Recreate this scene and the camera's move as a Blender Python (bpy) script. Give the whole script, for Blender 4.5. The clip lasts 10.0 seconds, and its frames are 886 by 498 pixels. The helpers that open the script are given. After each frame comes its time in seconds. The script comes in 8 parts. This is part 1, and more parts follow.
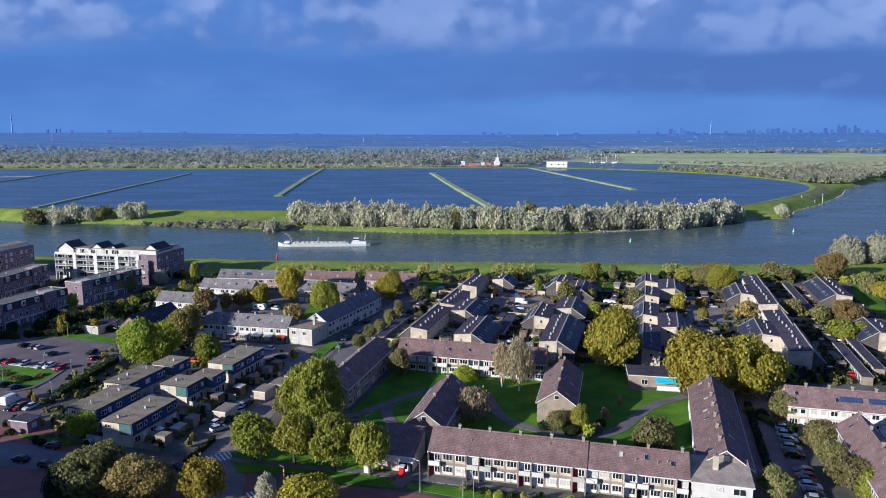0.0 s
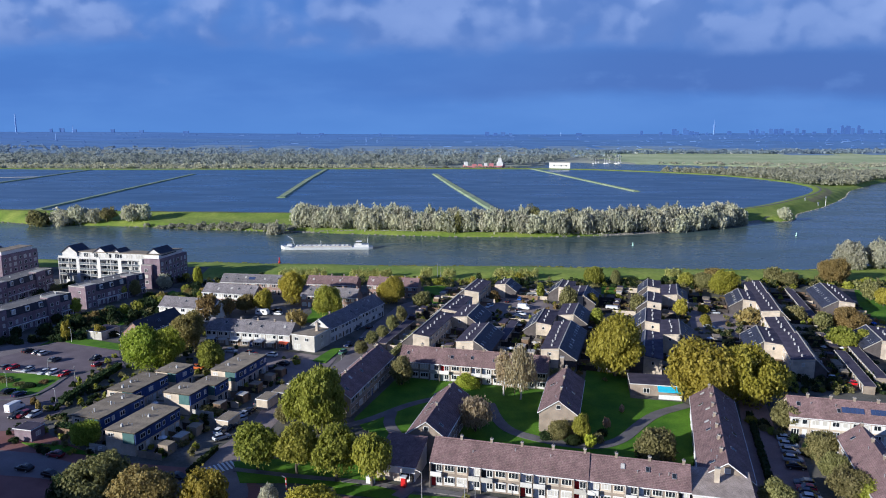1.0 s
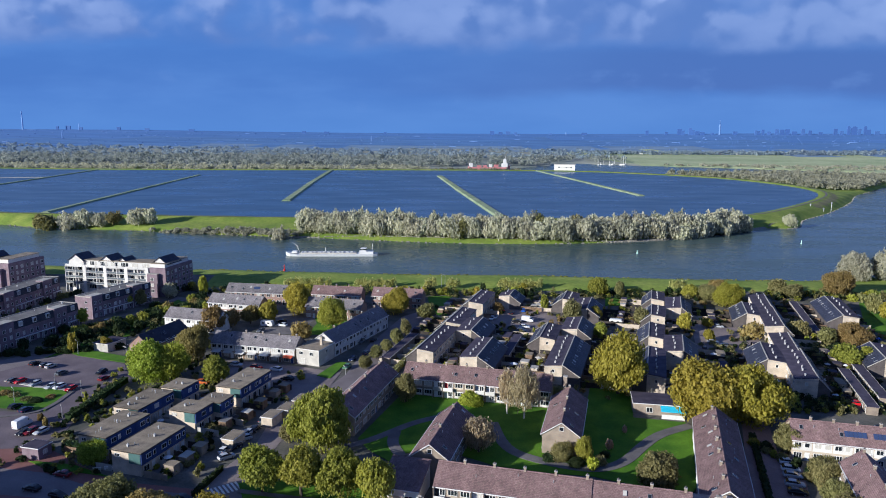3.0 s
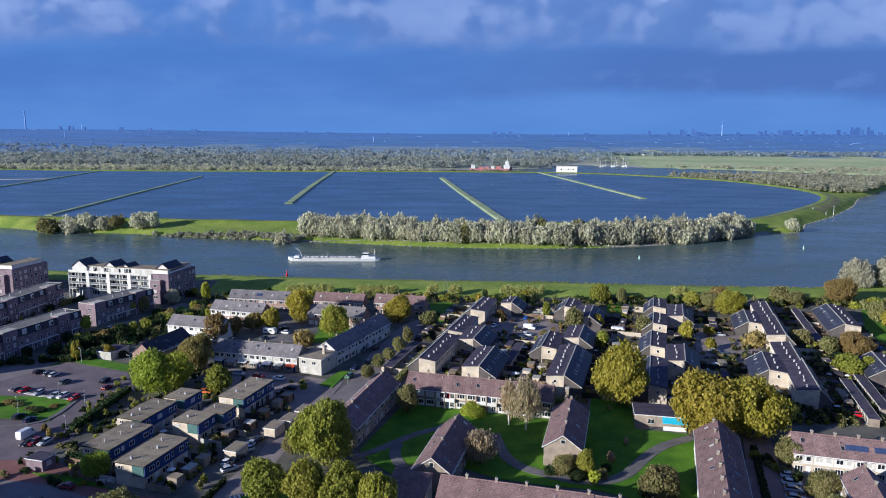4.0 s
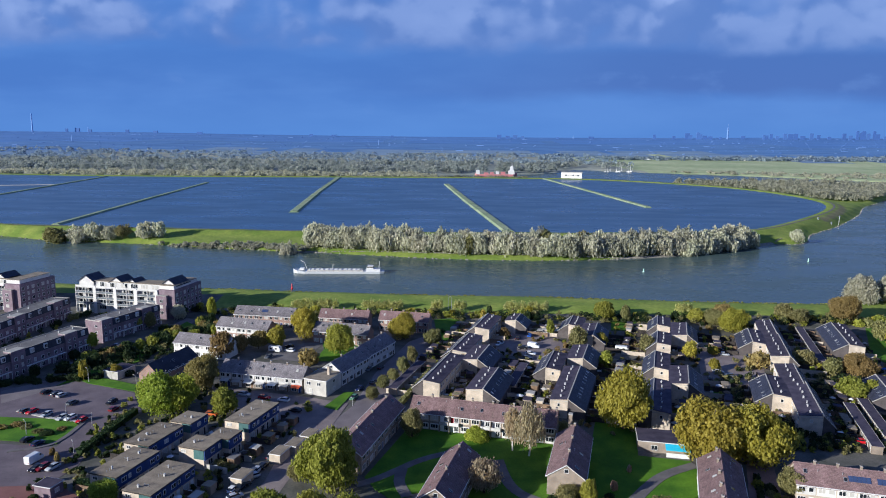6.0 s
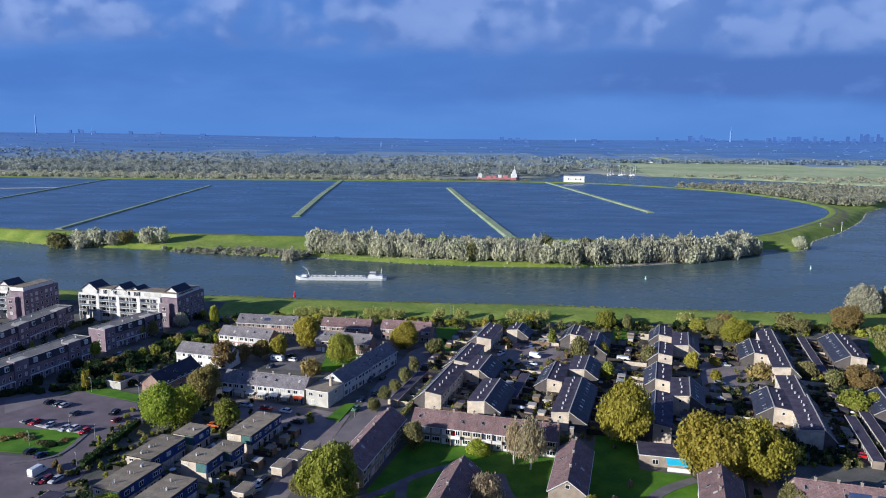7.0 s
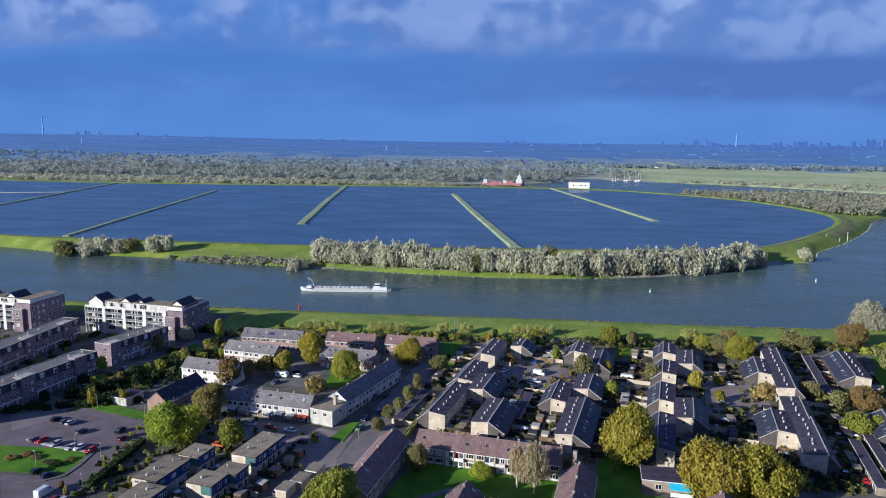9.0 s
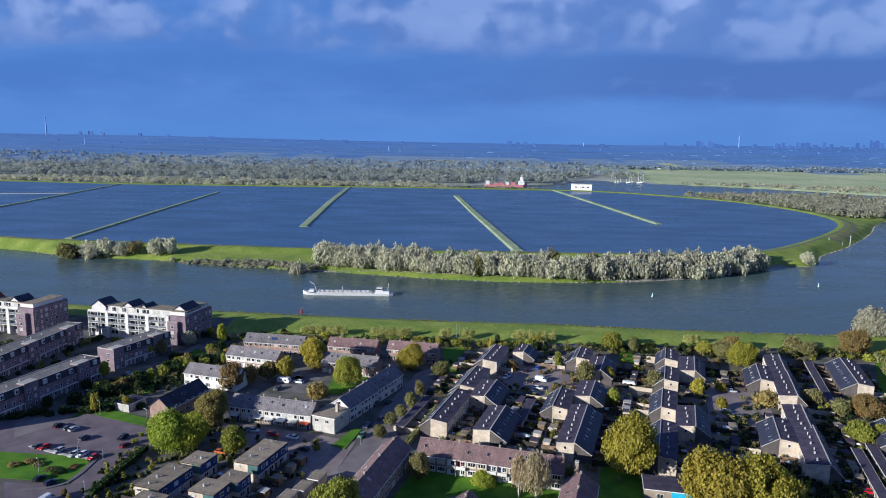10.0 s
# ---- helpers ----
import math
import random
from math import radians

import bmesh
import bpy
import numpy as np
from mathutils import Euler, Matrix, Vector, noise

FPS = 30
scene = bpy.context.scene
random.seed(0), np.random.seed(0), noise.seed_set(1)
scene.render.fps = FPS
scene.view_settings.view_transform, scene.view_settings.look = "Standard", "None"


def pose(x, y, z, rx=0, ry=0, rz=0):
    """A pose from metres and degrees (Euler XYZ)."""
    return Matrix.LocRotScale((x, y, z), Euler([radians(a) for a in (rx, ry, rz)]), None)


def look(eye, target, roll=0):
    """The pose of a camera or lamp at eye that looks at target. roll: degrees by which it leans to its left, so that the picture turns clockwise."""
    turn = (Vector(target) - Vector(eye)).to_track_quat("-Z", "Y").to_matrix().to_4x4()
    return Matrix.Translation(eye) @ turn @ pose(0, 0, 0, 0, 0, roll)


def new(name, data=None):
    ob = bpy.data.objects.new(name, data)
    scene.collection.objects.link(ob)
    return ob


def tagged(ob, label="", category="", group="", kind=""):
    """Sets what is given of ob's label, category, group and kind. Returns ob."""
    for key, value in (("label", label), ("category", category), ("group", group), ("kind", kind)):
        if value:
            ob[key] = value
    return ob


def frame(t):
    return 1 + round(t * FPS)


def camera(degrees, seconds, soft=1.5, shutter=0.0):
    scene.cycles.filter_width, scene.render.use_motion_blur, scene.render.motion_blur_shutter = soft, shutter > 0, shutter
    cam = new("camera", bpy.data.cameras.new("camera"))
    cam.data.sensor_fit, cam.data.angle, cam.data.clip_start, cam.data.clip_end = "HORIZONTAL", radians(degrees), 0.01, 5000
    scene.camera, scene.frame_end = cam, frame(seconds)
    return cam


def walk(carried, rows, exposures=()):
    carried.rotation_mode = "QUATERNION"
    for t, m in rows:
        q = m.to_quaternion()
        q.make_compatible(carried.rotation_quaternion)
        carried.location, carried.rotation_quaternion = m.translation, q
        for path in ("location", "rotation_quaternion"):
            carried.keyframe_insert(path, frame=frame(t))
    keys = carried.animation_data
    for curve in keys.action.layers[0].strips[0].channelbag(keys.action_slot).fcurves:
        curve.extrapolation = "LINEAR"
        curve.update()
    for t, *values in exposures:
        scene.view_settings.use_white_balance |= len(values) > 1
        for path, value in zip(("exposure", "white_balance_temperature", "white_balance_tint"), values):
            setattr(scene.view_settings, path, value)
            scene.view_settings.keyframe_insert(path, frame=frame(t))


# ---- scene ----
cam = camera(64.4, 10.0, soft=1.0)
METRES, EYE, TILT, LEAN, TURN = 32.3, 73.0, -9.5, 0.0, 0.0
ROWS = [
    (0.0, 0.0, 0.0, 0.0, 0.0, 0.0, -0.0),
    (0.5, 0.0009, -0.0061, 0.0374, 0.1, -0.01, -0.05),
    (1.0, 0.0021, -0.0121, 0.0807, 0.21, -0.05, -0.12),
    (1.5, 0.0024, -0.0175, 0.1238, 0.3, -0.09, -0.2),
    (2.0, 0.0032, -0.0237, 0.1678, 0.4, -0.12, -0.27),
    (2.5, 0.0028, -0.0304, 0.2166, 0.49, -0.17, -0.35),
    (4.0, 0.0, -0.0561, 0.3713, 0.74, -0.22, -0.5),
    (4.5, -0.0014, -0.0661, 0.4266, 0.83, -0.21, -0.53),
    (5.0, -0.0031, -0.0766, 0.4829, 0.92, -0.18, -0.57),
    (5.5, -0.0038, -0.0868, 0.5383, 1.01, -0.13, -0.61),
    (7.0, 0.0002, -0.1158, 0.7071, 1.3, 0.04, -0.82),
    (7.5, 0.0001, -0.1239, 0.7603, 1.39, 0.1, -0.9),
    (8.0, 0.0003, -0.1321, 0.8124, 1.49, 0.15, -0.98),
    (8.5, -0.0008, -0.1375, 0.8613, 1.58, 0.18, -1.06),
    (9.0, -0.0015, -0.1432, 0.9067, 1.68, 0.2, -1.13),
    (9.5, -0.002, -0.1476, 0.9481, 1.77, 0.22, -1.19),
    (10.0, -0.0032, -0.151, 0.9879, 1.86, 0.21, -1.25),
]
walk(cam, [(t, pose(0, 0, EYE, TILT, LEAN, TURN) @ pose(METRES * x, METRES * y, METRES * z, 90 + pitch, roll, yaw)) for t, x, y, z, yaw, pitch, roll in ROWS],
     [(0.0, 0.0, 5740, 7)])

# ---- light ----
SUN_ELEV, SUN_AZ = 16.0, 238.0          # degrees; the azimuth runs clockwise from the y axis
world = bpy.data.worlds.new("world")
scene.world = world
world.use_nodes = True
wn, wl = world.node_tree.nodes, world.node_tree.links
wn.clear()


def wnode(kind, **inputs):
    n = wn.new(kind)
    for k, v in inputs.items():
        n.inputs[k.replace("_", " ")].default_value = v
    return n


def wmath(op, a, b=None, clamp=False):
    n = wn.new("ShaderNodeMath")
    n.operation, n.use_clamp = op, clamp
    for i, v in enumerate((a, b)):
        if v is None:
            continue
        if isinstance(v, (int, float)):
            n.inputs[i].default_value = v
        else:
            wl.new(v, n.inputs[i])
    return n.outputs[0]


def wmap(value, a, b, c, d):
    n = wn.new("ShaderNodeMapRange")
    n.interpolation_type = "SMOOTHSTEP"
    for i, v in zip(range(1, 5), (a, b, c, d)):
        n.inputs[i].default_value = v
    wl.new(value, n.inputs[0])
    return n.outputs[0]


def wmix(fac, a, b):
    n = wn.new("ShaderNodeMix")
    n.data_type = "RGBA"
    for sock, v in ((n.inputs[0], fac), (n.inputs[6], a), (n.inputs[7], b)):
        if isinstance(v, (int, float)):
            sock.default_value = v
        elif isinstance(v, tuple):
            sock.default_value = (*v, 1)
        else:
            wl.new(v, sock)
    return n.outputs[2]


sky = wn.new("ShaderNodeTexSky")
sky.sky_type, sky.sun_disc = "NISHITA", False
sky.sun_elevation, sky.sun_rotation = radians(SUN_ELEV), radians(SUN_AZ)
sky.air_density, sky.dust_density, sky.ozone_density = 1.6, 0.6, 3.0
sky_dim = wn.new("ShaderNodeVectorMath")
sky_dim.operation = "SCALE"
sky_dim.inputs["Scale"].default_value = 0.06
wl.new(sky.outputs[0], sky_dim.inputs[0])
coord = wn.new("ShaderNodeTexCoord")
sep = wn.new("ShaderNodeSeparateXYZ")
wl.new(coord.outputs["Generated"], sep.inputs[0])
height = sep.outputs[2]
ahead = wmath("MAXIMUM", sep.outputs[1], 0.25)
across, up = wmath("DIVIDE", sep.outputs[0], ahead), wmath("DIVIDE", height, ahead)


def sky_plane(sx, sy, dx=0.0, dy=0.0):
    """The sky as a plane ahead, scaled by sx and sy and shifted."""
    c = wn.new("ShaderNodeCombineXYZ")
    wl.new(wmath("ADD", wmath("MULTIPLY", across, sx), dx), c.inputs[0])
    wl.new(wmath("ADD", wmath("MULTIPLY", up, sy), dy), c.inputs[1])
    return c.outputs[0]


def cloud_noise(scale, detail, rough, sx=1.0, sy=1.0, dx=0.0, dy=0.0):
    n = wnode("ShaderNodeTexNoise", Scale=scale, Detail=detail, Roughness=rough)
    wl.new(sky_plane(sx, sy, dx, dy), n.inputs["Vector"])
    return n.outputs["Fac"]


def billows(dx, dy):
    """Heaped cumulus: rounded cells at two sizes, roughened by noise."""
    warp = wnode("ShaderNodeTexNoise", Scale=9.0, Detail=5.0, Roughness=0.55)
    base = sky_plane(1.0, 1.25, dx, dy)
    wl.new(base, warp.inputs["Vector"])
    push = wn.new("ShaderNodeVectorMath")
    push.operation = "MULTIPLY_ADD"
    wl.new(warp.outputs["Color"], push.inputs[0])
    push.inputs[1].default_value = (0.085, 0.085, 0.0)
    wl.new(base, push.inputs[2])
    total = None
    for scale, weight in ((7.0, 0.6), (16.0, 0.3), (37.0, 0.13)):
        cell = wnode("ShaderNodeTexVoronoi", Scale=scale)
        cell.feature = "SMOOTH_F1"
        cell.inputs["Smoothness"].default_value = 0.7
        wl.new(push.outputs[0], cell.inputs["Vector"])
        lump = wmath("MULTIPLY", wmath("SUBTRACT", 0.75, cell.outputs["Distance"]), weight)
        total = lump if total is None else wmath("ADD", total, lump)
    return total


heap = billows(3.05, 0.0)
# the side towards the sun, upper left, is brighter
relief = wmath("SUBTRACT", heap, billows(3.038, 0.022))
broad = cloud_noise(4.2, 3.0, 0.5, 1.0, 1.2, 5.03, 1.1)
cover_at = wmath("ADD", wmath("MULTIPLY", heap, 1.25), wmath("MULTIPLY", wmath("SUBTRACT", broad, 0.5), 0.9))
cover_at = wmath("ADD", cover_at, wmap(across, -0.30, 0.15, 0.10, 0.20))
base_line = wmath("ADD", up, wmath("MULTIPLY", wmath("SUBTRACT", cloud_noise(6.0, 5.0, 0.55, 1.0, 2.0, 1.7), 0.5), 0.060))
deck = wmath("MULTIPLY", wmap(base_line, 0.104, 0.128, 0.0, 1.0), wmap(cover_at, 0.16, 0.46, 0.22, 1.0))
lit = wmath("ADD", wmap(relief, -0.07, 0.10, 0.0, 0.62), wmap(heap, 0.20, 0.62, 0.0, 0.42), True)
lit = wmath("MULTIPLY", lit, wmap(base_line, 0.108, 0.165, 0.25, 1.0))
streaks = cloud_noise(5.0, 4.0, 0.5, 0.8, 3.2, 7.0)
veil = wmix(wmap(streaks, 0.35, 0.7, 0.0, 1.0), (0.085, 0.210, 0.57), (0.118, 0.262, 0.64))
veil = wmix(wmap(up, 0.0, 0.06, 0.6, 0.0), veil, (0.128, 0.285, 0.66))
# the dark underside of the bank, its lower edge against the paler strip over the horizon
under = wmath("ADD", up, wmath("MULTIPLY", wmath("SUBTRACT", cloud_noise(5.5, 4.0, 0.55, 0.8, 2.4, 2.2), 0.5), 0.05))
belly = wmath("MULTIPLY", wmap(under, 0.036, 0.062, 0.0, 1.0), wmap(up, 0.10, 0.135, 1.0, 0.0))
veil = wmix(wmath("MULTIPLY", belly, wmap(across, -0.25, 0.35, 0.12, 0.95)), veil, (0.082, 0.172, 0.475))
wisps = wmath("MULTIPLY", wmap(cloud_noise(11.0, 5.0, 0.5, 1.0, 1.9, 0.6), 0.60, 0.76, 0.0, 0.30), wmap(up, 0.0, 0.03, 0.2, 1.0))
veil = wmix(wisps, veil, (0.17, 0.30, 0.66))
cloudy = wmix(deck, veil, wmix(lit, (0.124, 0.224, 0.540), (0.315, 0.415, 0.735)))
cloudy = wmix(wmap(height, 0.22, 0.6, 0.0, 1.0), cloudy, (0.073, 0.128, 0.365))
cover = wmix(wmap(height, 0.25, 0.7, 0.95, 0.75), sky_dim.outputs[0], cloudy)
back = wnode("ShaderNodeBackground", Strength=1.0)
wl.new(cover, back.inputs["Color"])
wout = wn.new("ShaderNodeOutputWorld")
wl.new(back.outputs[0], wout.inputs["Surface"])

sun = new("sun", bpy.data.lights.new("sun", "SUN"))
sun.data.energy, sun.data.angle, sun.data.color = 7.6, radians(0.55), (1.0, 0.905, 0.775)
a, e = radians(SUN_AZ), radians(SUN_ELEV)
sun.matrix_world = look((0, 0, 300), (-math.sin(a) * math.cos(e) * 100, -math.cos(a) * math.cos(e) * 100, 300 - math.sin(e) * 100))

# ---- materials ----
def node_mat(name):
    m = bpy.data.materials.new(name)
    m.use_nodes = True
    nt = m.node_tree
    return m, nt.nodes, nt.links, nt.nodes["Principled BSDF"]


def surface(name, c1, c2, rough=0.8, scale=0.6, fine=8.0, bump=0.3, metal=0.0, spread=0.12, stain=None, fine_amount=0.25, spec=0.3):
    """Two colours blended by coarse and fine noise, with relief and a little spread of tone from object to object."""
    m, n, l, p = node_mat(name)
    tc = n.new("ShaderNodeTexCoord")
    a = n.new("ShaderNodeTexNoise")
    a.inputs["Scale"].default_value, a.inputs["Detail"].default_value = scale, 5
    b = n.new("ShaderNodeTexNoise")
    b.inputs["Scale"].default_value, b.inputs["Detail"].default_value = fine, 4
    l.new(tc.outputs["Object"], a.inputs["Vector"])
    l.new(tc.outputs["Object"], b.inputs["Vector"])
    ramp = n.new("ShaderNodeValToRGB")
    ramp.color_ramp.elements[0].position, ramp.color_ramp.elements[1].position = 0.35, 0.68
    ramp.color_ramp.elements[0].color, ramp.color_ramp.elements[1].color = (*c1, 1), (*c2, 1)
    if stain:
        e = ramp.color_ramp.elements.new(0.78)
        e.color = (*stain, 1)
    l.new(a.outputs["Fac"], ramp.inputs["Fac"])
    grain = n.new("ShaderNodeMix")
    grain.data_type, grain.blend_type = "RGBA", "OVERLAY"
    grain.inputs[0].default_value = fine_amount
    l.new(ramp.outputs["Color"], grain.inputs[6])
    l.new(b.outputs["Fac"], grain.inputs[7])
    info = n.new("ShaderNodeObjectInfo")
    tone = n.new("ShaderNodeMapRange")
    tone.inputs[3].default_value, tone.inputs[4].default_value = 1 - spread, 1 + spread
    l.new(info.outputs["Random"], tone.inputs[0])
    hsv = n.new("ShaderNodeHueSaturation")
    l.new(tone.outputs[0], hsv.inputs["Value"])
    l.new(grain.outputs[2], hsv.inputs["Color"])
    l.new(hsv.outputs[0], p.inputs["Base Color"])
    bp = n.new("ShaderNodeBump")
    bp.inputs["Strength"].default_value, bp.inputs["Distance"].default_value = bump, 0.05
    l.new(b.outputs["Fac"], bp.inputs["Height"])
    l.new(bp.outputs[0], p.inputs["Normal"])
    p.inputs["Roughness"].default_value, p.inputs["Metallic"].default_value = rough, metal
    p.inputs["Specular IOR Level"].default_value = spec
    return m


def banded(name, c1, c2, joint, w, h, axis="XZ", rough=0.85, bump=0.12, mortar=0.02, offset=0.5, spread=0.1, moss=None):
    """Courses of bricks or roof tiles of w by h metres."""
    m, n, l, p = node_mat(name)
    tc = n.new("ShaderNodeTexCoord")
    sp, cb = n.new("ShaderNodeSeparateXYZ"), n.new("ShaderNodeCombineXYZ")
    l.new(tc.outputs["Object"], sp.inputs[0])
    along = n.new("ShaderNodeMath")
    along.operation = "ADD"
    l.new(sp.outputs[0], along.inputs[0])
    if axis == "XZ":
        l.new(sp.outputs[1], along.inputs[1])
    l.new(along.outputs[0], cb.inputs[0])
    l.new(sp.outputs["XYZ".index(axis[1])], cb.inputs[1])
    br = n.new("ShaderNodeTexBrick")
    br.offset = offset
    br.inputs["Scale"].default_value = 1.0
    br.inputs["Brick Width"].default_value, br.inputs["Row Height"].default_value = w, h
    br.inputs["Mortar Size"].default_value, br.inputs["Mortar Smooth"].default_value = mortar, 0.4
    br.inputs["Color1"].default_value, br.inputs["Color2"].default_value, br.inputs["Mortar"].default_value = (*c1, 1), (*c2, 1), (*joint, 1)
    l.new(cb.outputs[0], br.inputs["Vector"])
    ns = n.new("ShaderNodeTexNoise")
    ns.inputs["Scale"].default_value, ns.inputs["Detail"].default_value = 0.45, 6
    l.new(tc.outputs["Object"], ns.inputs["Vector"])
    stain = n.new("ShaderNodeMapRange")
    stain.inputs[1].default_value, stain.inputs[2].default_value, stain.inputs[3].default_value, stain.inputs[4].default_value = 0.35, 0.7, 0.75, 1.12
    l.new(ns.outputs["Fac"], stain.inputs[0])
    info = n.new("ShaderNodeObjectInfo")
    tone = n.new("ShaderNodeMapRange")
    tone.inputs[3].default_value, tone.inputs[4].default_value = 1 - spread, 1 + spread
    l.new(info.outputs["Random"], tone.inputs[0])
    mul = n.new("ShaderNodeMath")
    mul.operation = "MULTIPLY"
    l.new(stain.outputs[0], mul.inputs[0])
    l.new(tone.outputs[0], mul.inputs[1])
    hsv = n.new("ShaderNodeHueSaturation")
    l.new(mul.outputs[0], hsv.inputs["Value"])
    l.new(br.outputs["Color"], hsv.inputs["Color"])
    colour = hsv.outputs[0]
    if moss:
        mm = n.new("ShaderNodeMix")
        mm.data_type = "RGBA"
        mr = n.new("ShaderNodeMapRange")
        mr.inputs[1].default_value, mr.inputs[2].default_value, mr.inputs[4].default_value = 0.56, 0.75, 0.6
        n2 = n.new("ShaderNodeTexNoise")
        n2.inputs["Scale"].default_value, n2.inputs["Detail"].default_value = 1.3, 7
        l.new(tc.outputs["Object"], n2.inputs["Vector"])
        l.new(n2.outputs["Fac"], mr.inputs[0])
        l.new(mr.outputs[0], mm.inputs[0])
        l.new(colour, mm.inputs[6])
        mm.inputs[7].default_value = (*moss, 1)
        colour = mm.outputs[2]
    l.new(colour, p.inputs["Base Color"])
    bp = n.new("ShaderNodeBump")
    bp.invert = True
    bp.inputs["Strength"].default_value, bp.inputs["Distance"].default_value = bump, 0.03
    l.new(br.outputs["Fac"], bp.inputs["Height"])
    l.new(bp.outputs[0], p.inputs["Normal"])
    p.inputs["Roughness"].default_value, p.inputs["Specular IOR Level"].default_value = rough, 0.25
    return m


def leaf_mat(name, c1, c2, c3, see_thru=0.5, hue=0.016):
    """Leaves whose tone changes from clump to clump and from tree to tree."""
    m, n, l, p = node_mat(name)
    geo, info = n.new("ShaderNodeNewGeometry"), n.new("ShaderNodeObjectInfo")
    ramp = n.new("ShaderNodeValToRGB")
    ramp.color_ramp.elements[0].color, ramp.color_ramp.elements[1].color = (*c1, 1), (*c3, 1)
    e = ramp.color_ramp.elements.new(0.5)
    e.color = (*c2, 1)
    l.new(geo.outputs["Random Per Island"], ramp.inputs["Fac"])
    hsv = n.new("ShaderNodeHueSaturation")
    th, tv = n.new("ShaderNodeMapRange"), n.new("ShaderNodeMapRange")
    th.inputs[3].default_value, th.inputs[4].default_value = 0.5 - hue, 0.5 + hue
    tv.inputs[3].default_value, tv.inputs[4].default_value = 0.78, 1.22
    l.new(info.outputs["Random"], th.inputs[0])
    scr = n.new("ShaderNodeMath")
    scr.operation = "FRACT"
    mu = n.new("ShaderNodeMath")
    mu.operation = "MULTIPLY"
    mu.inputs[1].default_value = 17.3
    l.new(info.outputs["Random"], mu.inputs[0])
    l.new(mu.outputs[0], scr.inputs[0])
    l.new(scr.outputs[0], tv.inputs[0])
    l.new(th.outputs[0], hsv.inputs["Hue"])
    l.new(tv.outputs[0], hsv.inputs["Value"])
    l.new(ramp.outputs[0], hsv.inputs["Color"])
    l.new(hsv.outputs[0], p.inputs["Base Color"])
    p.inputs["Roughness"].default_value, p.inputs["Specular IOR Level"].default_value = 0.6, 0.2
    tr, mix = n.new("ShaderNodeBsdfTranslucent"), n.new("ShaderNodeMixShader")
    l.new(hsv.outputs[0], tr.inputs["Color"])
    mix.inputs[0].default_value = see_thru
    l.new(p.outputs[0], mix.inputs[1])
    l.new(tr.outputs[0], mix.inputs[2])
    l.new(mix.outputs[0], n["Material Output"].inputs["Surface"])
    return m


def water_mat(name, c1, c2, rough, wave, strength, patches, spec):
    m, n, l, p = node_mat(name)
    tc = n.new("ShaderNodeTexCoord")
    mp = n.new("ShaderNodeMapping")
    mp.inputs["Scale"].default_value = (1.0, 2.2, 1.0)
    l.new(tc.outputs["Object"], mp.inputs[0])
    a, b = n.new("ShaderNodeTexNoise"), n.new("ShaderNodeTexNoise")
    a.inputs["Scale"].default_value, a.inputs["Detail"].default_value = wave, 6
    b.inputs["Scale"].default_value, b.inputs["Detail"].default_value = patches, 5
    l.new(mp.outputs[0], a.inputs["Vector"])
    l.new(mp.outputs[0], b.inputs["Vector"])
    mx = n.new("ShaderNodeMix")
    mx.data_type = "RGBA"
    mx.inputs[6].default_value, mx.inputs[7].default_value = (*c1, 1), (*c2, 1)
    mr = n.new("ShaderNodeMapRange")
    mr.inputs[1].default_value, mr.inputs[2].default_value = 0.35, 0.65
    l.new(b.outputs["Fac"], mr.inputs[0])
    l.new(mr.outputs[0], mx.inputs[0])
    l.new(mx.outputs[2], p.inputs["Base Color"])
    rr = n.new("ShaderNodeMapRange")
    rr.inputs[3].default_value, rr.inputs[4].default_value = rough * 0.75, rough * 1.3
    l.new(mr.outputs[0], rr.inputs[0])
    l.new(rr.outputs[0], p.inputs["Roughness"])
    bp = n.new("ShaderNodeBump")
    bp.inputs["Strength"].default_value, bp.inputs["Distance"].default_value = strength, 0.25
    l.new(a.outputs["Fac"], bp.inputs["Height"])
    l.new(bp.outputs[0], p.inputs["Normal"])
    p.inputs["IOR"].default_value = 1.333
    p.inputs["Specular IOR Level"].default_value = spec
    return m


def plain(name, colour, rough=0.5, metal=0.0, spec=0.5):
    return surface(name, colour, tuple(c * 0.86 for c in colour), rough, 1.5, 14.0, 0.06, metal, 0.05, None, 0.1, spec)


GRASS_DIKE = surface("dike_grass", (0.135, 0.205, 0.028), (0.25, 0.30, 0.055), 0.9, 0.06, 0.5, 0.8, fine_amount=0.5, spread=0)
# the dike grass again, paled by haze put into its colour
GRASS_HAZED = surface("hazed_dike_grass", (0.20, 0.27, 0.15), (0.32, 0.37, 0.23), 0.9, 0.06, 0.5, 0.8, fine_amount=0.5, spread=0)
GRASS_LAWN = surface("lawn_grass", (0.044, 0.130, 0.004), (0.105, 0.225, 0.010), 0.9, 0.12, 2.5, 0.6, fine_amount=0.4, spread=0.04)
TOWN = surface("town_ground", (0.065, 0.068, 0.055), (0.165, 0.152, 0.135), 0.9, 0.11, 1.6, 0.5, fine_amount=0.5, spread=0)
# meadow colour lightened, with some distance haze mixed in
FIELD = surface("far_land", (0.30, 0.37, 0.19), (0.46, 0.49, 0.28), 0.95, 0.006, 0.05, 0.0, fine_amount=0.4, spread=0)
ROUGH_GRASS = surface("rough_dike_grass", (0.17, 0.165, 0.075), (0.24, 0.22, 0.10), 0.9, 0.06, 0.5, 0.8, fine_amount=0.5, spread=0)
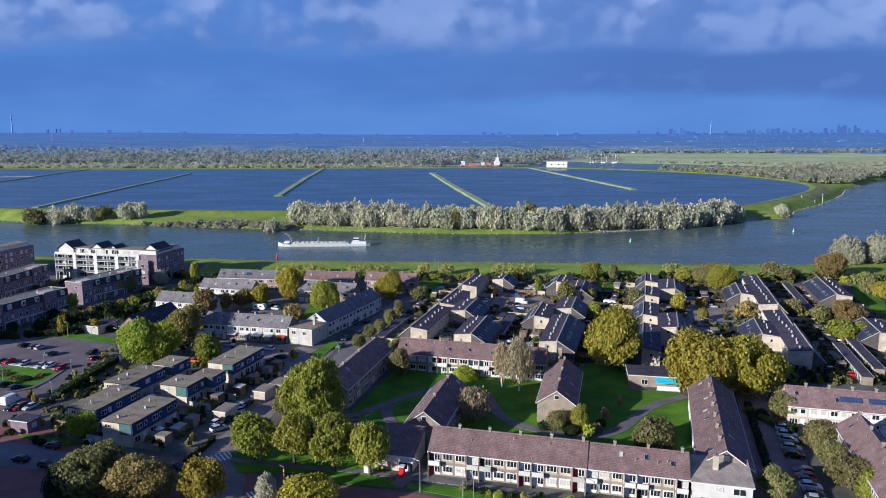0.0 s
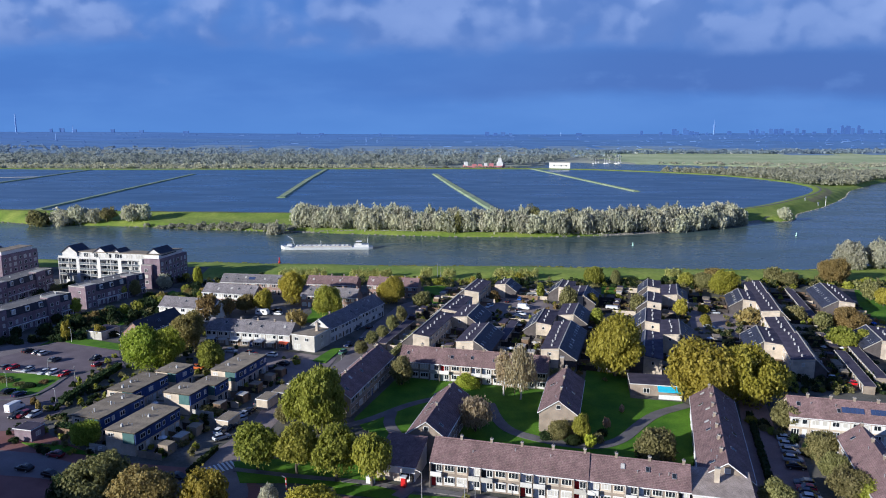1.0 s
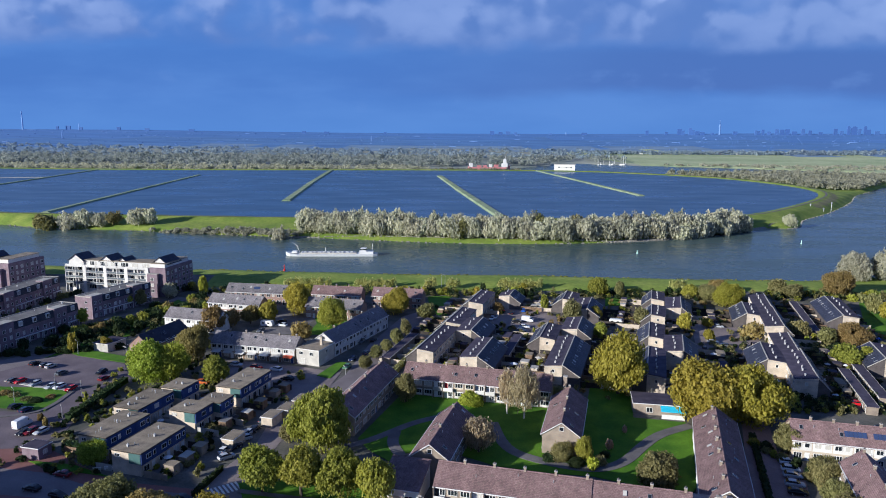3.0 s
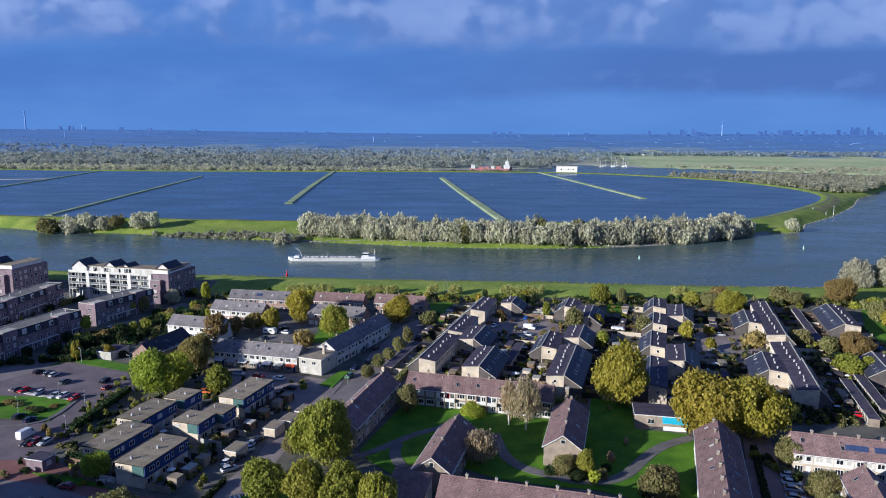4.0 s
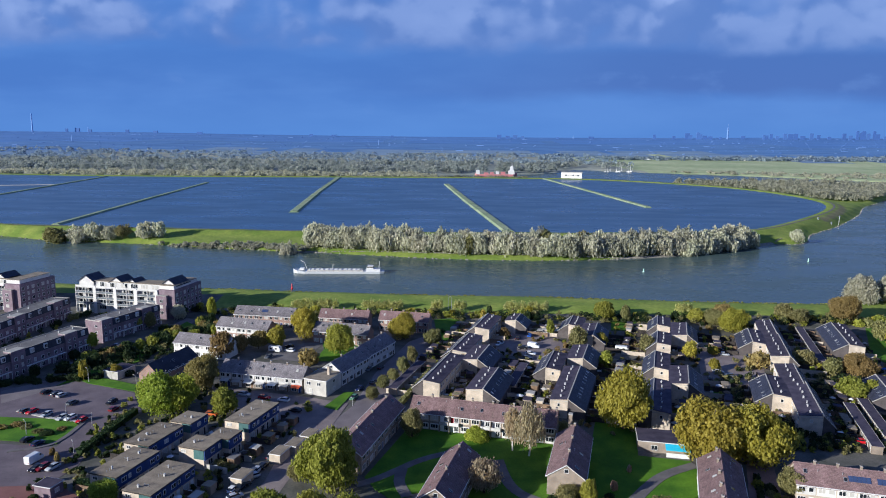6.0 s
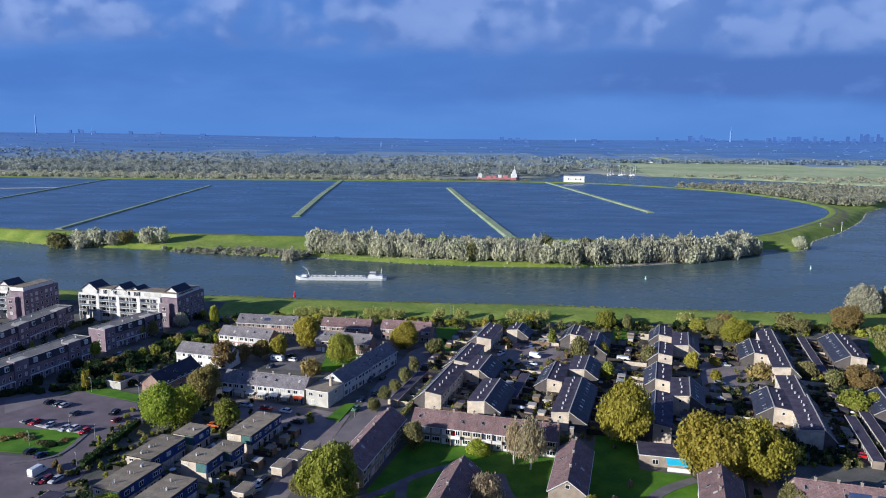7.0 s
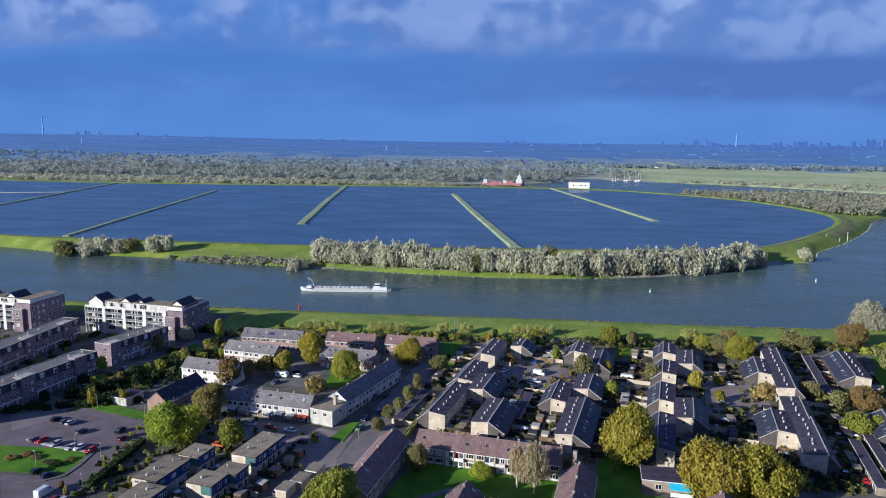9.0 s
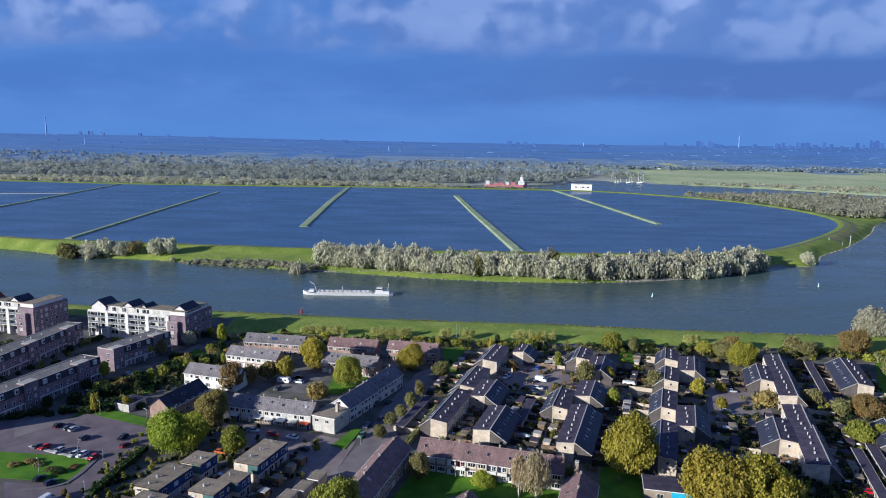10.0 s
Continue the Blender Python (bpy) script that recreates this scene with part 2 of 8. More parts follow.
RUSHES = surface("pale_rushes", (0.23, 0.255, 0.215), (0.33, 0.34, 0.28), 0.95, 0.01, 0.06, 0.0, fine_amount=0.4, spread=0)
# haze and cloud shade are put into these three base colours
HAZED_LOWLAND = surface("hazed_lowland", (0.13, 0.215, 0.33), (0.21, 0.295, 0.40), 0.95, 0.006, 0.03, 0.0, fine_amount=0.5, spread=0)
HAZY = surface("hazed_distant_land", (0.062, 0.158, 0.365), (0.108, 0.225, 0.445), 0.95, 0.006, 0.02, 0.0, fine_amount=0.45, spread=0)
HAZED_SKYLINE = surface("hazed_skyline_land", (0.066, 0.172, 0.42), (0.096, 0.215, 0.48), 0.95, 0.005, 0.012, 0.0, fine_amount=0.3, spread=0)
for far_mat in (HAZED_LOWLAND, HAZY, HAZED_SKYLINE):
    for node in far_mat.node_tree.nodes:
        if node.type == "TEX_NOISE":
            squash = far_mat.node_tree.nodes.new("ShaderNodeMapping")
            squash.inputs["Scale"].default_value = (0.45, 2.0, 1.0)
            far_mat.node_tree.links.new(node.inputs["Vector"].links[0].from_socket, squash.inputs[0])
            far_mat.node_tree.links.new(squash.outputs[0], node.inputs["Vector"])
PAVING = surface("brick_paving", (0.175, 0.145, 0.145), (0.26, 0.215, 0.205), 0.85, 0.16, 3.0, 0.3, fine_amount=0.35, spread=0.05)
ASPHALT = surface("asphalt", (0.165, 0.142, 0.146), (0.235, 0.205, 0.208), 0.85, 0.12, 3.0, 0.3, fine_amount=0.3, spread=0.05)
REDPATH = surface("red_cycle_paving", (0.19, 0.085, 0.075), (0.25, 0.12, 0.105), 0.85, 0.2, 3.0, 0.3, spread=0.05)
PATH = surface("grey_path", (0.12, 0.11, 0.112), (0.18, 0.167, 0.165), 0.85, 0.25, 3.0, 0.3, spread=0.05)
BRICKROAD = surface("brown_brick_paving", (0.22, 0.145, 0.130), (0.30, 0.20, 0.18), 0.85, 0.2, 3.0, 0.3, fine_amount=0.35, spread=0.05)
LOTBRICK = surface("purple_grey_paving", (0.120, 0.098, 0.112), (0.178, 0.146, 0.162), 0.85, 0.16, 3.0, 0.3, fine_amount=0.35, spread=0.05)
STONE = surface("bank_stone", (0.16, 0.15, 0.13), (0.34, 0.32, 0.28), 0.9, 0.5, 2.0, 0.8)
PAINT = plain("road_paint", (0.75, 0.75, 0.74), 0.7)
ROOF_BROWN = banded("brown_roof_tiles", (0.200, 0.128, 0.128), (0.276, 0.184, 0.180), (0.09, 0.056, 0.058), 0.30, 0.30, "XY", moss=(0.13, 0.115, 0.09))
ROOF_PALE = banded("weathered_pale_tiles", (0.38, 0.315, 0.28), (0.48, 0.40, 0.355), (0.16, 0.13, 0.12), 0.30, 0.30, "XY", moss=(0.26, 0.22, 0.17))
ROOF_GREY = banded("grey_roof_tiles", (0.185, 0.170, 0.185), (0.26, 0.238, 0.248), (0.065, 0.06, 0.065), 0.30, 0.30, "XY", moss=(0.14, 0.125, 0.10))
ROOF_SLATE = banded("dark_slates", (0.040, 0.044, 0.070), (0.062, 0.066, 0.098), (0.012, 0.014, 0.02), 0.35, 0.28, "XY", rough=0.55)
ROOF_FELT = surface("dark_felt_roof", (0.040, 0.034, 0.056), (0.072, 0.062, 0.092), 0.9, 0.35, 3.0, 0.3)
ROOF_GRAVEL = surface("weathered_gravel_roof", (0.195, 0.160, 0.118), (0.30, 0.25, 0.185), 0.95, 0.35, 4.0, 0.5, stain=(0.12, 0.11, 0.085), fine_amount=0.5)
ROOF_FLAT = surface("grey_flat_roof", (0.13, 0.125, 0.125), (0.21, 0.20, 0.195), 0.95, 0.35, 4.0, 0.3)
ROOF_BLUE = surface("blue_black_roof", (0.022, 0.027, 0.045), (0.04, 0.045, 0.07), 0.6, 0.5, 4.0, 0.3)
ROOF_RED = banded("red_roof_tiles", (0.28, 0.05, 0.04), (0.36, 0.08, 0.06), (0.1, 0.02, 0.02), 0.30, 0.30, "XY")
BRICK_CREAM = banded("cream_brick", (0.54, 0.43, 0.32), (0.63, 0.52, 0.40), (0.48, 0.42, 0.35), 0.22, 0.065)
BRICK_TAN = banded("tan_brick", (0.275, 0.205, 0.155), (0.34, 0.26, 0.195), (0.27, 0.235, 0.20), 0.22, 0.065)
BRICK_PURPLE = banded("purple_brick", (0.20, 0.125, 0.165), (0.265, 0.17, 0.215), (0.22, 0.185, 0.205), 0.22, 0.065)
BRICK_RED = banded("red_brick", (0.33, 0.16, 0.12), (0.40, 0.20, 0.15), (0.30, 0.25, 0.22), 0.22, 0.065)
BRICK_DARK = banded("dark_brick", (0.085, 0.07, 0.07), (0.13, 0.105, 0.10), (0.10, 0.09, 0.09), 0.22, 0.065)
WHITE = surface("white_render", (0.56, 0.545, 0.52), (0.65, 0.635, 0.605), 0.75, 0.5, 6.0, 0.1, stain=(0.52, 0.5, 0.46))
VENT = plain("grey_white_vent", (0.44, 0.44, 0.44), 0.6)
FRAME = plain("white_frame_paint", (0.71, 0.71, 0.70), 0.45)
BLUE_PANEL = surface("dark_blue_boards", (0.017, 0.042, 0.145), (0.026, 0.057, 0.185), 0.6, 0.8, 5.0, 0.2)
TEAL_PANEL = surface("teal_boards", (0.05, 0.115, 0.115), (0.07, 0.145, 0.14), 0.6, 0.8, 5.0, 0.2)
CONCRETE = surface("concrete", (0.36, 0.34, 0.31), (0.46, 0.44, 0.40), 0.9, 0.5, 5.0, 0.3)
WOOD = surface("weathered_wood", (0.13, 0.085, 0.055), (0.22, 0.15, 0.10), 0.85, 0.9, 9.0, 0.4, spread=0.3)
DARKWOOD = surface("dark_stained_wood", (0.028, 0.024, 0.022), (0.055, 0.045, 0.04), 0.8, 0.9, 9.0, 0.4, spread=0.3)
METAL = plain("galvanised_metal", (0.45, 0.46, 0.48), 0.45, 0.6)
BARK = surface("bark", (0.06, 0.05, 0.04), (0.13, 0.11, 0.09), 0.95, 2.0, 12.0, 0.7)
BARK_PALE = surface("birch_bark", (0.45, 0.43, 0.40), (0.62, 0.60, 0.56), 0.85, 2.0, 12.0, 0.4, stain=(0.12, 0.11, 0.1))
AWNING = plain("turquoise_awning", (0.05, 0.55, 0.80), 0.6)
REDPAINT = plain("red_paint", (0.55, 0.015, 0.015), 0.45)
ORANGE = plain("orange_awning", (0.70, 0.10, 0.03), 0.7)
BALUSTRADE = plain("grey_balustrade_glass", (0.16, 0.18, 0.20), 0.2)
SOLAR = plain("solar_glass", (0.045, 0.068, 0.15), 0.12)


def glass_mat():
    m, n, l, p = node_mat("window_glass")
    p.inputs["Base Color"].default_value = (0.02, 0.024, 0.03, 1)
    p.inputs["Roughness"].default_value = 0.06
    p.inputs["IOR"].default_value = 1.5
    info = n.new("ShaderNodeObjectInfo")
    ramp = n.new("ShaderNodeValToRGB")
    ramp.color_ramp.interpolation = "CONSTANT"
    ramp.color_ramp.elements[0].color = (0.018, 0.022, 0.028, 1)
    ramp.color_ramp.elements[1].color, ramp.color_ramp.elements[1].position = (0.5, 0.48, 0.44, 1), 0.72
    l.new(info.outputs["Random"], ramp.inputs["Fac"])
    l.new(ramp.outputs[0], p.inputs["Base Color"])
    return m


GLASS = glass_mat()
RIVER = water_mat("river_water", (0.060, 0.094, 0.092), (0.073, 0.108, 0.104), 0.25, 0.35, 0.35, 0.018, 0.30)
RESERVOIR = water_mat("reservoir_water", (0.048, 0.100, 0.186), (0.056, 0.110, 0.200), 0.32, 0.3, 0.05, 0.012, 0.18)

LEAF = {
    "green": leaf_mat("green_leaves", (0.205, 0.225, 0.034), (0.32, 0.335, 0.055), (0.44, 0.445, 0.09)),
    "lime": leaf_mat("lime_leaves", (0.25, 0.295, 0.032), (0.38, 0.43, 0.055), (0.51, 0.55, 0.09)),
    "gold": leaf_mat("golden_leaves", (0.25, 0.222, 0.03), (0.40, 0.35, 0.05), (0.53, 0.465, 0.10)),
    "olive": leaf_mat("olive_leaves", (0.16, 0.155, 0.060), (0.255, 0.24, 0.095), (0.36, 0.335, 0.15)),
    "brown": leaf_mat("brown_leaves", (0.215, 0.165, 0.058), (0.32, 0.245, 0.088), (0.43, 0.34, 0.14)),
    "pale": leaf_mat("pale_willow_leaves", (0.35, 0.355, 0.25), (0.52, 0.51, 0.375), (0.66, 0.64, 0.49), hue=0.015),
    "dark": leaf_mat("dark_evergreen_leaves", (0.022, 0.042, 0.017), (0.042, 0.072, 0.026), (0.072, 0.10, 0.036)),
    # far and mist: aerial haze is mixed into the leaf colours
    "far": leaf_mat("hazed_woodland", (0.20, 0.235, 0.22), (0.285, 0.315, 0.285), (0.37, 0.385, 0.34), 0.5, 0.012),
    "mist": leaf_mat("hazed_blue_woodland", (0.19, 0.255, 0.32), (0.26, 0.33, 0.38), (0.34, 0.40, 0.43), 0.5, 0.008),
    "straw": leaf_mat("straw_yellow_leaves", (0.34, 0.33, 0.11), (0.46, 0.44, 0.16), (0.58, 0.55, 0.22), 0.5, 0.01),
    "tan": leaf_mat("tan_birch_leaves", (0.28, 0.225, 0.13), (0.42, 0.345, 0.215), (0.56, 0.47, 0.31), hue=0.015),
    "reed": leaf_mat("willow_thicket_leaves", (0.30, 0.30, 0.22), (0.38, 0.375, 0.28), (0.47, 0.45, 0.345), 0.5, 0.01),
    "rust": leaf_mat("rusty_leaves", (0.52, 0.30, 0.20), (0.66, 0.42, 0.30), (0.78, 0.56, 0.42)),
}

# ---- mesh helpers ----
class Build:
    """Collects plain polygons into one mesh."""

    def __init__(self):
        self.v, self.f, self.m = [], [], []

    def poly(self, pts, mat=0):
        i = len(self.v)
        self.v += [tuple(p) for p in pts]
        self.f.append(tuple(range(i, i + len(pts))))
        self.m.append(mat)

    def solid(self, lower, upper, mat=0):
        """A closed body between two rings of the same number of points, the lower one first (counter-clockwise from above)."""
        i, k = len(self.v), len(lower)
        self.v += [tuple(p) for p in lower] + [tuple(p) for p in upper]
        self.f += [tuple(range(i + k - 1, i - 1, -1)), tuple(range(i + k, i + 2 * k))]
        self.f += [(i + j, i + (j + 1) % k, i + k + (j + 1) % k, i + k + j) for j in range(k)]
        self.m += [mat] * (k + 2)

    def box(self, x0, x1, y0, y1, z0, z1, mat=0, taper=0.0):
        t = taper
        self.solid([(x0, y0, z0), (x1, y0, z0), (x1, y1, z0), (x0, y1, z0)],
                   [(x0 + t, y0 + t, z1), (x1 - t, y0 + t, z1), (x1 - t, y1 - t, z1), (x0 + t, y1 - t, z1)], mat)

    def tube(self, p, q, r0, r1, sides=6, mat=0):
        p, q = Vector(p), Vector(q)
        d = (q - p).normalized()
        s = d.orthogonal().normalized()
        w = d.cross(s)
        ring = [(math.cos(2 * math.pi * k / sides), math.sin(2 * math.pi * k / sides)) for k in range(sides)]
        self.solid([p + (s * c + w * g) * r0 for c, g in ring], [q + (s * c + w * g) * r1 for c, g in ring], mat)

    def mesh(self, name, mats):
        me = bpy.data.meshes.new(name)
        me.from_pydata(self.v, [], self.f)
        for m in mats if isinstance(mats, (list, tuple)) else [mats]:
            me.materials.append(m)
        if any(self.m):
            me.polygons.foreach_set("material_index", self.m)
        me.update()
        return me


def thing(name, x, y, z=0.0, turn=0.0, label="", category="", group="", kind=""):
    """An Empty at the base of a thing, to carry its parts."""
    ob = new(name)
    ob.empty_display_size = 0.5
    ob.matrix_world = pose(x, y, z, 0, 0, turn)
    return tagged(ob, label, category, group, kind)


def part(name, body, mats, parent, label="", at=None):
    """A mesh as a part under its thing or part; body is a Build or a mesh that several parts share."""
    ob = new(name, body if isinstance(body, bpy.types.Mesh) else body.mesh(name, mats))
    ob.parent = parent
    if at is not None:
        ob.matrix_basis = at
    return tagged(ob, label)


def alone(name, body, mats, label, category="", kind="", group=""):
    return tagged(new(name, body.mesh(name, mats)), label, category, group, kind)


# ---- land and water ----
def signed(px, py, ring):
    """Distance of points to a closed ring, minus inside."""
    ring = np.array(ring, float)
    d2, inside = np.full(px.shape, 1e18), np.zeros(px.shape, bool)
    for (ax, ay), (bx, by) in zip(ring, np.roll(ring, -1, 0)):
        ex, ey = bx - ax, by - ay
        k = np.clip(((px - ax) * ex + (py - ay) * ey) / (ex * ex + ey * ey), 0, 1)
        d2 = np.minimum(d2, (px - ax - k * ex) ** 2 + (py - ay - k * ey) ** 2)
        cross = (ay > py) != (by > py)
        with np.errstate(divide="ignore", invalid="ignore"):
            inside ^= cross & (px < ex * (py - ay) / ey + ax)
    return np.where(inside, -1, 1) * np.sqrt(d2)


def rounded(ring, times=3):
    """Corner-cutting, to turn a rough ring into a smooth one."""
    ring = [Vector((*p, 0)) for p in ring]
    for _ in range(times):
        ring = [q for a, b in zip(ring, ring[1:] + ring[:1]) for q in (a * 0.75 + b * 0.25, a * 0.25 + b * 0.75)]
    return [(p.x, p.y) for p in ring]


RIVER_RING = rounded([
    (-2600, 700), (-900, 480), (-420, 420), (-145, 398), (-65, 391), (0, 388), (62, 386), (93, 383), (123, 381), (154, 380), (190, 379), (206, 377), (222, 388), (258, 398), (420, 380), (900, 200), (2600, 0),
    (2600, 1300), (1500, 1200), (1000, 1230), (800, 1190), (722, 1130), (640, 1045), (564, 958), (520, 908), (484, 850), (470, 826), (426, 766), (376, 702), (334, 660), (321, 642), (304, 606), (284, 590),
    (258, 598), (223, 562), (175, 536), (130, 516), (89, 507), (40, 503), (0, 505), (-43, 512), (-78, 520), (-105, 527), (-132, 530), (-178, 538), (-227, 552), (-307, 565), (-342, 568), (-392, 594), (-900, 720), (-2600, 1200)], 2)
BASIN_RING = rounded([
    (-1500, 930), (-760, 720), (-405, 616), (-330, 610), (-248, 603), (-157, 596), (0, 597), (120, 601), (200, 612), (240, 622), (275, 640), (325, 692), (372, 747), (409, 794), (441, 844), (461, 895),
    (467, 945), (466, 997), (453, 1060), (432, 1115), (402, 1160), (328, 1228), (245, 1288), (99, 1303), (-109, 1297), (-311, 1276), (-512, 1262), (-664, 1258), (-900, 1285), (-1700, 1330)], 2)
# the channel behind the reservoir, from the ship's berth past the marina to the river
HARBOUR_RING = rounded([(-60, 1375), (110, 1372), (260, 1350), (345, 1290), (410, 1240), (478, 1265), (560, 1290), (651, 1305), (712, 1230), (800, 1160), (1100, 1200), (1700, 1210), (1700, 1290),
                        (1200, 1320), (900, 1360), (790, 1410), (700, 1500), (570, 1575), (430, 1640), (330, 1700), (270, 1720), (215, 1560), (60, 1505), (-80, 1440)], 2)


def land_height(x, y):
    river, basin, harbour = signed(x, y, RIVER_RING), signed(x, y, BASIN_RING), signed(x, y, HARBOUR_RING)
    z = np.zeros(x.shape)
    # the near dike: a low crest along the river
    near = (y < 500) & (river > 0)
    z = np.where(near, 2.4 * np.clip((34 - np.abs(river - 16)) / 24, 0, 1) ** 1.3 * np.clip((430 - y) / 10, 0, 1), z)
    # the ring dike round the reservoir: a flat crest, an outer slope and a low berm
    z = np.where((basin > 0) & (y > 500), np.maximum(z, 2.0 - np.clip((basin - 55) / 10, 0, 1)), z)
    z = np.where((basin > 0) & (y > 500), np.maximum(z, 7.4 - 3.2 * np.clip((basin - 11) / 11, 0, 1) - 2.2 * np.clip((basin - 22) / 30, 0, 1)), z)
    z = np.where(basin <= 3, np.minimum(7.4, 7.4 + (basin - 3) * 0.5), z)
    z = np.where(basin <= -24, -6.0, z)
    z = np.where((river < 8), np.minimum(z, (river - 2) * 0.45), z)
    z = np.where(harbour < 4, np.minimum(z, (harbour - 2) * 0.3), z)
    z = np.maximum(z, -6)
    # far off the land lifts slowly, standing in for what lies beyond
    r = np.sqrt(x * x + y * y)
    return z + 62 * np.clip((r - 2500) / 2400, 0, 1) ** 1.2


def spread_lines(lo, hi, a, b, step, far_steps):
    inner = np.arange(a, b + 0.1, step)
    left = a - (np.geomspace(step, a - lo + step, far_steps)[1:] - step)
    right = b + (np.geomspace(step, hi - b + step, far_steps)[1:] - step)
    return np.concatenate([left[::-1], inner, right])


gx, gy = spread_lines(-4400, 4400, -420, 660, 4.5, 44), spread_lines(-600, 4500, 330, 1400, 4.5, 40)
GX, GY = np.meshgrid(gx, gy)
GZ = land_height(GX, GY)
nx, ny = len(gx), len(gy)
ids = np.arange(nx * ny).reshape(ny, nx)
quads = np.stack([ids[:-1, :-1], ids[:-1, 1:], ids[1:, 1:], ids[1:, :-1]], -1).reshape(-1, 4)
cx, cy = (GX[:-1, :-1] + GX[1:, 1:]).ravel() / 2, (GY[:-1, :-1] + GY[1:, 1:]).ravel() / 2
near_river = signed(cx, cy, RIVER_RING)
kinds = np.where((cy < 349 - cx * 0.02) | (cx < -128) & (cy < 374), 0, 1)
near_basin = signed(cx, cy, BASIN_RING)
kinds = np.where((near_basin > 13) & (near_basin < 21) & (cx > 372) & (cy < 1000), 4, kinds)
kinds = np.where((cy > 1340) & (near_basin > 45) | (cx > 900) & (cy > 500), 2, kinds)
# rings of land by distance, the farther ones with haze in their colour
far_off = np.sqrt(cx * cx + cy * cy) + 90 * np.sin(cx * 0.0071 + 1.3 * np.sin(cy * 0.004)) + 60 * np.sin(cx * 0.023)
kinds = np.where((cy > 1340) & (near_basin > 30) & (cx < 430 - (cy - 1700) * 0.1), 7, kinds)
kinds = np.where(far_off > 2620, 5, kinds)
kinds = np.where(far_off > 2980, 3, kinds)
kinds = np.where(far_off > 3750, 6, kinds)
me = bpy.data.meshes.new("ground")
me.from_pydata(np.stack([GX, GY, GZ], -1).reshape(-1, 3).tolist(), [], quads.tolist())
for m in (TOWN, GRASS_DIKE, FIELD, HAZY, ROUGH_GRASS, HAZED_LOWLAND, HAZED_SKYLINE, RUSHES):
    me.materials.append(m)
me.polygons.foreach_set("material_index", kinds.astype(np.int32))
me.shade_smooth()
tagged(new("ground", me), "flat polder land with dikes, town ground and fields", "ground", "", "structure")


def sheet(name, ring, z, mat, label, category, kind="structure", thick=0.0):
    bm = bmesh.new()
    face = bm.faces.new([bm.verts.new((*p, z)) for p in ring])
    bm.normal_update()
    if face.normal.z < 0:
        bmesh.ops.reverse_faces(bm, faces=bm.faces[:])
    if thick:
        low = bmesh.ops.extrude_face_region(bm, geom=bm.faces[:])
        bmesh.ops.translate(bm, verts=[v for v in low["geom"] if isinstance(v, bmesh.types.BMVert)], vec=(0, 0, thick))
        bmesh.ops.recalc_face_normals(bm, faces=bm.faces[:])
    bmesh.ops.triangulate(bm, faces=[f for f in bm.faces if len(f.verts) > 4])
    me = bpy.data.meshes.new(name)
    bm.to_mesh(me)
    bm.free()
    me.materials.append(mat)
    return tagged(new(name, me), label, category, "", kind)


water = Build()
water.poly([(-2600, 150, -0.5), (3200, 0, -0.5), (3200, 1900, -0.5), (-2600, 1900, -0.5)])
alone("river", water, RIVER, "wide grey-green river with fine ripples", "river", "structure")
sheet("reservoir", BASIN_RING, 6.0, RESERVOIR, "deep blue reservoir water behind a grassy ring dike", "reservoir")


def ridge_strip(name, path, half, top, foot, mat, label, category):
    """A grass bank with a flat crest along a path."""
    b = Build()
    prof = [(-half - (top - foot) * 1.6, foot), (-half, top), (half, top), (half + (top - foot) * 1.6, foot)]
    rings = []
    for i, p in enumerate(path):
        p = Vector((*p, 0))
        d = (Vector((*path[min(i + 1, len(path) - 1)], 0)) - Vector((*path[max(i - 1, 0)], 0))).normalized()
        s = Vector((d.y, -d.x, 0))
        rings.append([p + s * o + Vector((0, 0, z)) for o, z in prof])
    for r, q in zip(rings, rings[1:]):
        for k in range(3):
            b.poly([r[k], r[k + 1], q[k + 1], q[k]])
    b.poly(rings[0][::-1])
    b.poly(rings[-1])
    return alone(name, b, mat, label, category, "structure")


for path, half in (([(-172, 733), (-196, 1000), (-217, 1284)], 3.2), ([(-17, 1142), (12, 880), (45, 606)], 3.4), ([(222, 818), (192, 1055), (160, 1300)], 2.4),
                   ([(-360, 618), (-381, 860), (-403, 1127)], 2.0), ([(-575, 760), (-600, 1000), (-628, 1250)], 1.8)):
    ridge_strip("divider_dike", path, half, 7.2, 5.0, GRASS_HAZED, "narrow grassy dike dividing the blue reservoir basins", "dike")
ridge_strip("stone_jetty", [(-900, 985), (-676, 1036), (-604, 1062)], 0.7, 6.7, 5.6, CONCRETE, "low pale stone jetty in the reservoir", "jetty")
# the paved path on the crest of the ring dike
b = Build()
crest = [Vector((*p, 0)) for p in BASIN_RING if p[0] > -900 and (p[1] < 1200 or p[0] > 100)]
i0 = max(range(len(crest)), key=lambda i: (crest[i] - crest[i - 1]).length)
crest = crest[i0:] + crest[:i0]
for p, q, r in zip(crest, crest[1:], crest[2:]):
    n1, n2 = (q - p).normalized(), (r - q).normalized()
    n1, n2 = Vector((n1.y, -n1.x, 0)), Vector((n2.y, -n2.x, 0))
    b.poly([p + n1 * 7.4 + Vector((0, 0, 7.5)), p + n1 * 9.6 + Vector((0, 0, 7.5)), q + n2 * 9.6 + Vector((0, 0, 7.5)), q + n2 * 7.4 + Vector((0, 0, 7.5))])
alone("crest_path", b, PATH, "grey path on the crest of the reservoir dike", "path", "structure")

# ---- buildings ----
SHARED = {}
FOOT = []


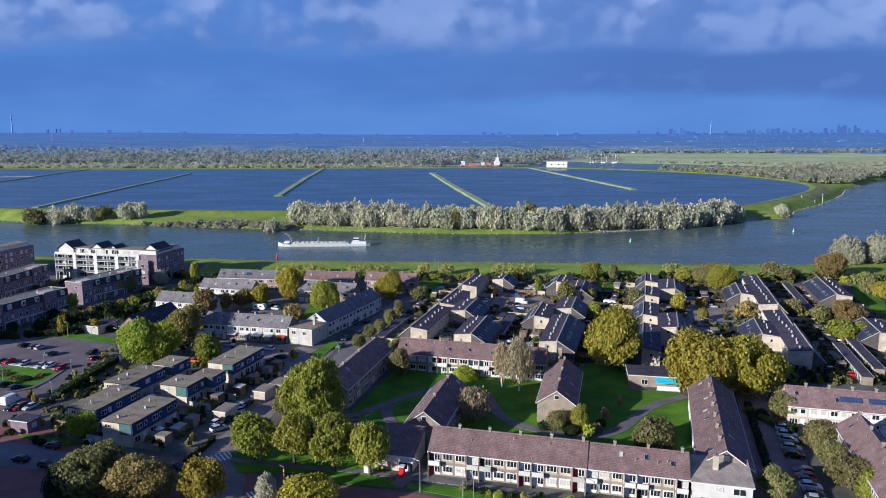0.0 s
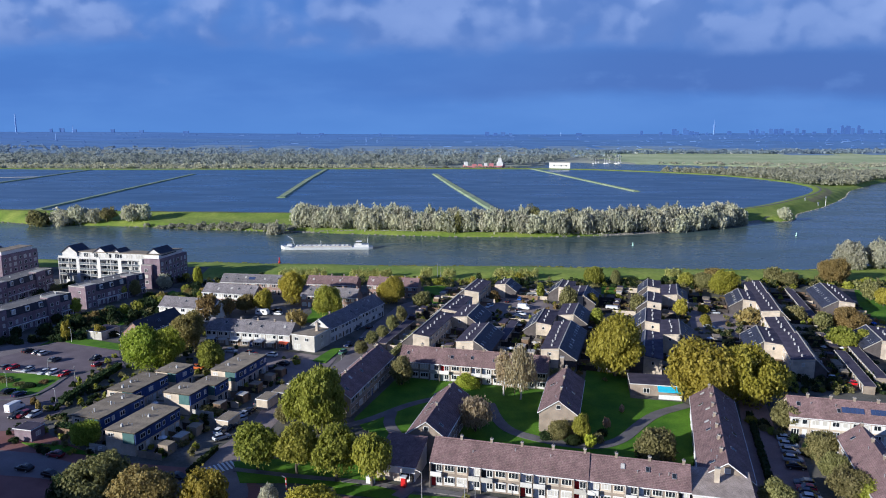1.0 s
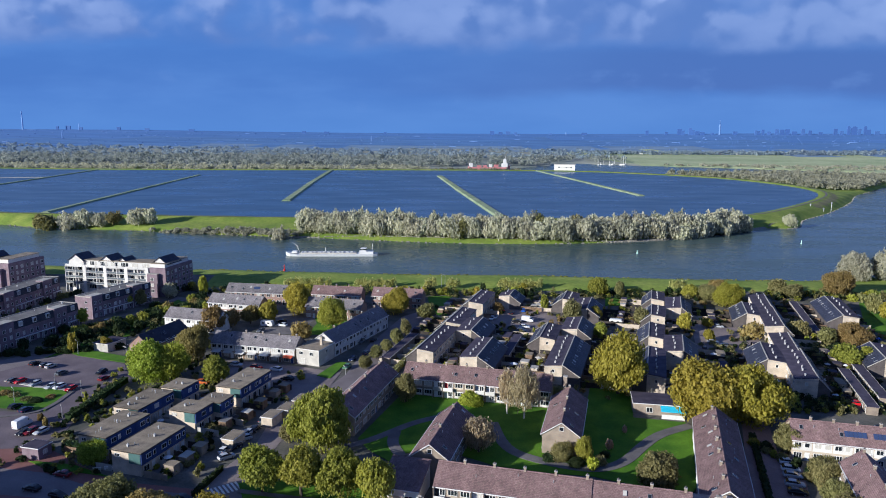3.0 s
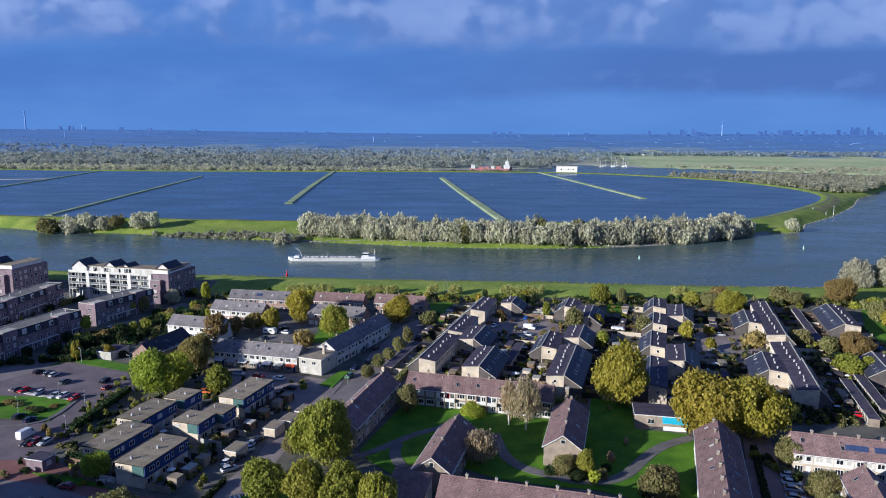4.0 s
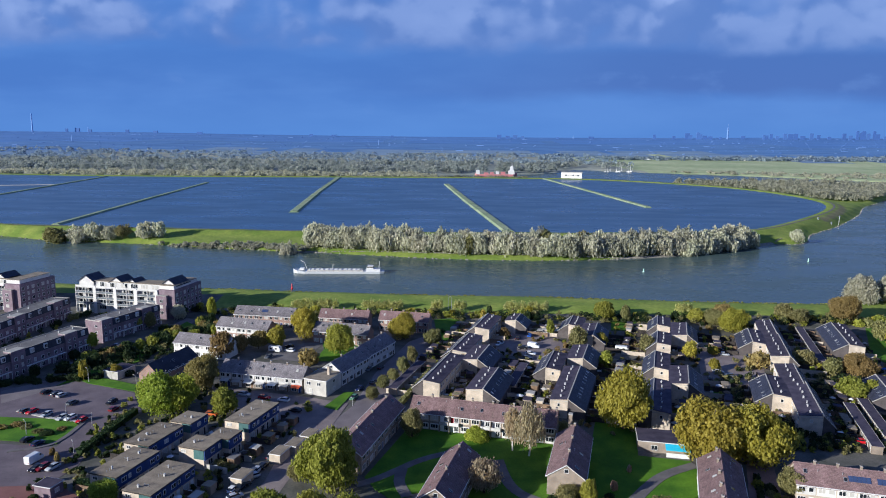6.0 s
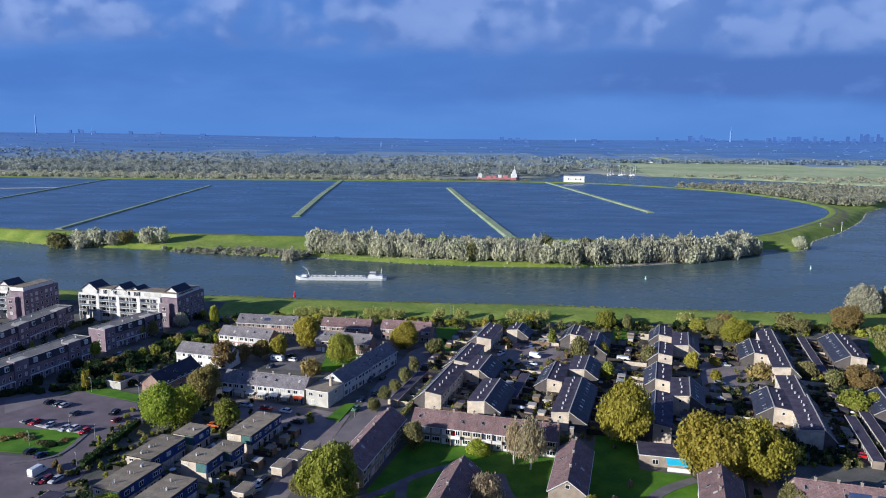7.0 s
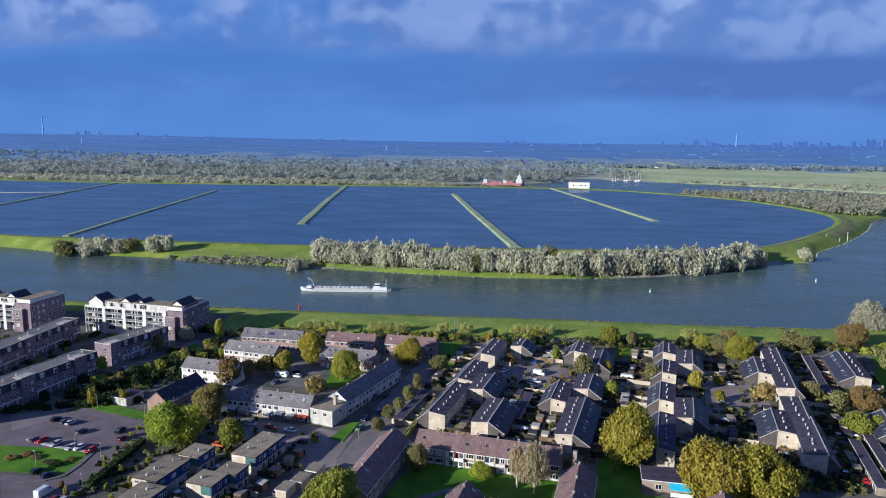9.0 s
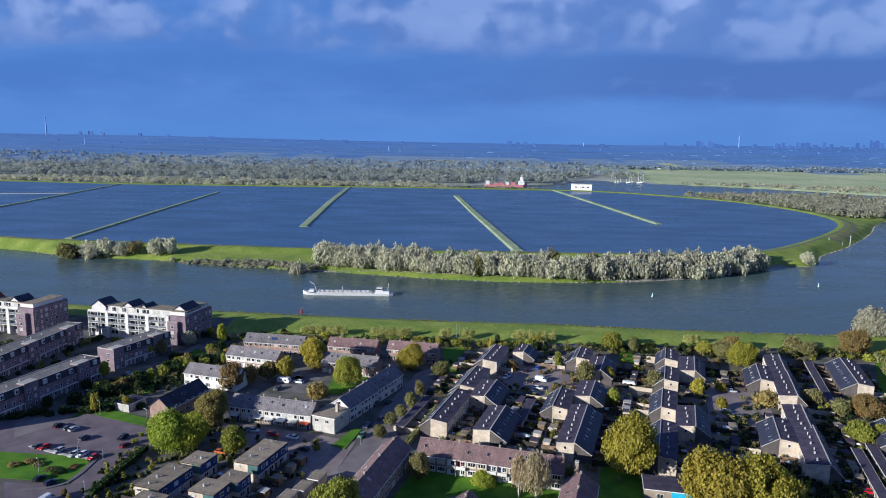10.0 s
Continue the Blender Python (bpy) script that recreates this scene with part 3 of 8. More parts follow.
def claim(x, y, turn, x0, x1, y0, y1):
    """Remember ground that is built over."""
    FOOT.append((x, y, math.cos(radians(turn)), math.sin(radians(turn)), x0, x1, y0, y1))


def free(x, y, r):
    for fx, fy, c, s, x0, x1, y0, y1 in FOOT:
        u, v = (x - fx) * c + (y - fy) * s, (y - fy) * c - (x - fx) * s
        if x0 - r < u < x1 + r and y0 - r < v < y1 + r:
            return False
    return True


def window_mesh(w, h, lights):
    """A white frame with mullions; it stands at the origin, facing -y."""
    key = ("frame", w, h, lights)
    if key not in SHARED:
        t, d = 0.09, 0.10
        xs = [-w / 2]
        for i in range(1, lights):
            xs += [-w / 2 + w * i / lights - t / 2, -w / 2 + w * i / lights + t / 2]
        xs = [-w / 2, -w / 2 + t] + xs[1:] + [w / 2 - t, w / 2]
        zs = [-h / 2, -h / 2 + t, h / 2 - t, h / 2]
        bm = bmesh.new()
        grid = [[bm.verts.new((x, 0.03, z)) for z in zs] for x in xs]
        for i in range(len(xs) - 1):
            for j in range(3):
                if j == 1 and i % 2 == 1:
                    continue
                bm.faces.new((grid[i][j], grid[i + 1][j], grid[i + 1][j + 1], grid[i][j + 1]))
        out = bmesh.ops.extrude_face_region(bm, geom=bm.faces[:])
        bmesh.ops.translate(bm, verts=[v for v in out["geom"] if isinstance(v, bmesh.types.BMVert)], vec=(0, -d - 0.03, 0))
        bmesh.ops.recalc_face_normals(bm, faces=bm.faces[:])
        me = bpy.data.meshes.new("window")
        bm.to_mesh(me)
        bm.free()
        me.materials.append(FRAME)
        SHARED[key] = me
    return SHARED[key]


def pane_mesh(w, h):
    key = ("pane", w, h)
    if key not in SHARED:
        b = Build()
        b.box(-w / 2 + 0.04, w / 2 - 0.04, -0.05, 0.02, -h / 2 + 0.04, h / 2 - 0.04)
        SHARED[key] = b.mesh("pane", GLASS)
    return SHARED[key]


def door_mesh(mat):
    key = ("door", mat.name)
    if key not in SHARED:
        b = Build()
        b.box(-0.47, 0.47, -0.07, 0.03, 0, 2.1, 0)
        b.box(-0.56, -0.47, -0.09, 0.03, 0, 2.2, 1)
        b.box(0.47, 0.56, -0.09, 0.03, 0, 2.2, 1)
        b.box(-0.47, 0.47, -0.09, 0.03, 2.1, 2.2, 1)
        SHARED[key] = b.mesh("door", [mat, FRAME])
    return SHARED[key]


def window(parent, x, y, z, w, h, turn=0, lights=2):
    ob = part("window", window_mesh(w, h, lights), None, parent, "", pose(x, y, z, 0, 0, turn))
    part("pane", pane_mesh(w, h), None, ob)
    return ob


def skylight(parent, m):
    if "skylight" not in SHARED:
        b = Build()
        b.box(-0.42, 0.42, -0.6, 0.6, 0, 0.10, 0)
        b.box(-0.34, 0.34, -0.52, 0.52, 0.10, 0.12, 1)
        SHARED["skylight"] = b.mesh("skylight", [METAL, GLASS])
    part("skylight", SHARED["skylight"], None, parent, "", m)


def chimney(parent, x, y, z, mat, w=0.7, d=0.65, h=1.05, turn=0, pots=1):
    b = Build()
    b.box(-w / 2, w / 2, -d / 2, d / 2, -1.0, h, 0)
    b.box(-w / 2 - 0.08, w / 2 + 0.08, -d / 2 - 0.08, d / 2 + 0.08, h, h + 0.12, 1)
    for i in range(pots):
        px = (i - (pots - 1) / 2) * 0.4
        b.tube((px, 0, h + 0.12), (px, 0, h + 0.5), 0.13, 0.11, 8, 2)
    part("chimney", b, [mat, CONCRETE, BRICK_DARK], parent, "", pose(x, y, z, 0, 0, turn))


def vent(parent, x, y, z, kind="pipe"):
    if kind not in SHARED:
        b = Build()
        if kind == "pipe":
            b.tube((0, 0, -0.3), (0, 0, 0.75), 0.16, 0.16, 8)
            b.tube((0, 0, 0.75), (0, 0, 0.95), 0.24, 0.10, 8)
        elif kind == "box":
            b.box(-0.22, 0.22, -0.22, 0.22, -0.2, 0.5)
            b.box(-0.3, 0.3, -0.3, 0.3, 0.5, 0.62)
            b.tube((0, 0, 0.62), (0, 0, 0.9), 0.12, 0.1, 8)
        else:
            b.tube((0, 0, -0.3), (0, 0, 0.5), 0.07, 0.07, 6)
            b.tube((0, 0, 0.5), (0, 0, 0.6), 0.13, 0.13, 6)
        SHARED[kind] = b.mesh("vent", METAL if kind == "thin" else VENT)
    part("vent", SHARED[kind], None, parent, "", pose(x, y, z))


def gable_body(L, W, eave, ridge):
    """Walls with two gables, as one closed body."""
    b = Build()
    ends = [[(s * L / 2, -W / 2, 0), (s * L / 2, W / 2, 0), (s * L / 2, W / 2, eave), (s * L / 2, 0, ridge - 0.12), (s * L / 2, -W / 2, eave)] for s in (-1, 1)]
    b.poly(ends[0][::-1])
    b.poly(ends[1])
    for j in range(5):
        if j != 0:
            b.poly([ends[0][j], ends[0][(j + 1) % 5], ends[1][(j + 1) % 5], ends[1][j]])
    return b


def gable_roof(L, W, eave, ridge, over=0.45, thick=0.22, hang=0.25):
    b = Build()
    k = (ridge - eave) / (W / 2)
    for s in (-1, 1):
        y1, z1 = s * (W / 2 + over), eave - k * over
        a = [(-L / 2 - hang, 0, ridge), (L / 2 + hang, 0, ridge), (L / 2 + hang, y1, z1), (-L / 2 - hang, y1, z1)]
        if s < 0:
            a = a[::-1]
        b.solid([(x, y, z - thick) for x, y, z in a], a)
    b.tube((-L / 2 - hang, 0, ridge - 0.02), (L / 2 + hang, 0, ridge - 0.02), 0.16, 0.16, 6)
    return b


def stepped(b, x0, x1, profile):
    """One connected sheet along x over a profile of (y, z) points."""
    i = len(b.v)
    for y, z in profile:
        b.v += [(x0, y, z), (x1, y, z)]
    for k in range(len(profile) - 1):
        q = i + 2 * k
        b.f.append((q, q + 1, q + 3, q + 2))
        b.m.append(0)


def courses(y_top, z_top, y_low, z_low, step, lift):
    """A saw-tooth profile from the ridge down to the eave."""
    n = max(3, int(math.hypot(y_low - y_top, z_low - z_top) / step))
    pts = []
    for i in range(n):
        f0, f1 = i / n, (i + 1) / n
        pts += [(y_top + (y_low - y_top) * f0, z_top + (z_low - z_top) * f0 + 0.02), (y_top + (y_low - y_top) * f1, z_top + (z_low - z_top) * f1 + lift)]
    return pts


def tiled_rows(L, W, eave, ridge, over=0.45, hang=0.25, step=0.34):
    """Courses of roof tiles: low steps down both slopes, in one sheet over the ridge."""
    b = Build()
    k = (ridge - eave) / (W / 2)
    right = courses(0, ridge, W / 2 + over, eave - k * over, step, 0.07)
    left = courses(0, ridge, -W / 2 - over, eave - k * over, step, 0.07)
    stepped(b, -L / 2 - hang, L / 2 + hang, left[::-1] + right)
    return b


def slope_pose(x, y, W, eave, ridge, lift=0.12):
    """A pose lying on the roof slope at (x, y)."""
    k = math.degrees(math.atan2(ridge - eave, W / 2))
    return pose(x, y, ridge - abs(y) * (ridge - eave) / (W / 2) + lift, k if y < 0 else -k)


def house_row(x, y, turn, L, W, eave, ridge, units, walls, roofing, label, upper=None, style="plain", chimneys=None, chimney_side=0.0, name="terraced_house_row",
              lights=(0.5,), seed=1, gable_window=False, tall_chimney=None, front_too=True, back_too=True, solar=None):
    """A terrace under one pitched roof; the front is -y. style: plain, balcony (flats with galleries and bays) or shop."""
    rnd = random.Random(seed)
    top = thing(name, x, y, 0, turn, label, "house")
    claim(x, y, turn, -L / 2, L / 2, -W / 2 - 0.5, W / 2 + 0.5)
    part("wall", gable_body(L, W, eave, ridge), walls, top)
    roof = part("roof", gable_roof(L, W, eave, ridge), roofing, top)
    part("tiles", tiled_rows(L, W, eave, ridge), roofing, roof)
    for s in (-1, 1):
        g = Build()
        yy = s * (W / 2 + 0.5)
        g.box(-L / 2 - 0.25, L / 2 + 0.25, min(yy, yy - s * 0.16), max(yy, yy - s * 0.16), eave - 0.42, eave - 0.22)
        part("gutter", g, FRAME, top)
    u = L / units
    for i in range(units):
        cx = -L / 2 + u * (i + 0.5)
        for s in (-1, 1):
            if s > 0 and (-45 < turn < 30 or x < 0) or s < 0 and turn > 45 and x > 10:
                continue
            face = 0 if s < 0 else 180
            yy = s * (W / 2 + 0.01)
            if style == "balcony" and s < 0:
                flip = 1 if i % 2 else -1
                bay = Build()
                x0, x1 = sorted((cx + flip * 0.15, cx + flip * (u / 2 - 0.12)))
                for z in (2.75,):
                    bay.box(x0, x1, -W / 2 - 1.2, -W / 2, z - 0.16, z)
                    bay.box(x0, x1, -W / 2 - 1.2, -W / 2 - 1.12, z, z + 0.95, 1)
                bay.box(x0 - 0.06, x0 + 0.06, -W / 2 - 1.2, -W / 2, 0, eave - 0.2, 2)
                part("balcony", bay, [CONCRETE, WHITE if rnd.random() < 0.6 else CONCRETE, walls], top)
                for z in (0.0, 2.75):
                    panel = Build()
                    panel.box(x0 + 0.1, x1 - 0.1, -W / 2 - 0.05, -W / 2, z + 0.15, z + 2.45)
                    part("facade_panel", panel, WHITE, top)
                    window(top, (x0 + x1) / 2 + 0.5, -W / 2 - 0.06, z + 1.45, 1.3, 1.5, 0, 2)
                    part("door", door_mesh(rnd.choice([FRAME, REDPAINT, DARKWOOD, FRAME])), None, top, "", pose((x0 + x1) / 2 - 0.7, -W / 2 - 0.06, z + 0.02))
                    panel = Build()
                    ox = cx - flip * u * 0.25
                    panel.box(ox - u * 0.21, ox + u * 0.21, -W / 2 - 0.04, -W / 2, z + 0.35, z + 2.45)
                    part("facade_panel", panel, BRICK_CREAM if z else WHITE, top)
                    window(top, ox, -W / 2 - 0.05, z + 1.6, min(2.4, u * 0.38), 1.35, 0, 3)
            else:
                if upper is not None:
                    band = Build()
                    band.box(cx - u / 2 + 0.12, cx + u / 2 - 0.12, min(yy, yy + s * 0.05), max(yy, yy + s * 0.05), 2.7, eave - 0.35)
                    part("facade_panel", band, upper, top)
                yw = yy + s * (0.06 if upper is not None else 0)
                window(top, cx - u * 0.22, yw, 4.15, min(1.9, u * 0.36), 1.25, face, 2)
                window(top, cx + u * 0.24, yw, 4.15, min(1.2, u * 0.28), 1.25, face, 1)
                window(top, cx - u * 0.2, yy, 1.35, min(2.3, u * 0.42), 1.6, face, 3)
                part("door", door_mesh(rnd.choice([FRAME, DARKWOOD, WOOD, BLUE_PANEL, FRAME])), None, top, "", pose(cx + u * 0.27, yy, 0, 0, 0, face))
                if style == "shop" and s < 0:
                    aw = Build()
                    w2 = u * 0.36
                    aw.solid([(cx - w2, -W / 2 - 1.6, 2.2), (cx + w2, -W / 2 - 1.6, 2.2), (cx + w2, -W / 2, 2.75), (cx - w2, -W / 2, 2.75)],
                             [(cx - w2, -W / 2 - 1.6, 2.3), (cx + w2, -W / 2 - 1.6, 2.3), (cx + w2, -W / 2, 2.85), (cx - w2, -W / 2, 2.85)])
                    part("awning", aw, ORANGE if i == units - 1 else rnd.choice([WHITE, FRAME, CONCRETE]), top)
    for c in range(chimneys if chimneys is not None else units):
        n = chimneys if chimneys is not None else units
        chimney(top, -L / 2 + L * (c + 0.5) / n + u * 0.45, chimney_side, ridge - abs(chimney_side) * 0.5, BRICK_TAN if walls is not BRICK_RED else BRICK_RED, 0.55, 0.55, 0.75, pots=1)
    for i in range(units):
        for s in (-1, 1):
            if rnd.random() < lights[0]:
                skylight(top, slope_pose(-L / 2 + u * (i + rnd.uniform(0.25, 0.75)), s * W * rnd.uniform(0.16, 0.32), W, eave, ridge))
            if rnd.random() < 0.6:
                yv = s * W * rnd.uniform(0.1, 0.3)
                vent(top, -L / 2 + u * (i + rnd.random()), yv, ridge - abs(yv) * (ridge - eave) / (W / 2), "thin")
    if gable_window:
        for s in (-1, 1):
            window(top, s * (L / 2 + 0.01), 0, ridge - 1.9, 1.2, 1.1, 90 * s, 1)
            trim = Build()
            for t in (-1, 1):
                p, q = (s * (L / 2 + 0.3), 0, ridge - 0.15), (s * (L / 2 + 0.3), t * (W / 2 + 0.4), eave - 0.4)
                trim.tube(p, q, 0.12, 0.12, 4)
            part("bargeboard", trim, FRAME, top)
    if tall_chimney:
        b = Build()
        b.box(-0.65, 0.65, -0.55, 0.55, 0, ridge + 2.2)
        b.box(-0.72, 0.72, -0.62, 0.62, ridge + 2.2, ridge + 2.45, 1)
        part("chimney", b, [BRICK_TAN, CONCRETE], top, "", pose(*tall_chimney))
    if solar:
        for x0, n in solar:
            for i in range(n):
                p = Build()
                p.box(-0.48, 0.48, -0.8, 0.8, 0, 0.06)
                part("solar_panel", p, SOLAR, top, "blue glass solar panel", slope_pose(x0 + i * 1.02, -W * 0.27, W, eave, ridge, 0.2))
    return top


def split_house(x, y, turn, L, wf, ws, side, units, label, hf=6.6, low=3.2, seed=1):
    """Cream-brick houses with a felt roof falling one way and a steep slate slope the other. The origin is the middle of the ridge,
    x runs along it; the slate slope lies on side (+1: +y, -1: -y)."""
    rnd = random.Random(seed)
    top = thing("split_level_house", x, y, 0, turn, label, "house", "split-level houses")
    s = side
    claim(x, y, turn, -L / 2, L / 2, *sorted((-s * wf, s * ws)))
    edge = hf - 0.7
    b = Build()

    def ring(xx):
        return [(xx, -s * wf, 0), (xx, 0, 0), (xx, 0, hf - 0.1), (xx, -s * wf, edge)]

    def ring2(xx):
        return [(xx, 0, 0), (xx, s * ws, 0), (xx, s * ws, low), (xx, 0, hf - 0.1)]
    for fn, mats in ((ring, (0,)), (ring2, (1,))):
        p, q = fn(-L / 2), fn(L / 2)
        if s < 0:
            p, q = q, p
        b.poly(p[::-1], mats[0])
        b.poly(q, mats[0])
        for j in range(4):
            if (fn is ring and j in (1,)) or (fn is ring2 and j == 3):
                continue
            b.poly([p[j], p[(j + 1) % 4], q[(j + 1) % 4], q[j]], mats[0])
    part("wall", b, [BRICK_CREAM, BRICK_DARK], top)
    f = Build()
    a = [(-L / 2 - 0.05, -s * (wf + 0.25), edge - 0.02), (L / 2 + 0.05, -s * (wf + 0.25), edge - 0.02), (L / 2 + 0.05, 0, hf), (-L / 2 - 0.05, 0, hf)]
    a = a if s > 0 else a[::-1]
    f.solid(a, [(px, py, pz + 0.18) for px, py, pz in a])
    felt = part("felt_roof", f, ROOF_FELT, top, "dark felt roof")
    f = Build()
    k = (hf - low) / ws
    a = [(-L / 2 - 0.2, 0, hf), (L / 2 + 0.2, 0, hf), (L / 2 + 0.2, s * (ws + 0.4), low - k * 0.4), (-L / 2 - 0.2, s * (ws + 0.4), low - k * 0.4)]
    a = a if s > 0 else a[::-1]
    f.solid(a, [(px, py, pz + 0.16) for px, py, pz in a])
    rows = courses(0, hf + 0.15, s * (ws + 0.4), low - k * 0.4 + 0.15, 0.4, 0.06)
    part("slate_roof", f, ROOF_SLATE, top, "steep dark slate slope")
    f = Build()
    stepped(f, -L / 2 - 0.2, L / 2 + 0.2, rows if s > 0 else rows[::-1])
    part("slate_layer", f, ROOF_SLATE, top)
    t = Build()
    t.box(-L / 2 - 0.25, L / 2 + 0.25, -0.17, 0.17, hf + 0.1, hf + 0.34)
    for e in (-1, 1):
        p0, p1 = Vector((e * (L / 2 + 0.22), 0, hf + 0.16)), Vector((e * (L / 2 + 0.22), s * (ws + 0.4), low - k * 0.4 + 0.16))
        t.tube(p0, p1, 0.15, 0.15, 4)
        t.box(min(e * (L / 2), e * (L / 2 + 0.12)), max(e * (L / 2), e * (L / 2 + 0.12)), min(0, -s * wf), max(0, -s * wf), edge - 0.15, edge + 0.05)
    part("trim", t, CONCRETE, top, "pale ridge and verge trim")
    u = L / units
    for i in range(units):
        cx = -L / 2 + u * (i + 0.5)
        for dx, kind in ((-0.3, "box"), (0.15, "pipe")) if i % 2 else ((-0.1, "box"),):
            yy = -s * wf * (0.42 + 0.1 * rnd.random())
            vent(top, cx + dx * u, yy, hf - 0.7 * abs(yy) / wf + 0.16, kind)
        ka = math.degrees(math.atan2(hf - low, ws))
        for dx in (-0.22, 0.24):
            if rnd.random() < 0.85:
                skylight(top, pose(cx + dx * u, s * ws * 0.5, (hf + low) / 2 + 0.2, -ka * s))
        if s > 0 and x > 20:
            continue
        face = 0 if s > 0 else 180
        yw = -s * (wf + 0.01)
        window(top, cx - u * 0.2, yw, edge - 1.5, 1.6, 1.2, face, 2)
        window(top, cx + u * 0.22, yw, edge - 1.5, 1.0, 1.2, face, 1)
        window(top, cx - u * 0.15, yw, 1.4, 2.2, 1.7, face, 3)
        part("door", door_mesh(rnd.choice([DARKWOOD, FRAME, BLUE_PANEL])), None, top, "", pose(cx + u * 0.3, yw, 0, 0, 0, face))
    if rnd.random() < 0.5:
        window(top, -L / 2 - 0.01, -s * wf * 0.5, edge - 1.4, 0.9, 1.1, -90, 1)
    return top


def flat_house(x, y, turn, L, W, h, units, label, seed=1):
    """Two-storey flat-roofed houses with blue boarded upper floors; x runs along the row, +y... -y sides carry the boards."""
    rnd = random.Random(seed)
    top = thing("flat_roofed_house_row", x, y, 0, turn, label, "house", "flat-roofed houses")
    claim(x, y, turn, -L / 2, L / 2, -W / 2, W / 2)
    b = Build()
    b.box(-L / 2, L / 2, -W / 2, W / 2, 0, h - 0.2)
    part("wall", b, BRICK_CREAM, top)
    b = Build()
    b.box(-L / 2 - 0.25, L / 2 + 0.25, -W / 2 - 0.45, W / 2 + 0.25, h - 0.2, h + 0.02, 1)
    b.box(-L / 2 - 0.1, L / 2 + 0.1, -W / 2 - 0.3, W / 2 + 0.1, h + 0.02, h + 0.08, 0)
    part("roof", b, [ROOF_GRAVEL, DARKWOOD], top, "weathered gravel roof")
    u = L / units
    for i in range(units):
        cx = -L / 2 + u * (i + 0.5)
        for s in (-1, 1):
            yy = s * W / 2
            face = 0 if s < 0 else 180
            out = 0.35 if s < 0 else 0.05
            p = Build()
            p.box(cx - u / 2 + 0.05, cx + u / 2 - 0.05, min(yy, yy + s * out), max(yy, yy + s * out), 2.75, h - 0.22)
            part("boarding", p, BLUE_PANEL, top)
            yw = yy + s * (out + 0.01)
            window(top, cx - u * 0.05, yw, 4.35, 1.7, 1.25, face, 2)
            if rnd.random() < 0.7:
                window(top, cx + u * 0.33, yw, 4.35, 0.9, 1.25, face, 1)
            if s < 0:
                window(top, cx - u * 0.15, yy + s * 0.01, 1.4, 2.0, 1.6, face, 2)
                part("door", door_mesh(rnd.choice([FRAME, DARKWOOD])), None, top, "", pose(cx + u * 0.3, yy + s * 0.01, 0, 0, 0, face))
        vent(top, cx + rnd.uniform(-1, 1), rnd.uniform(-1, 1.5), h + 0.08, "thin")
        vent(top, cx + rnd.uniform(-1.5, 1.5), rnd.uniform(-1.5, 1.5), h + 0.08, rnd.choice(["box", "pipe"]))
        vent(top, cx + rnd.uniform(-1.5, 1.5), rnd.uniform(-1.5, 1.5), h + 0.08, "thin")
    p = Build()
    p.box(-L / 2 - 0.05, -L / 2, -W / 2, -W / 2 + W * 0.4, 2.9, h - 0.25)
    part("end_boarding", p, TEAL_PANEL, top, "teal boarding on the end wall")
    window(top, -L / 2 - 0.01, W * 0.3, 4.6, 1.5, 0.9, -90, 2)
    return top


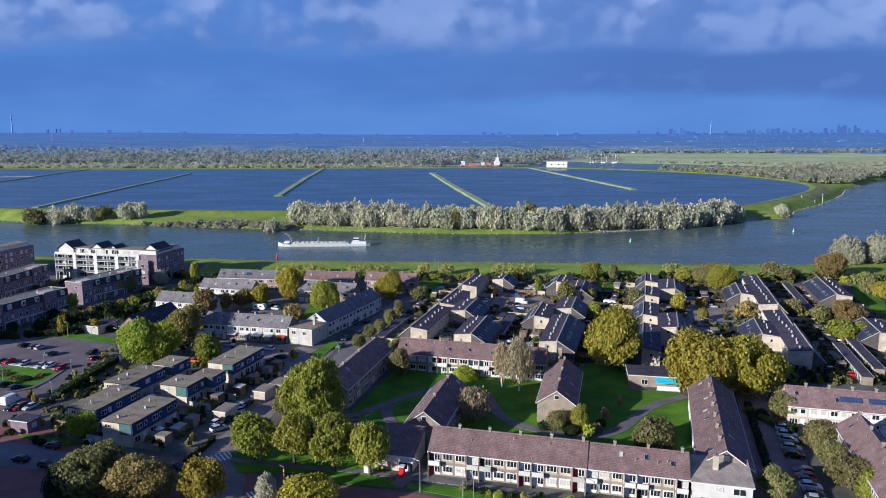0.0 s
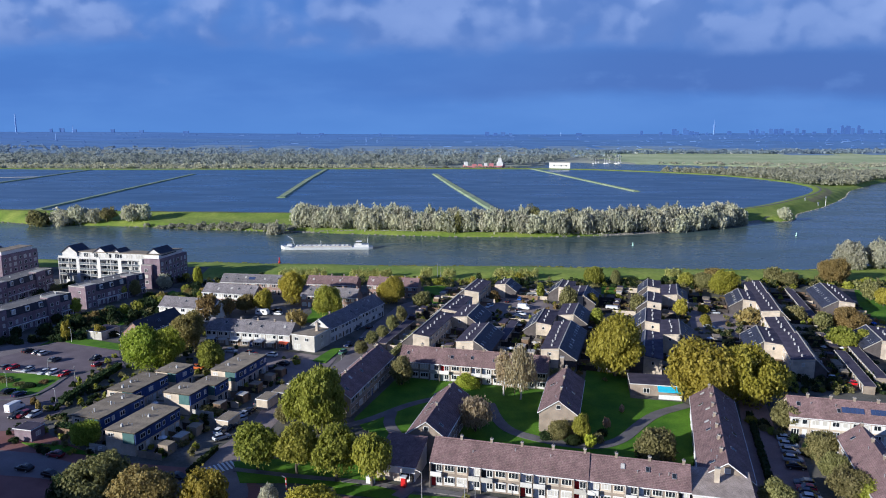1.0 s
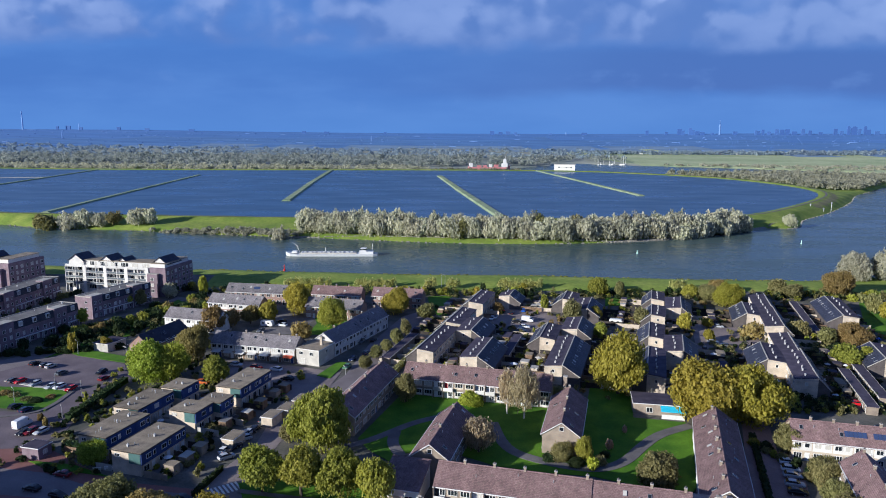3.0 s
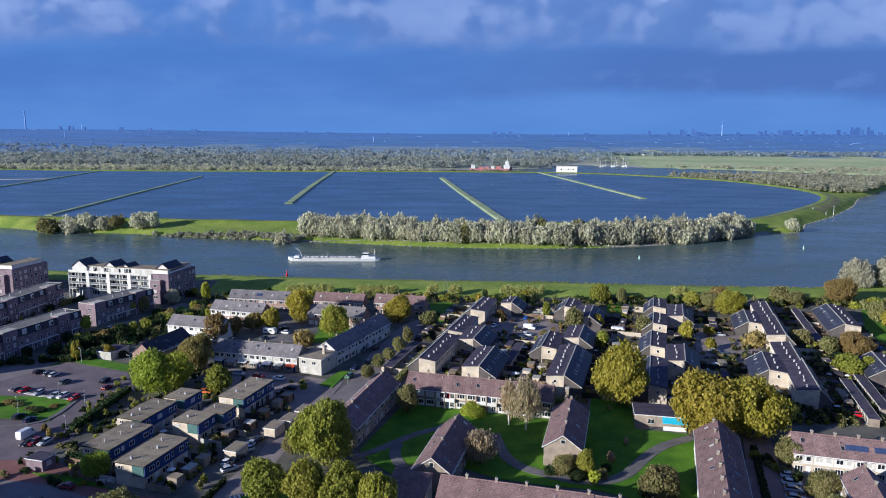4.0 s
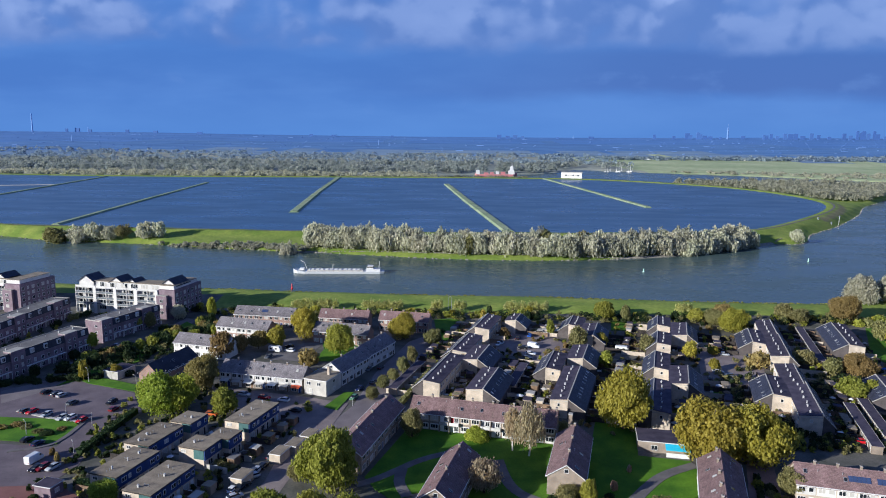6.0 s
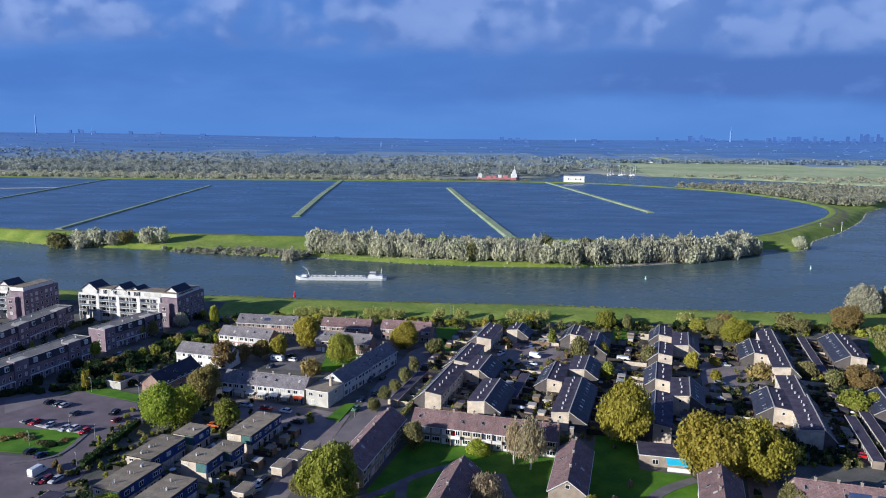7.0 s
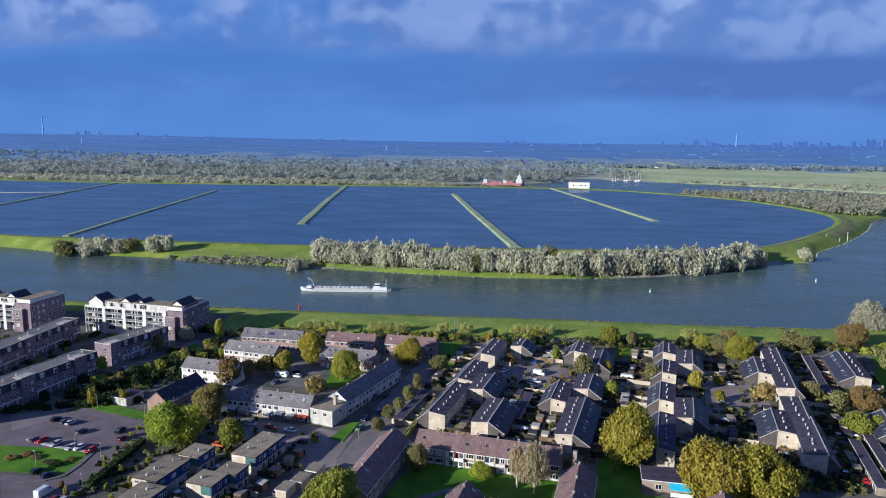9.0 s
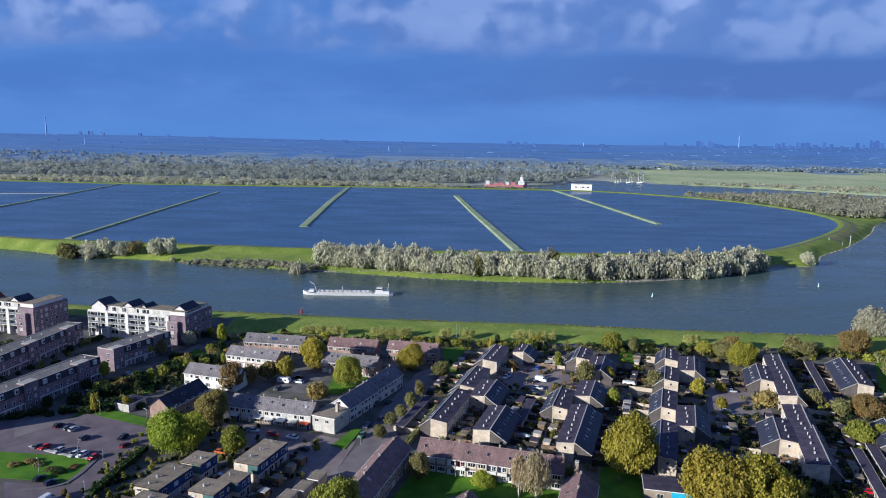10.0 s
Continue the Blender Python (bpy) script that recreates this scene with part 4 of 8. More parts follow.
def town_row(x, y, turn, L, W, h, units, label, seed=1):
    """Three-storey purple-brick terrace: brick bays, a dark mansard strip with white dormers, flat roof. The front is -y."""
    rnd = random.Random(seed)
    top = thing("town_house_row", x, y, 0, turn, label, "house", "purple-brick terraces")
    claim(x, y, turn, -L / 2, L / 2, -W / 2 - 0.8, W / 2)
    b = Build()
    b.box(-L / 2, L / 2, -W / 2, W / 2, 0, h - 0.25)
    part("wall", b, BRICK_PURPLE, top)
    b = Build()
    b.box(-L / 2 + 0.1, L / 2 - 0.1, -W / 2 + 0.1, W / 2 - 0.1, h - 0.25, h - 0.1, 0)
    for y0, y1 in ((-W / 2, -W / 2 + 0.3), (W / 2 - 0.3, W / 2)):
        b.box(-L / 2, L / 2, y0, y1, h - 0.25, h + 0.1, 1)
    for e in (-1, 1):
        b.box(min(e * L / 2, e * (L / 2 - 0.3)), max(e * L / 2, e * (L / 2 - 0.3)), -W / 2 + 0.3, W / 2 - 0.3, h - 0.25, h + 0.1, 1)
    part("roof", b, [ROOF_FLAT, CONCRETE], top, "grey flat roof with a pale edge")
    u = L / units
    for i in range(units):
        cx = -L / 2 + u * (i + 0.5)
        tower = i % 4 == 0
        if tower:
            p = Build()
            p.box(cx - u / 2 + 0.03, cx + u / 2 - 0.03, -W / 2 - 0.7, -W / 2 + 3.0, 0, h + 0.45, 0)
            p.box(cx - u / 2 - 0.05, cx + u / 2 + 0.05, -W / 2 - 0.8, -W / 2 + 3.1, h + 0.45, h + 0.6, 1)
            part("bay", p, [BRICK_PURPLE, CONCRETE], top)
        else:
            p = Build()
            p.solid([(cx - u / 2, -W / 2 - 0.45, h - 2.9), (cx + u / 2, -W / 2 - 0.45, h - 2.9), (cx + u / 2, -W / 2, h - 2.9), (cx - u / 2, -W / 2, h - 2.9)],
                    [(cx - u / 2, -W / 2 - 0.05, h + 0.05), (cx + u / 2, -W / 2 - 0.05, h + 0.05), (cx + u / 2, -W / 2, h + 0.05), (cx - u / 2, -W / 2, h + 0.05)])
            part("mansard", p, ROOF_BLUE, top, "dark mansard strip")
        out = 0.71 if tower else 0.46
        for z, hh in ((1.4, 1.7), (4.2, 1.5), (7.0, 1.4)):
            yo = -W / 2 - (out if (tower or z > 6) else 0.01)
            if z > 6 and not tower:
                d = Build()
                d.box(cx - 0.85, cx + 0.85, yo - 0.25, yo + 0.5, h - 2.3, h - 0.4)
                part("dormer", d, FRAME, top, "white dormer")
                window(top, cx, yo - 0.26, h - 1.35, 1.4, 1.5, 0, 2)
            else:
                window(top, cx - u * 0.2, yo, z, 1.3, hh, 0, 2)
                window(top, cx + u * 0.24, yo, z, 1.0, hh, 0, 1)
        if not tower:
            p = Build()
            p.box(cx - u / 2 + 0.1, cx + u / 2 - 0.1, -W / 2 - 0.9, -W / 2, 2.7, 2.86)
            for dx in (-0.45, 0.45):
                p.box(cx + dx * u - 0.08, cx + dx * u + 0.08, -W / 2 - 0.85, -W / 2 - 0.7, 0, 2.7)
            part("porch", p, FRAME, top, "white porch canopy on posts")
        vent(top, cx, rnd.uniform(-1, 2), h - 0.1, rnd.choice(["box", "thin"]))
    for e in (-1, 1):
        for z in (1.6, 4.4, 7.2):
            window(top, e * (L / 2 + 0.01), -W * 0.2, z, 1.4, 1.0, 90 * e, 1)
    return top


def garden_shed(x, y, turn, w, d, h, label, roofing, walls=None):
    top = thing("garden_shed", x, y, 0, turn, label, "shed", "garden sheds")
    b = Build()
    b.box(-w / 2, w / 2, -d / 2, d / 2, 0, h)
    part("wall", b, walls or WOOD, top)
    b = Build()
    b.box(-w / 2 - 0.15, w / 2 + 0.15, -d / 2 - 0.15, d / 2 + 0.15, h, h + 0.14)
    part("roof", b, roofing, top)
    part("door", door_mesh(DARKWOOD), None, top, "", pose(0, -d / 2 - 0.01, 0))
    return top


def fence(x, y, turn, length, h=1.75, mat=None, label="dark wooden garden fence between back gardens"):
    """Posts and board panels along x from the origin."""
    mat = mat or DARKWOOD
    top = thing("garden_fence", x, y, 0, turn, label, "fence", "garden fences")
    n = max(1, round(length / 2.6))
    w = length / n
    for i in range(n):
        key = ("panel", round(w, 1), h, mat.name)
        if key not in SHARED:
            b = Build()
            b.solid([(0, -0.06, 0), (0.12, -0.06, 0), (0.12, -0.03, 0), (w, -0.03, 0), (w, 0.03, 0), (0.12, 0.03, 0), (0.12, 0.06, 0), (0, 0.06, 0)],
                    [(0, -0.06, h + 0.1), (0.12, -0.06, h + 0.1), (0.12, -0.03, h), (w, -0.03, h), (w, 0.03, h), (0.12, 0.03, h), (0.12, 0.06, h + 0.1), (0, 0.06, h + 0.1)])
            SHARED[key] = b.mesh("panel", mat)
        part("panel", SHARED[key], None, top, "", pose(w * i, 0, 0))
    return top


def plots(x, y, turn, L, units, y0, depth, seed, shed=0.75, shrubs=2, tone=None):
    """Back gardens along a row: fences, sheds, patios and shrubs, where the ground is free. y0: the wall's line, depth: signed."""
    rnd = random.Random(seed)
    c, s = math.cos(radians(turn)), math.sin(radians(turn))

    def out(u, v):
        return x + u * c - v * s, y + u * s + v * c
    w = L / units
    sg = 1 if depth > 0 else -1
    for i in range(units + 1):
        u = -L / 2 + w * i
        ln = abs(depth)
        while ln > 2 and not free(*out(u, y0 + sg * (ln + 0.3)), 0.2):
            ln -= 1.0
        if ln > 2.5:
            fx, fy = out(u, y0 + sg * 0.4)
            fence(fx, fy, turn + 90 * sg, ln - 0.4, rnd.choice([1.7, 1.8, 1.85]), tone or rnd.choice([BRICK_TAN, WOOD, CONCRETE, BRICK_CREAM, DARKWOOD] if seed >= 260 and seed < 400 else [DARKWOOD, WOOD, BRICK_CREAM, DARKWOOD]))
        if i == units:
            break
        um = u + w / 2
        if ln > 5:
            px, py = out(um, y0 + sg * 1.9)
            ring = [out(um + a * (w / 2 - 0.15), y0 + sg * d) for a, d in ((-1, 0.2), (1, 0.2), (1, 3.4), (-1, 3.4))]
            sheet("patio", ring, 0.05 + 0.004 * (i % 3), rnd.choice([PATH, PAVING, CONCRETE, PATH]), "paved garden patio behind a house", "patio")
            if rnd.random() < 0.6:
                ring = [out(um + a * (w / 2 - 0.15), y0 + sg * d) for a, d in ((-1, 3.6), (1, 3.6), (1, ln - 0.5), (-1, ln - 0.5))]
                sheet("garden_lawn", ring, 0.06, GRASS_LAWN, "small back-garden lawn", "lawn")
            sx, sy = out(um + rnd.choice([-0.2, 0.2]) * w, y0 + sg * (ln - 1.6))
            if rnd.random() < shed and free(sx, sy, 1.5):
                garden_shed(sx, sy, turn + (0 if sg > 0 else 180), rnd.uniform(2.4, 3.4), rnd.uniform(2.2, 2.8), rnd.uniform(2.2, 2.5), "flat-roofed garden shed in a fenced back garden", rnd.choice([ROOF_GRAVEL, CONCRETE, ROOF_FLAT, ROOF_GRAVEL] if 260 <= seed < 400 else [ROOF_FELT, ROOF_FELT, CONCRETE, ROOF_GRAVEL]),
                            rnd.choice([WOOD, DARKWOOD, BRICK_TAN, BRICK_CREAM]))
            for _ in range(5):
                qx, qy = out(um + rnd.uniform(-0.4, 0.4) * w, y0 + sg * rnd.uniform(0.8, max(1.2, ln - 0.8)))
                if free(qx, qy, 0.5):
                    CLUTTER.append((qx, qy, turn))
            for _ in range(shrubs + 1):
                hx, hy = out(um + rnd.uniform(-0.42, 0.42) * w, y0 + sg * rnd.uniform(3.4, max(3.6, ln - 1)))
                if rnd.random() < 0.75 and free(hx, hy, 0.7):
                    PLANTS.append((hx, hy, rnd.uniform(1.0, 3.0), rnd.uniform(0.7, 1.5), rnd.choice(["green", "olive", "dark", "olive", "green", "brown", "gold"])))


PLANTS, CLUTTER = [], []


def hedge(x, y, turn, length, w, h, kind="dark", label="clipped dark green hedge beside the pavement"):
    rnd = random.Random(int(x * 7 + y))
    b = Build()
    b.box(0.05, length - 0.05, -w * 0.4, w * 0.4, 0, h * 0.85)
    n = int(length * h * 20)
    for _ in range(n):
        p = Vector((rnd.uniform(0, length), rnd.choice([-1, 1]) * w * 0.45 * rnd.uniform(0.8, 1.1), rnd.uniform(0.05, h)))
        if rnd.random() < 0.45:
            p = Vector((rnd.uniform(0, length), rnd.uniform(-w / 2, w / 2), h * rnd.uniform(0.86, 1.05)))
        d = Vector((rnd.uniform(-1, 1), rnd.uniform(-1, 1), rnd.uniform(-0.2, 1))).normalized()
        s = d.orthogonal().normalized()
        t = d.cross(s)
        k = rnd.uniform(0.15, 0.32)
        b.poly([p - s * k, p - t * k, p + s * k, p + t * k])
    top = tagged(new("hedge", b.mesh("hedge", LEAF[kind])), label, "hedge")
    top.matrix_world = pose(x, y, 0, 0, 0, turn)
    return top


def garage_row(x, y, turn, L, W, h, label):
    """A long low row of garages or sheds: felt roof with a pale edge, a door to each unit on +y."""
    top = thing("garage_row", x, y, 0, turn, label, "garage", "garage rows")
    claim(x, y, turn, -L / 2, L / 2, -W / 2, W / 2)
    b = Build()
    b.box(-L / 2, L / 2, -W / 2, W / 2, 0, h)
    part("wall", b, BRICK_TAN, top)
    b = Build()
    b.box(-L / 2 - 0.15, L / 2 + 0.15, -W / 2 - 0.15, W / 2 + 0.15, h, h + 0.16)
    part("roof", b, ROOF_FELT, top, "dark felt roof")
    for s in (-1, 1):
        b = Build()
        y0 = s * (W / 2 + 0.15)
        b.box(-L / 2 - 0.2, L / 2 + 0.2, min(y0, y0 + s * 0.08), max(y0, y0 + s * 0.08), h - 0.05, h + 0.24)
        part("edge_trim", b, CONCRETE, top, "pale roof edge")
    n = max(2, round(L / 3.2))
    for i in range(n):
        part("door", door_mesh(DARKWOOD), None, top, "", pose(-L / 2 + L * (i + 0.5) / n, W / 2 + 0.01, 0, 0, 0, 180))


for x, y, length in ((128.4, 212.4, 35.0), (135.8, 218.0, 32.0), (154.2, 299.1, 52.0), (-17.8, 251.5, 31.0), (23.4, 253.6, 26.0)):
    garage_row(x, y, 73.8, length, 3.0, 2.5, "long low row of dark-roofed garden stores")

# ---- the streets ----
house_row(14.2, 142.6, -13.8, 33.1, 9.6, 5.6, 9.0, 6, BRICK_TAN, ROOF_BROWN,
          "brown-tiled row of flats with balconies along the street", style="balcony", chimneys=5, seed=3)
house_row(40.0, 136.4, -13.8, 20.0, 9.6, 5.5, 8.75, 4, BRICK_TAN, ROOF_BROWN,
          "brown-tiled row of flats with balconies beside a step in the roof", style="balcony", chimneys=3, seed=4)
house_row(-1.1, 167.6, 75.5, 26.4, 9.2, 5.6, 9.0, 4, BRICK_TAN, ROOF_BROWN,
          "brown-tiled block of flats standing on the courtyard lawn", gable_window=True, chimneys=2, seed=5)
house_row(31.7, 180.6, 76.0, 26.1, 9.6, 5.6, 9.0, 4, BRICK_TAN, ROOF_BROWN,
          "brown-tiled block of flats with a gable facing the courtyard path", gable_window=True, chimneys=3, seed=6, tall_chimney=(14.5, 1.5, 0))
house_row(9.0, 208.3, -13.8, 45.6, 9.6, 5.6, 9.0, 7, BRICK_TAN, ROOF_BROWN,
          "brown-tiled row of flats with balconies behind the courtyard lawn", style="balcony", chimneys=7, seed=7)
house_row(-25.4, 196.6, 75.7, 36.0, 9.4, 5.6, 9.0, 6, BRICK_TAN, ROOF_BROWN,
          "brown-tiled block of flats beside the road and lawn", chimneys=3, seed=8, gable_window=True)
house_row(64.3, 156.2, 73.2, 46.0, 10.4, 5.6, 9.2, 8, BRICK_TAN, ROOF_BROWN,
          "long brown-tiled block of flats between lawn and parking street", gable_window=True, chimneys=7, chimney_side=0.9, seed=9)
house_row(103.2, 167.9, -14.0, 32.1, 9.4, 5.5, 9.0, 7, BRICK_CREAM, ROOF_BROWN,
          "white-fronted row with brown tiles and solar panels", seed=10, chimneys=6, solar=[(-3.5, 5), (3.0, 9)], upper=WHITE)
house_row(91.0, 137.3, 73.5, 34.2, 8.6, 5.5, 9.0, 5, BRICK_TAN, ROOF_BROWN,
          "brown-tiled row beside a planted parking strip", seed=11, chimneys=4)
house_row(-69.1, 244.7, -12.6, 32.6, 9.0, 5.4, 8.5, 7, BRICK_TAN, ROOF_GREY,
          "grey-tiled white row of shops and flats with awnings", upper=WHITE, style="shop", seed=12, chimneys=5)
house_row(-41.7, 255.3, 67.5, 20.1, 9.2, 5.4, 8.6, 4, WHITE, ROOF_GREY,
          "grey-tiled white terrace with a gable beside the shops", seed=13, gable_window=True, chimneys=2)
house_row(-33.8, 274.9, 67.5, 21.0, 9.2, 5.6, 8.9, 4, WHITE, ROOF_GREY,
          "grey-tiled white terrace along the residential road", seed=14, chimneys=2)
house_row(-94.1, 304.2, -15.0, 25.4, 8.6, 5.4, 8.5, 5, BRICK_RED, ROOF_GREY,
          "grey-tiled terrace with white upper panels and a brick gable", upper=WHITE, seed=15, chimneys=0, lights=(0.9,))
house_row(-90.6, 326.0, -8.0, 29.7, 8.6, 5.4, 8.5, 6, BRICK_RED, ROOF_GREY,
          "grey-tiled terrace of pinkish brick near the dike", seed=16, chimneys=0, solar=[(-1.0, 3)])
house_row(-52.3, 322.6, -8.0, 23.6, 8.6, 5.4, 8.5, 5, BRICK_RED, ROOF_BROWN,
          "brown-tiled terrace of pinkish brick below the dike", seed=17, chimneys=4)
house_row(-23.7, 319.6, -10.5, 23.6, 8.6, 5.4, 8.5, 5, BRICK_RED, ROOF_BROWN,
          "brown-tiled terrace with ridge chimneys below the dike", seed=18, chimneys=4)
house_row(-49.5, 298.7, -12.5, 25.1, 8.6, 5.4, 8.5, 5, BRICK_RED, ROOF_GREY,
          "grey-tiled terrace behind a round green tree", seed=19, chimneys=4)
house_row(-103.5, 278.8, -15.0, 24.6, 8.6, 5.4, 8.5, 5, WHITE, ROOF_GREY,
          "grey-tiled white terrace behind autumn trees", seed=20, chimneys=0)
house_row(-107.9, 252.6, 72.5, 22.0, 9.0, 4.6, 8.3, 3, BRICK_RED, ROOF_BLUE,
          "red-brick house with a steep dark roof and pale gable", seed=21, chimneys=0)
split_house(-6.7, 249.6, 73.6, 31.8, 6, 4, 1, 5, "cream-brick split-level houses with dark roofs beside a walled garden", seed=30)
split_house(2.2, 281.0, 73.6, 24.6, 6, 4.5, 1, 4, "cream-brick split-level houses with dark roofs near the parking court", seed=31)
split_house(11.8, 313.8, 73.6, 23.9, 6.5, 4.5, 1, 4, "cream-brick split-level houses with dark roofs below the dike", seed=32)
split_house(29.2, 320.7, 73.6, 12.0, 5, 5, -1, 2, "cream-brick split-level houses with dark roofs at the end of the court", seed=33)
split_house(12.6, 237.2, 73.6, 23.0, 6, 5.5, -1, 4, "cream-brick split-level houses with dark roofs behind a hedge", seed=34)
split_house(11.0, 266.7, 73.6, 19.0, 6, 5, -1, 3, "cream-brick split-level houses with dark roofs beside the parked cars", seed=35)
split_house(41.5, 234.7, 73.6, 34.7, 5.8, 5.5, -1, 6, "long row of cream-brick split-level houses with dark roofs", seed=36)
split_house(51.5, 269.4, 73.6, 18.1, 6, 5, -1, 3, "cream-brick split-level houses with dark roofs beside small gardens", seed=37)
split_house(36.1, 259.4, 73.6, 20.3, 5.5, 4.5, 1, 3, "cream-brick split-level houses with dark roofs with planted front gardens", seed=38)
split_house(53.1, 316.6, 73.6, 15.9, 6, 4.5, 1, 3, "cream-brick split-level houses with dark roofs under autumn trees", seed=39)
split_house(61.5, 301.6, 73.6, 20.2, 6, 5, -1, 3, "cream-brick split-level houses with dark roofs with a blank cream end wall", seed=40)
split_house(66.1, 225.1, 73.6, 30.3, 5.6, 4, 1, 5, "cream-brick split-level houses with dark roofs behind a golden tree", seed=41)
split_house(76.5, 261.4, 73.6, 20.1, 5.6, 4, 1, 3, "cream-brick split-level houses with dark roofs stepping back in a chain", seed=42)
split_house(85.8, 291.4, 73.6, 18.0, 5.6, 4, 1, 3, "cream-brick split-level houses with dark roofs stepping back in a chain", seed=43)
split_house(93.4, 318.3, 73.6, 16.0, 5.6, 4, 1, 3, "cream-brick split-level houses with dark roofs at the foot of the dike", seed=44)
split_house(83.8, 244.0, 73.6, 19.7, 6.5, 5, -1, 3, "cream-brick split-level houses with dark roofs by the inner court", seed=45)
split_house(102.4, 304.4, 73.6, 20.6, 6.5, 4.5, -1, 3, "cream-brick split-level houses with dark roofs by the dike trees", seed=46)
split_house(126.9, 295.8, 73.6, 20.7, 6, 5, 1, 3, "cream-brick split-level houses with dark roofs with skylights towards the court", seed=47)
split_house(142.7, 309.2, 73.6, 24.0, 6.5, 3.5, -1, 4, "cream-brick split-level houses with dark roofs by the dike meadow", seed=48)
split_house(135.2, 282.5, 73.6, 31.7, 6.5, 3.5, -1, 5, "cream-brick split-level houses with dark roofs beside walled gardens", seed=49)
split_house(109.0, 235.7, 73.6, 19.9, 6, 5, 1, 3, "cream-brick split-level houses with dark roofs facing parked cars", seed=50)
split_house(124.4, 247.0, 73.6, 22.1, 6.5, 3.5, -1, 4, "cream-brick split-level houses with dark roofs in a long chain", seed=51)
split_house(118.1, 222.8, 73.6, 31.5, 6.5, 3.5, -1, 5, "long row of cream-brick split-level houses with dark roofs", seed=52)
split_house(167.8, 301.0, 73.6, 35.9, 6, 5.5, 1, 6, "cream-brick split-level houses with dark roofs with skylights in a steep slope", seed=53)
split_house(149.1, 237.2, 73.6, 19.4, 6, 5, 1, 3, "cream-brick split-level houses with dark roofs among round trees", seed=54)
flat_house(-74.3, 163.7, 73.5, 16.4, 8.2, 5.8, 3, "flat-roofed houses with dark blue boarding with a teal end panel", seed=60)
flat_house(-86.7, 171.7, 73.5, 15.7, 8.2, 5.8, 3, "flat-roofed houses with dark blue boarding beside a hedge", seed=61)
flat_house(-86.5, 188.9, 73.5, 14.5, 8.1, 5.8, 3, "flat-roofed houses with dark blue boarding behind patio sheds", seed=62)
flat_house(-80.9, 200.9, 73.5, 8.0, 7.0, 5.8, 1, "flat-roofed houses with dark blue boarding below street trees", seed=63)
flat_house(-71.3, 183.8, 73.5, 7.8, 8.1, 5.8, 1, "flat-roofed houses with dark blue boarding with white facade panels", seed=64)
flat_house(-66.3, 190.0, 73.5, 6.3, 6.6, 5.8, 1, "flat-roofed houses with dark blue boarding with rooflights", seed=65)
flat_house(-63.1, 206.4, 73.5, 17.1, 8.2, 5.8, 3, "flat-roofed houses with dark blue boarding by the shopping row", seed=66)
town_row(-151.8, 309.2, 67.9, 33.5, 9.2, 9.6, 6, "purple-brick terrace with white dormers leading to the white flats", seed=70)
town_row(-167.7, 254.1, 73.5, 62.0, 9.2, 9.6, 10, "purple-brick terrace with white dormers along a planted street", seed=71)
town_row(-198.3, 302.7, 84.2, 64.0, 9.2, 9.6, 10, "purple-brick terrace with white dormers behind the other rows", seed=72)

# back gardens
plots(-6.7, 249.6, 73.6, 31.8, 5, 4, 10.0, 30)
plots(-6.7, 249.6, 73.6, 31.8, 5, -6, -6.0, 130, 0.35, 1)
plots(2.2, 281.0, 73.6, 24.6, 4, 4.5, 10.0, 31)
plots(2.2, 281.0, 73.6, 24.6, 4, -6, -6.0, 131, 0.35, 1)
plots(11.8, 313.8, 73.6, 23.9, 4, 4.5, 10.0, 32)
plots(11.8, 313.8, 73.6, 23.9, 4, -6.5, -6.0, 132, 0.35, 1)
plots(29.2, 320.7, 73.6, 12.0, 2, -5, -10.0, 33)
plots(29.2, 320.7, 73.6, 12.0, 2, 5, 6.0, 133, 0.35, 1)
plots(12.6, 237.2, 73.6, 23.0, 4, -5.5, -10.0, 34)
plots(12.6, 237.2, 73.6, 23.0, 4, 6, 6.0, 134, 0.35, 1)
plots(11.0, 266.7, 73.6, 19.0, 3, -5, -10.0, 35)
plots(11.0, 266.7, 73.6, 19.0, 3, 6, 6.0, 135, 0.35, 1)
plots(41.5, 234.7, 73.6, 34.7, 6, -5.5, -10.0, 36)
plots(41.5, 234.7, 73.6, 34.7, 6, 5.8, 6.0, 136, 0.35, 1)
plots(51.5, 269.4, 73.6, 18.1, 3, -5, -10.0, 37)
plots(51.5, 269.4, 73.6, 18.1, 3, 6, 6.0, 137, 0.35, 1)
plots(36.1, 259.4, 73.6, 20.3, 3, 4.5, 10.0, 38)
plots(36.1, 259.4, 73.6, 20.3, 3, -5.5, -6.0, 138, 0.35, 1)
plots(53.1, 316.6, 73.6, 15.9, 3, 4.5, 10.0, 39)
plots(53.1, 316.6, 73.6, 15.9, 3, -6, -6.0, 139, 0.35, 1)
plots(61.5, 301.6, 73.6, 20.2, 3, -5, -10.0, 40)
plots(61.5, 301.6, 73.6, 20.2, 3, 6, 6.0, 140, 0.35, 1)
plots(66.1, 225.1, 73.6, 30.3, 5, 4, 10.0, 41)
plots(66.1, 225.1, 73.6, 30.3, 5, -5.6, -6.0, 141, 0.35, 1)
plots(76.5, 261.4, 73.6, 20.1, 3, 4, 10.0, 42)
plots(76.5, 261.4, 73.6, 20.1, 3, -5.6, -6.0, 142, 0.35, 1)
plots(85.8, 291.4, 73.6, 18.0, 3, 4, 10.0, 43)
plots(85.8, 291.4, 73.6, 18.0, 3, -5.6, -6.0, 143, 0.35, 1)
plots(93.4, 318.3, 73.6, 16.0, 3, 4, 10.0, 44)
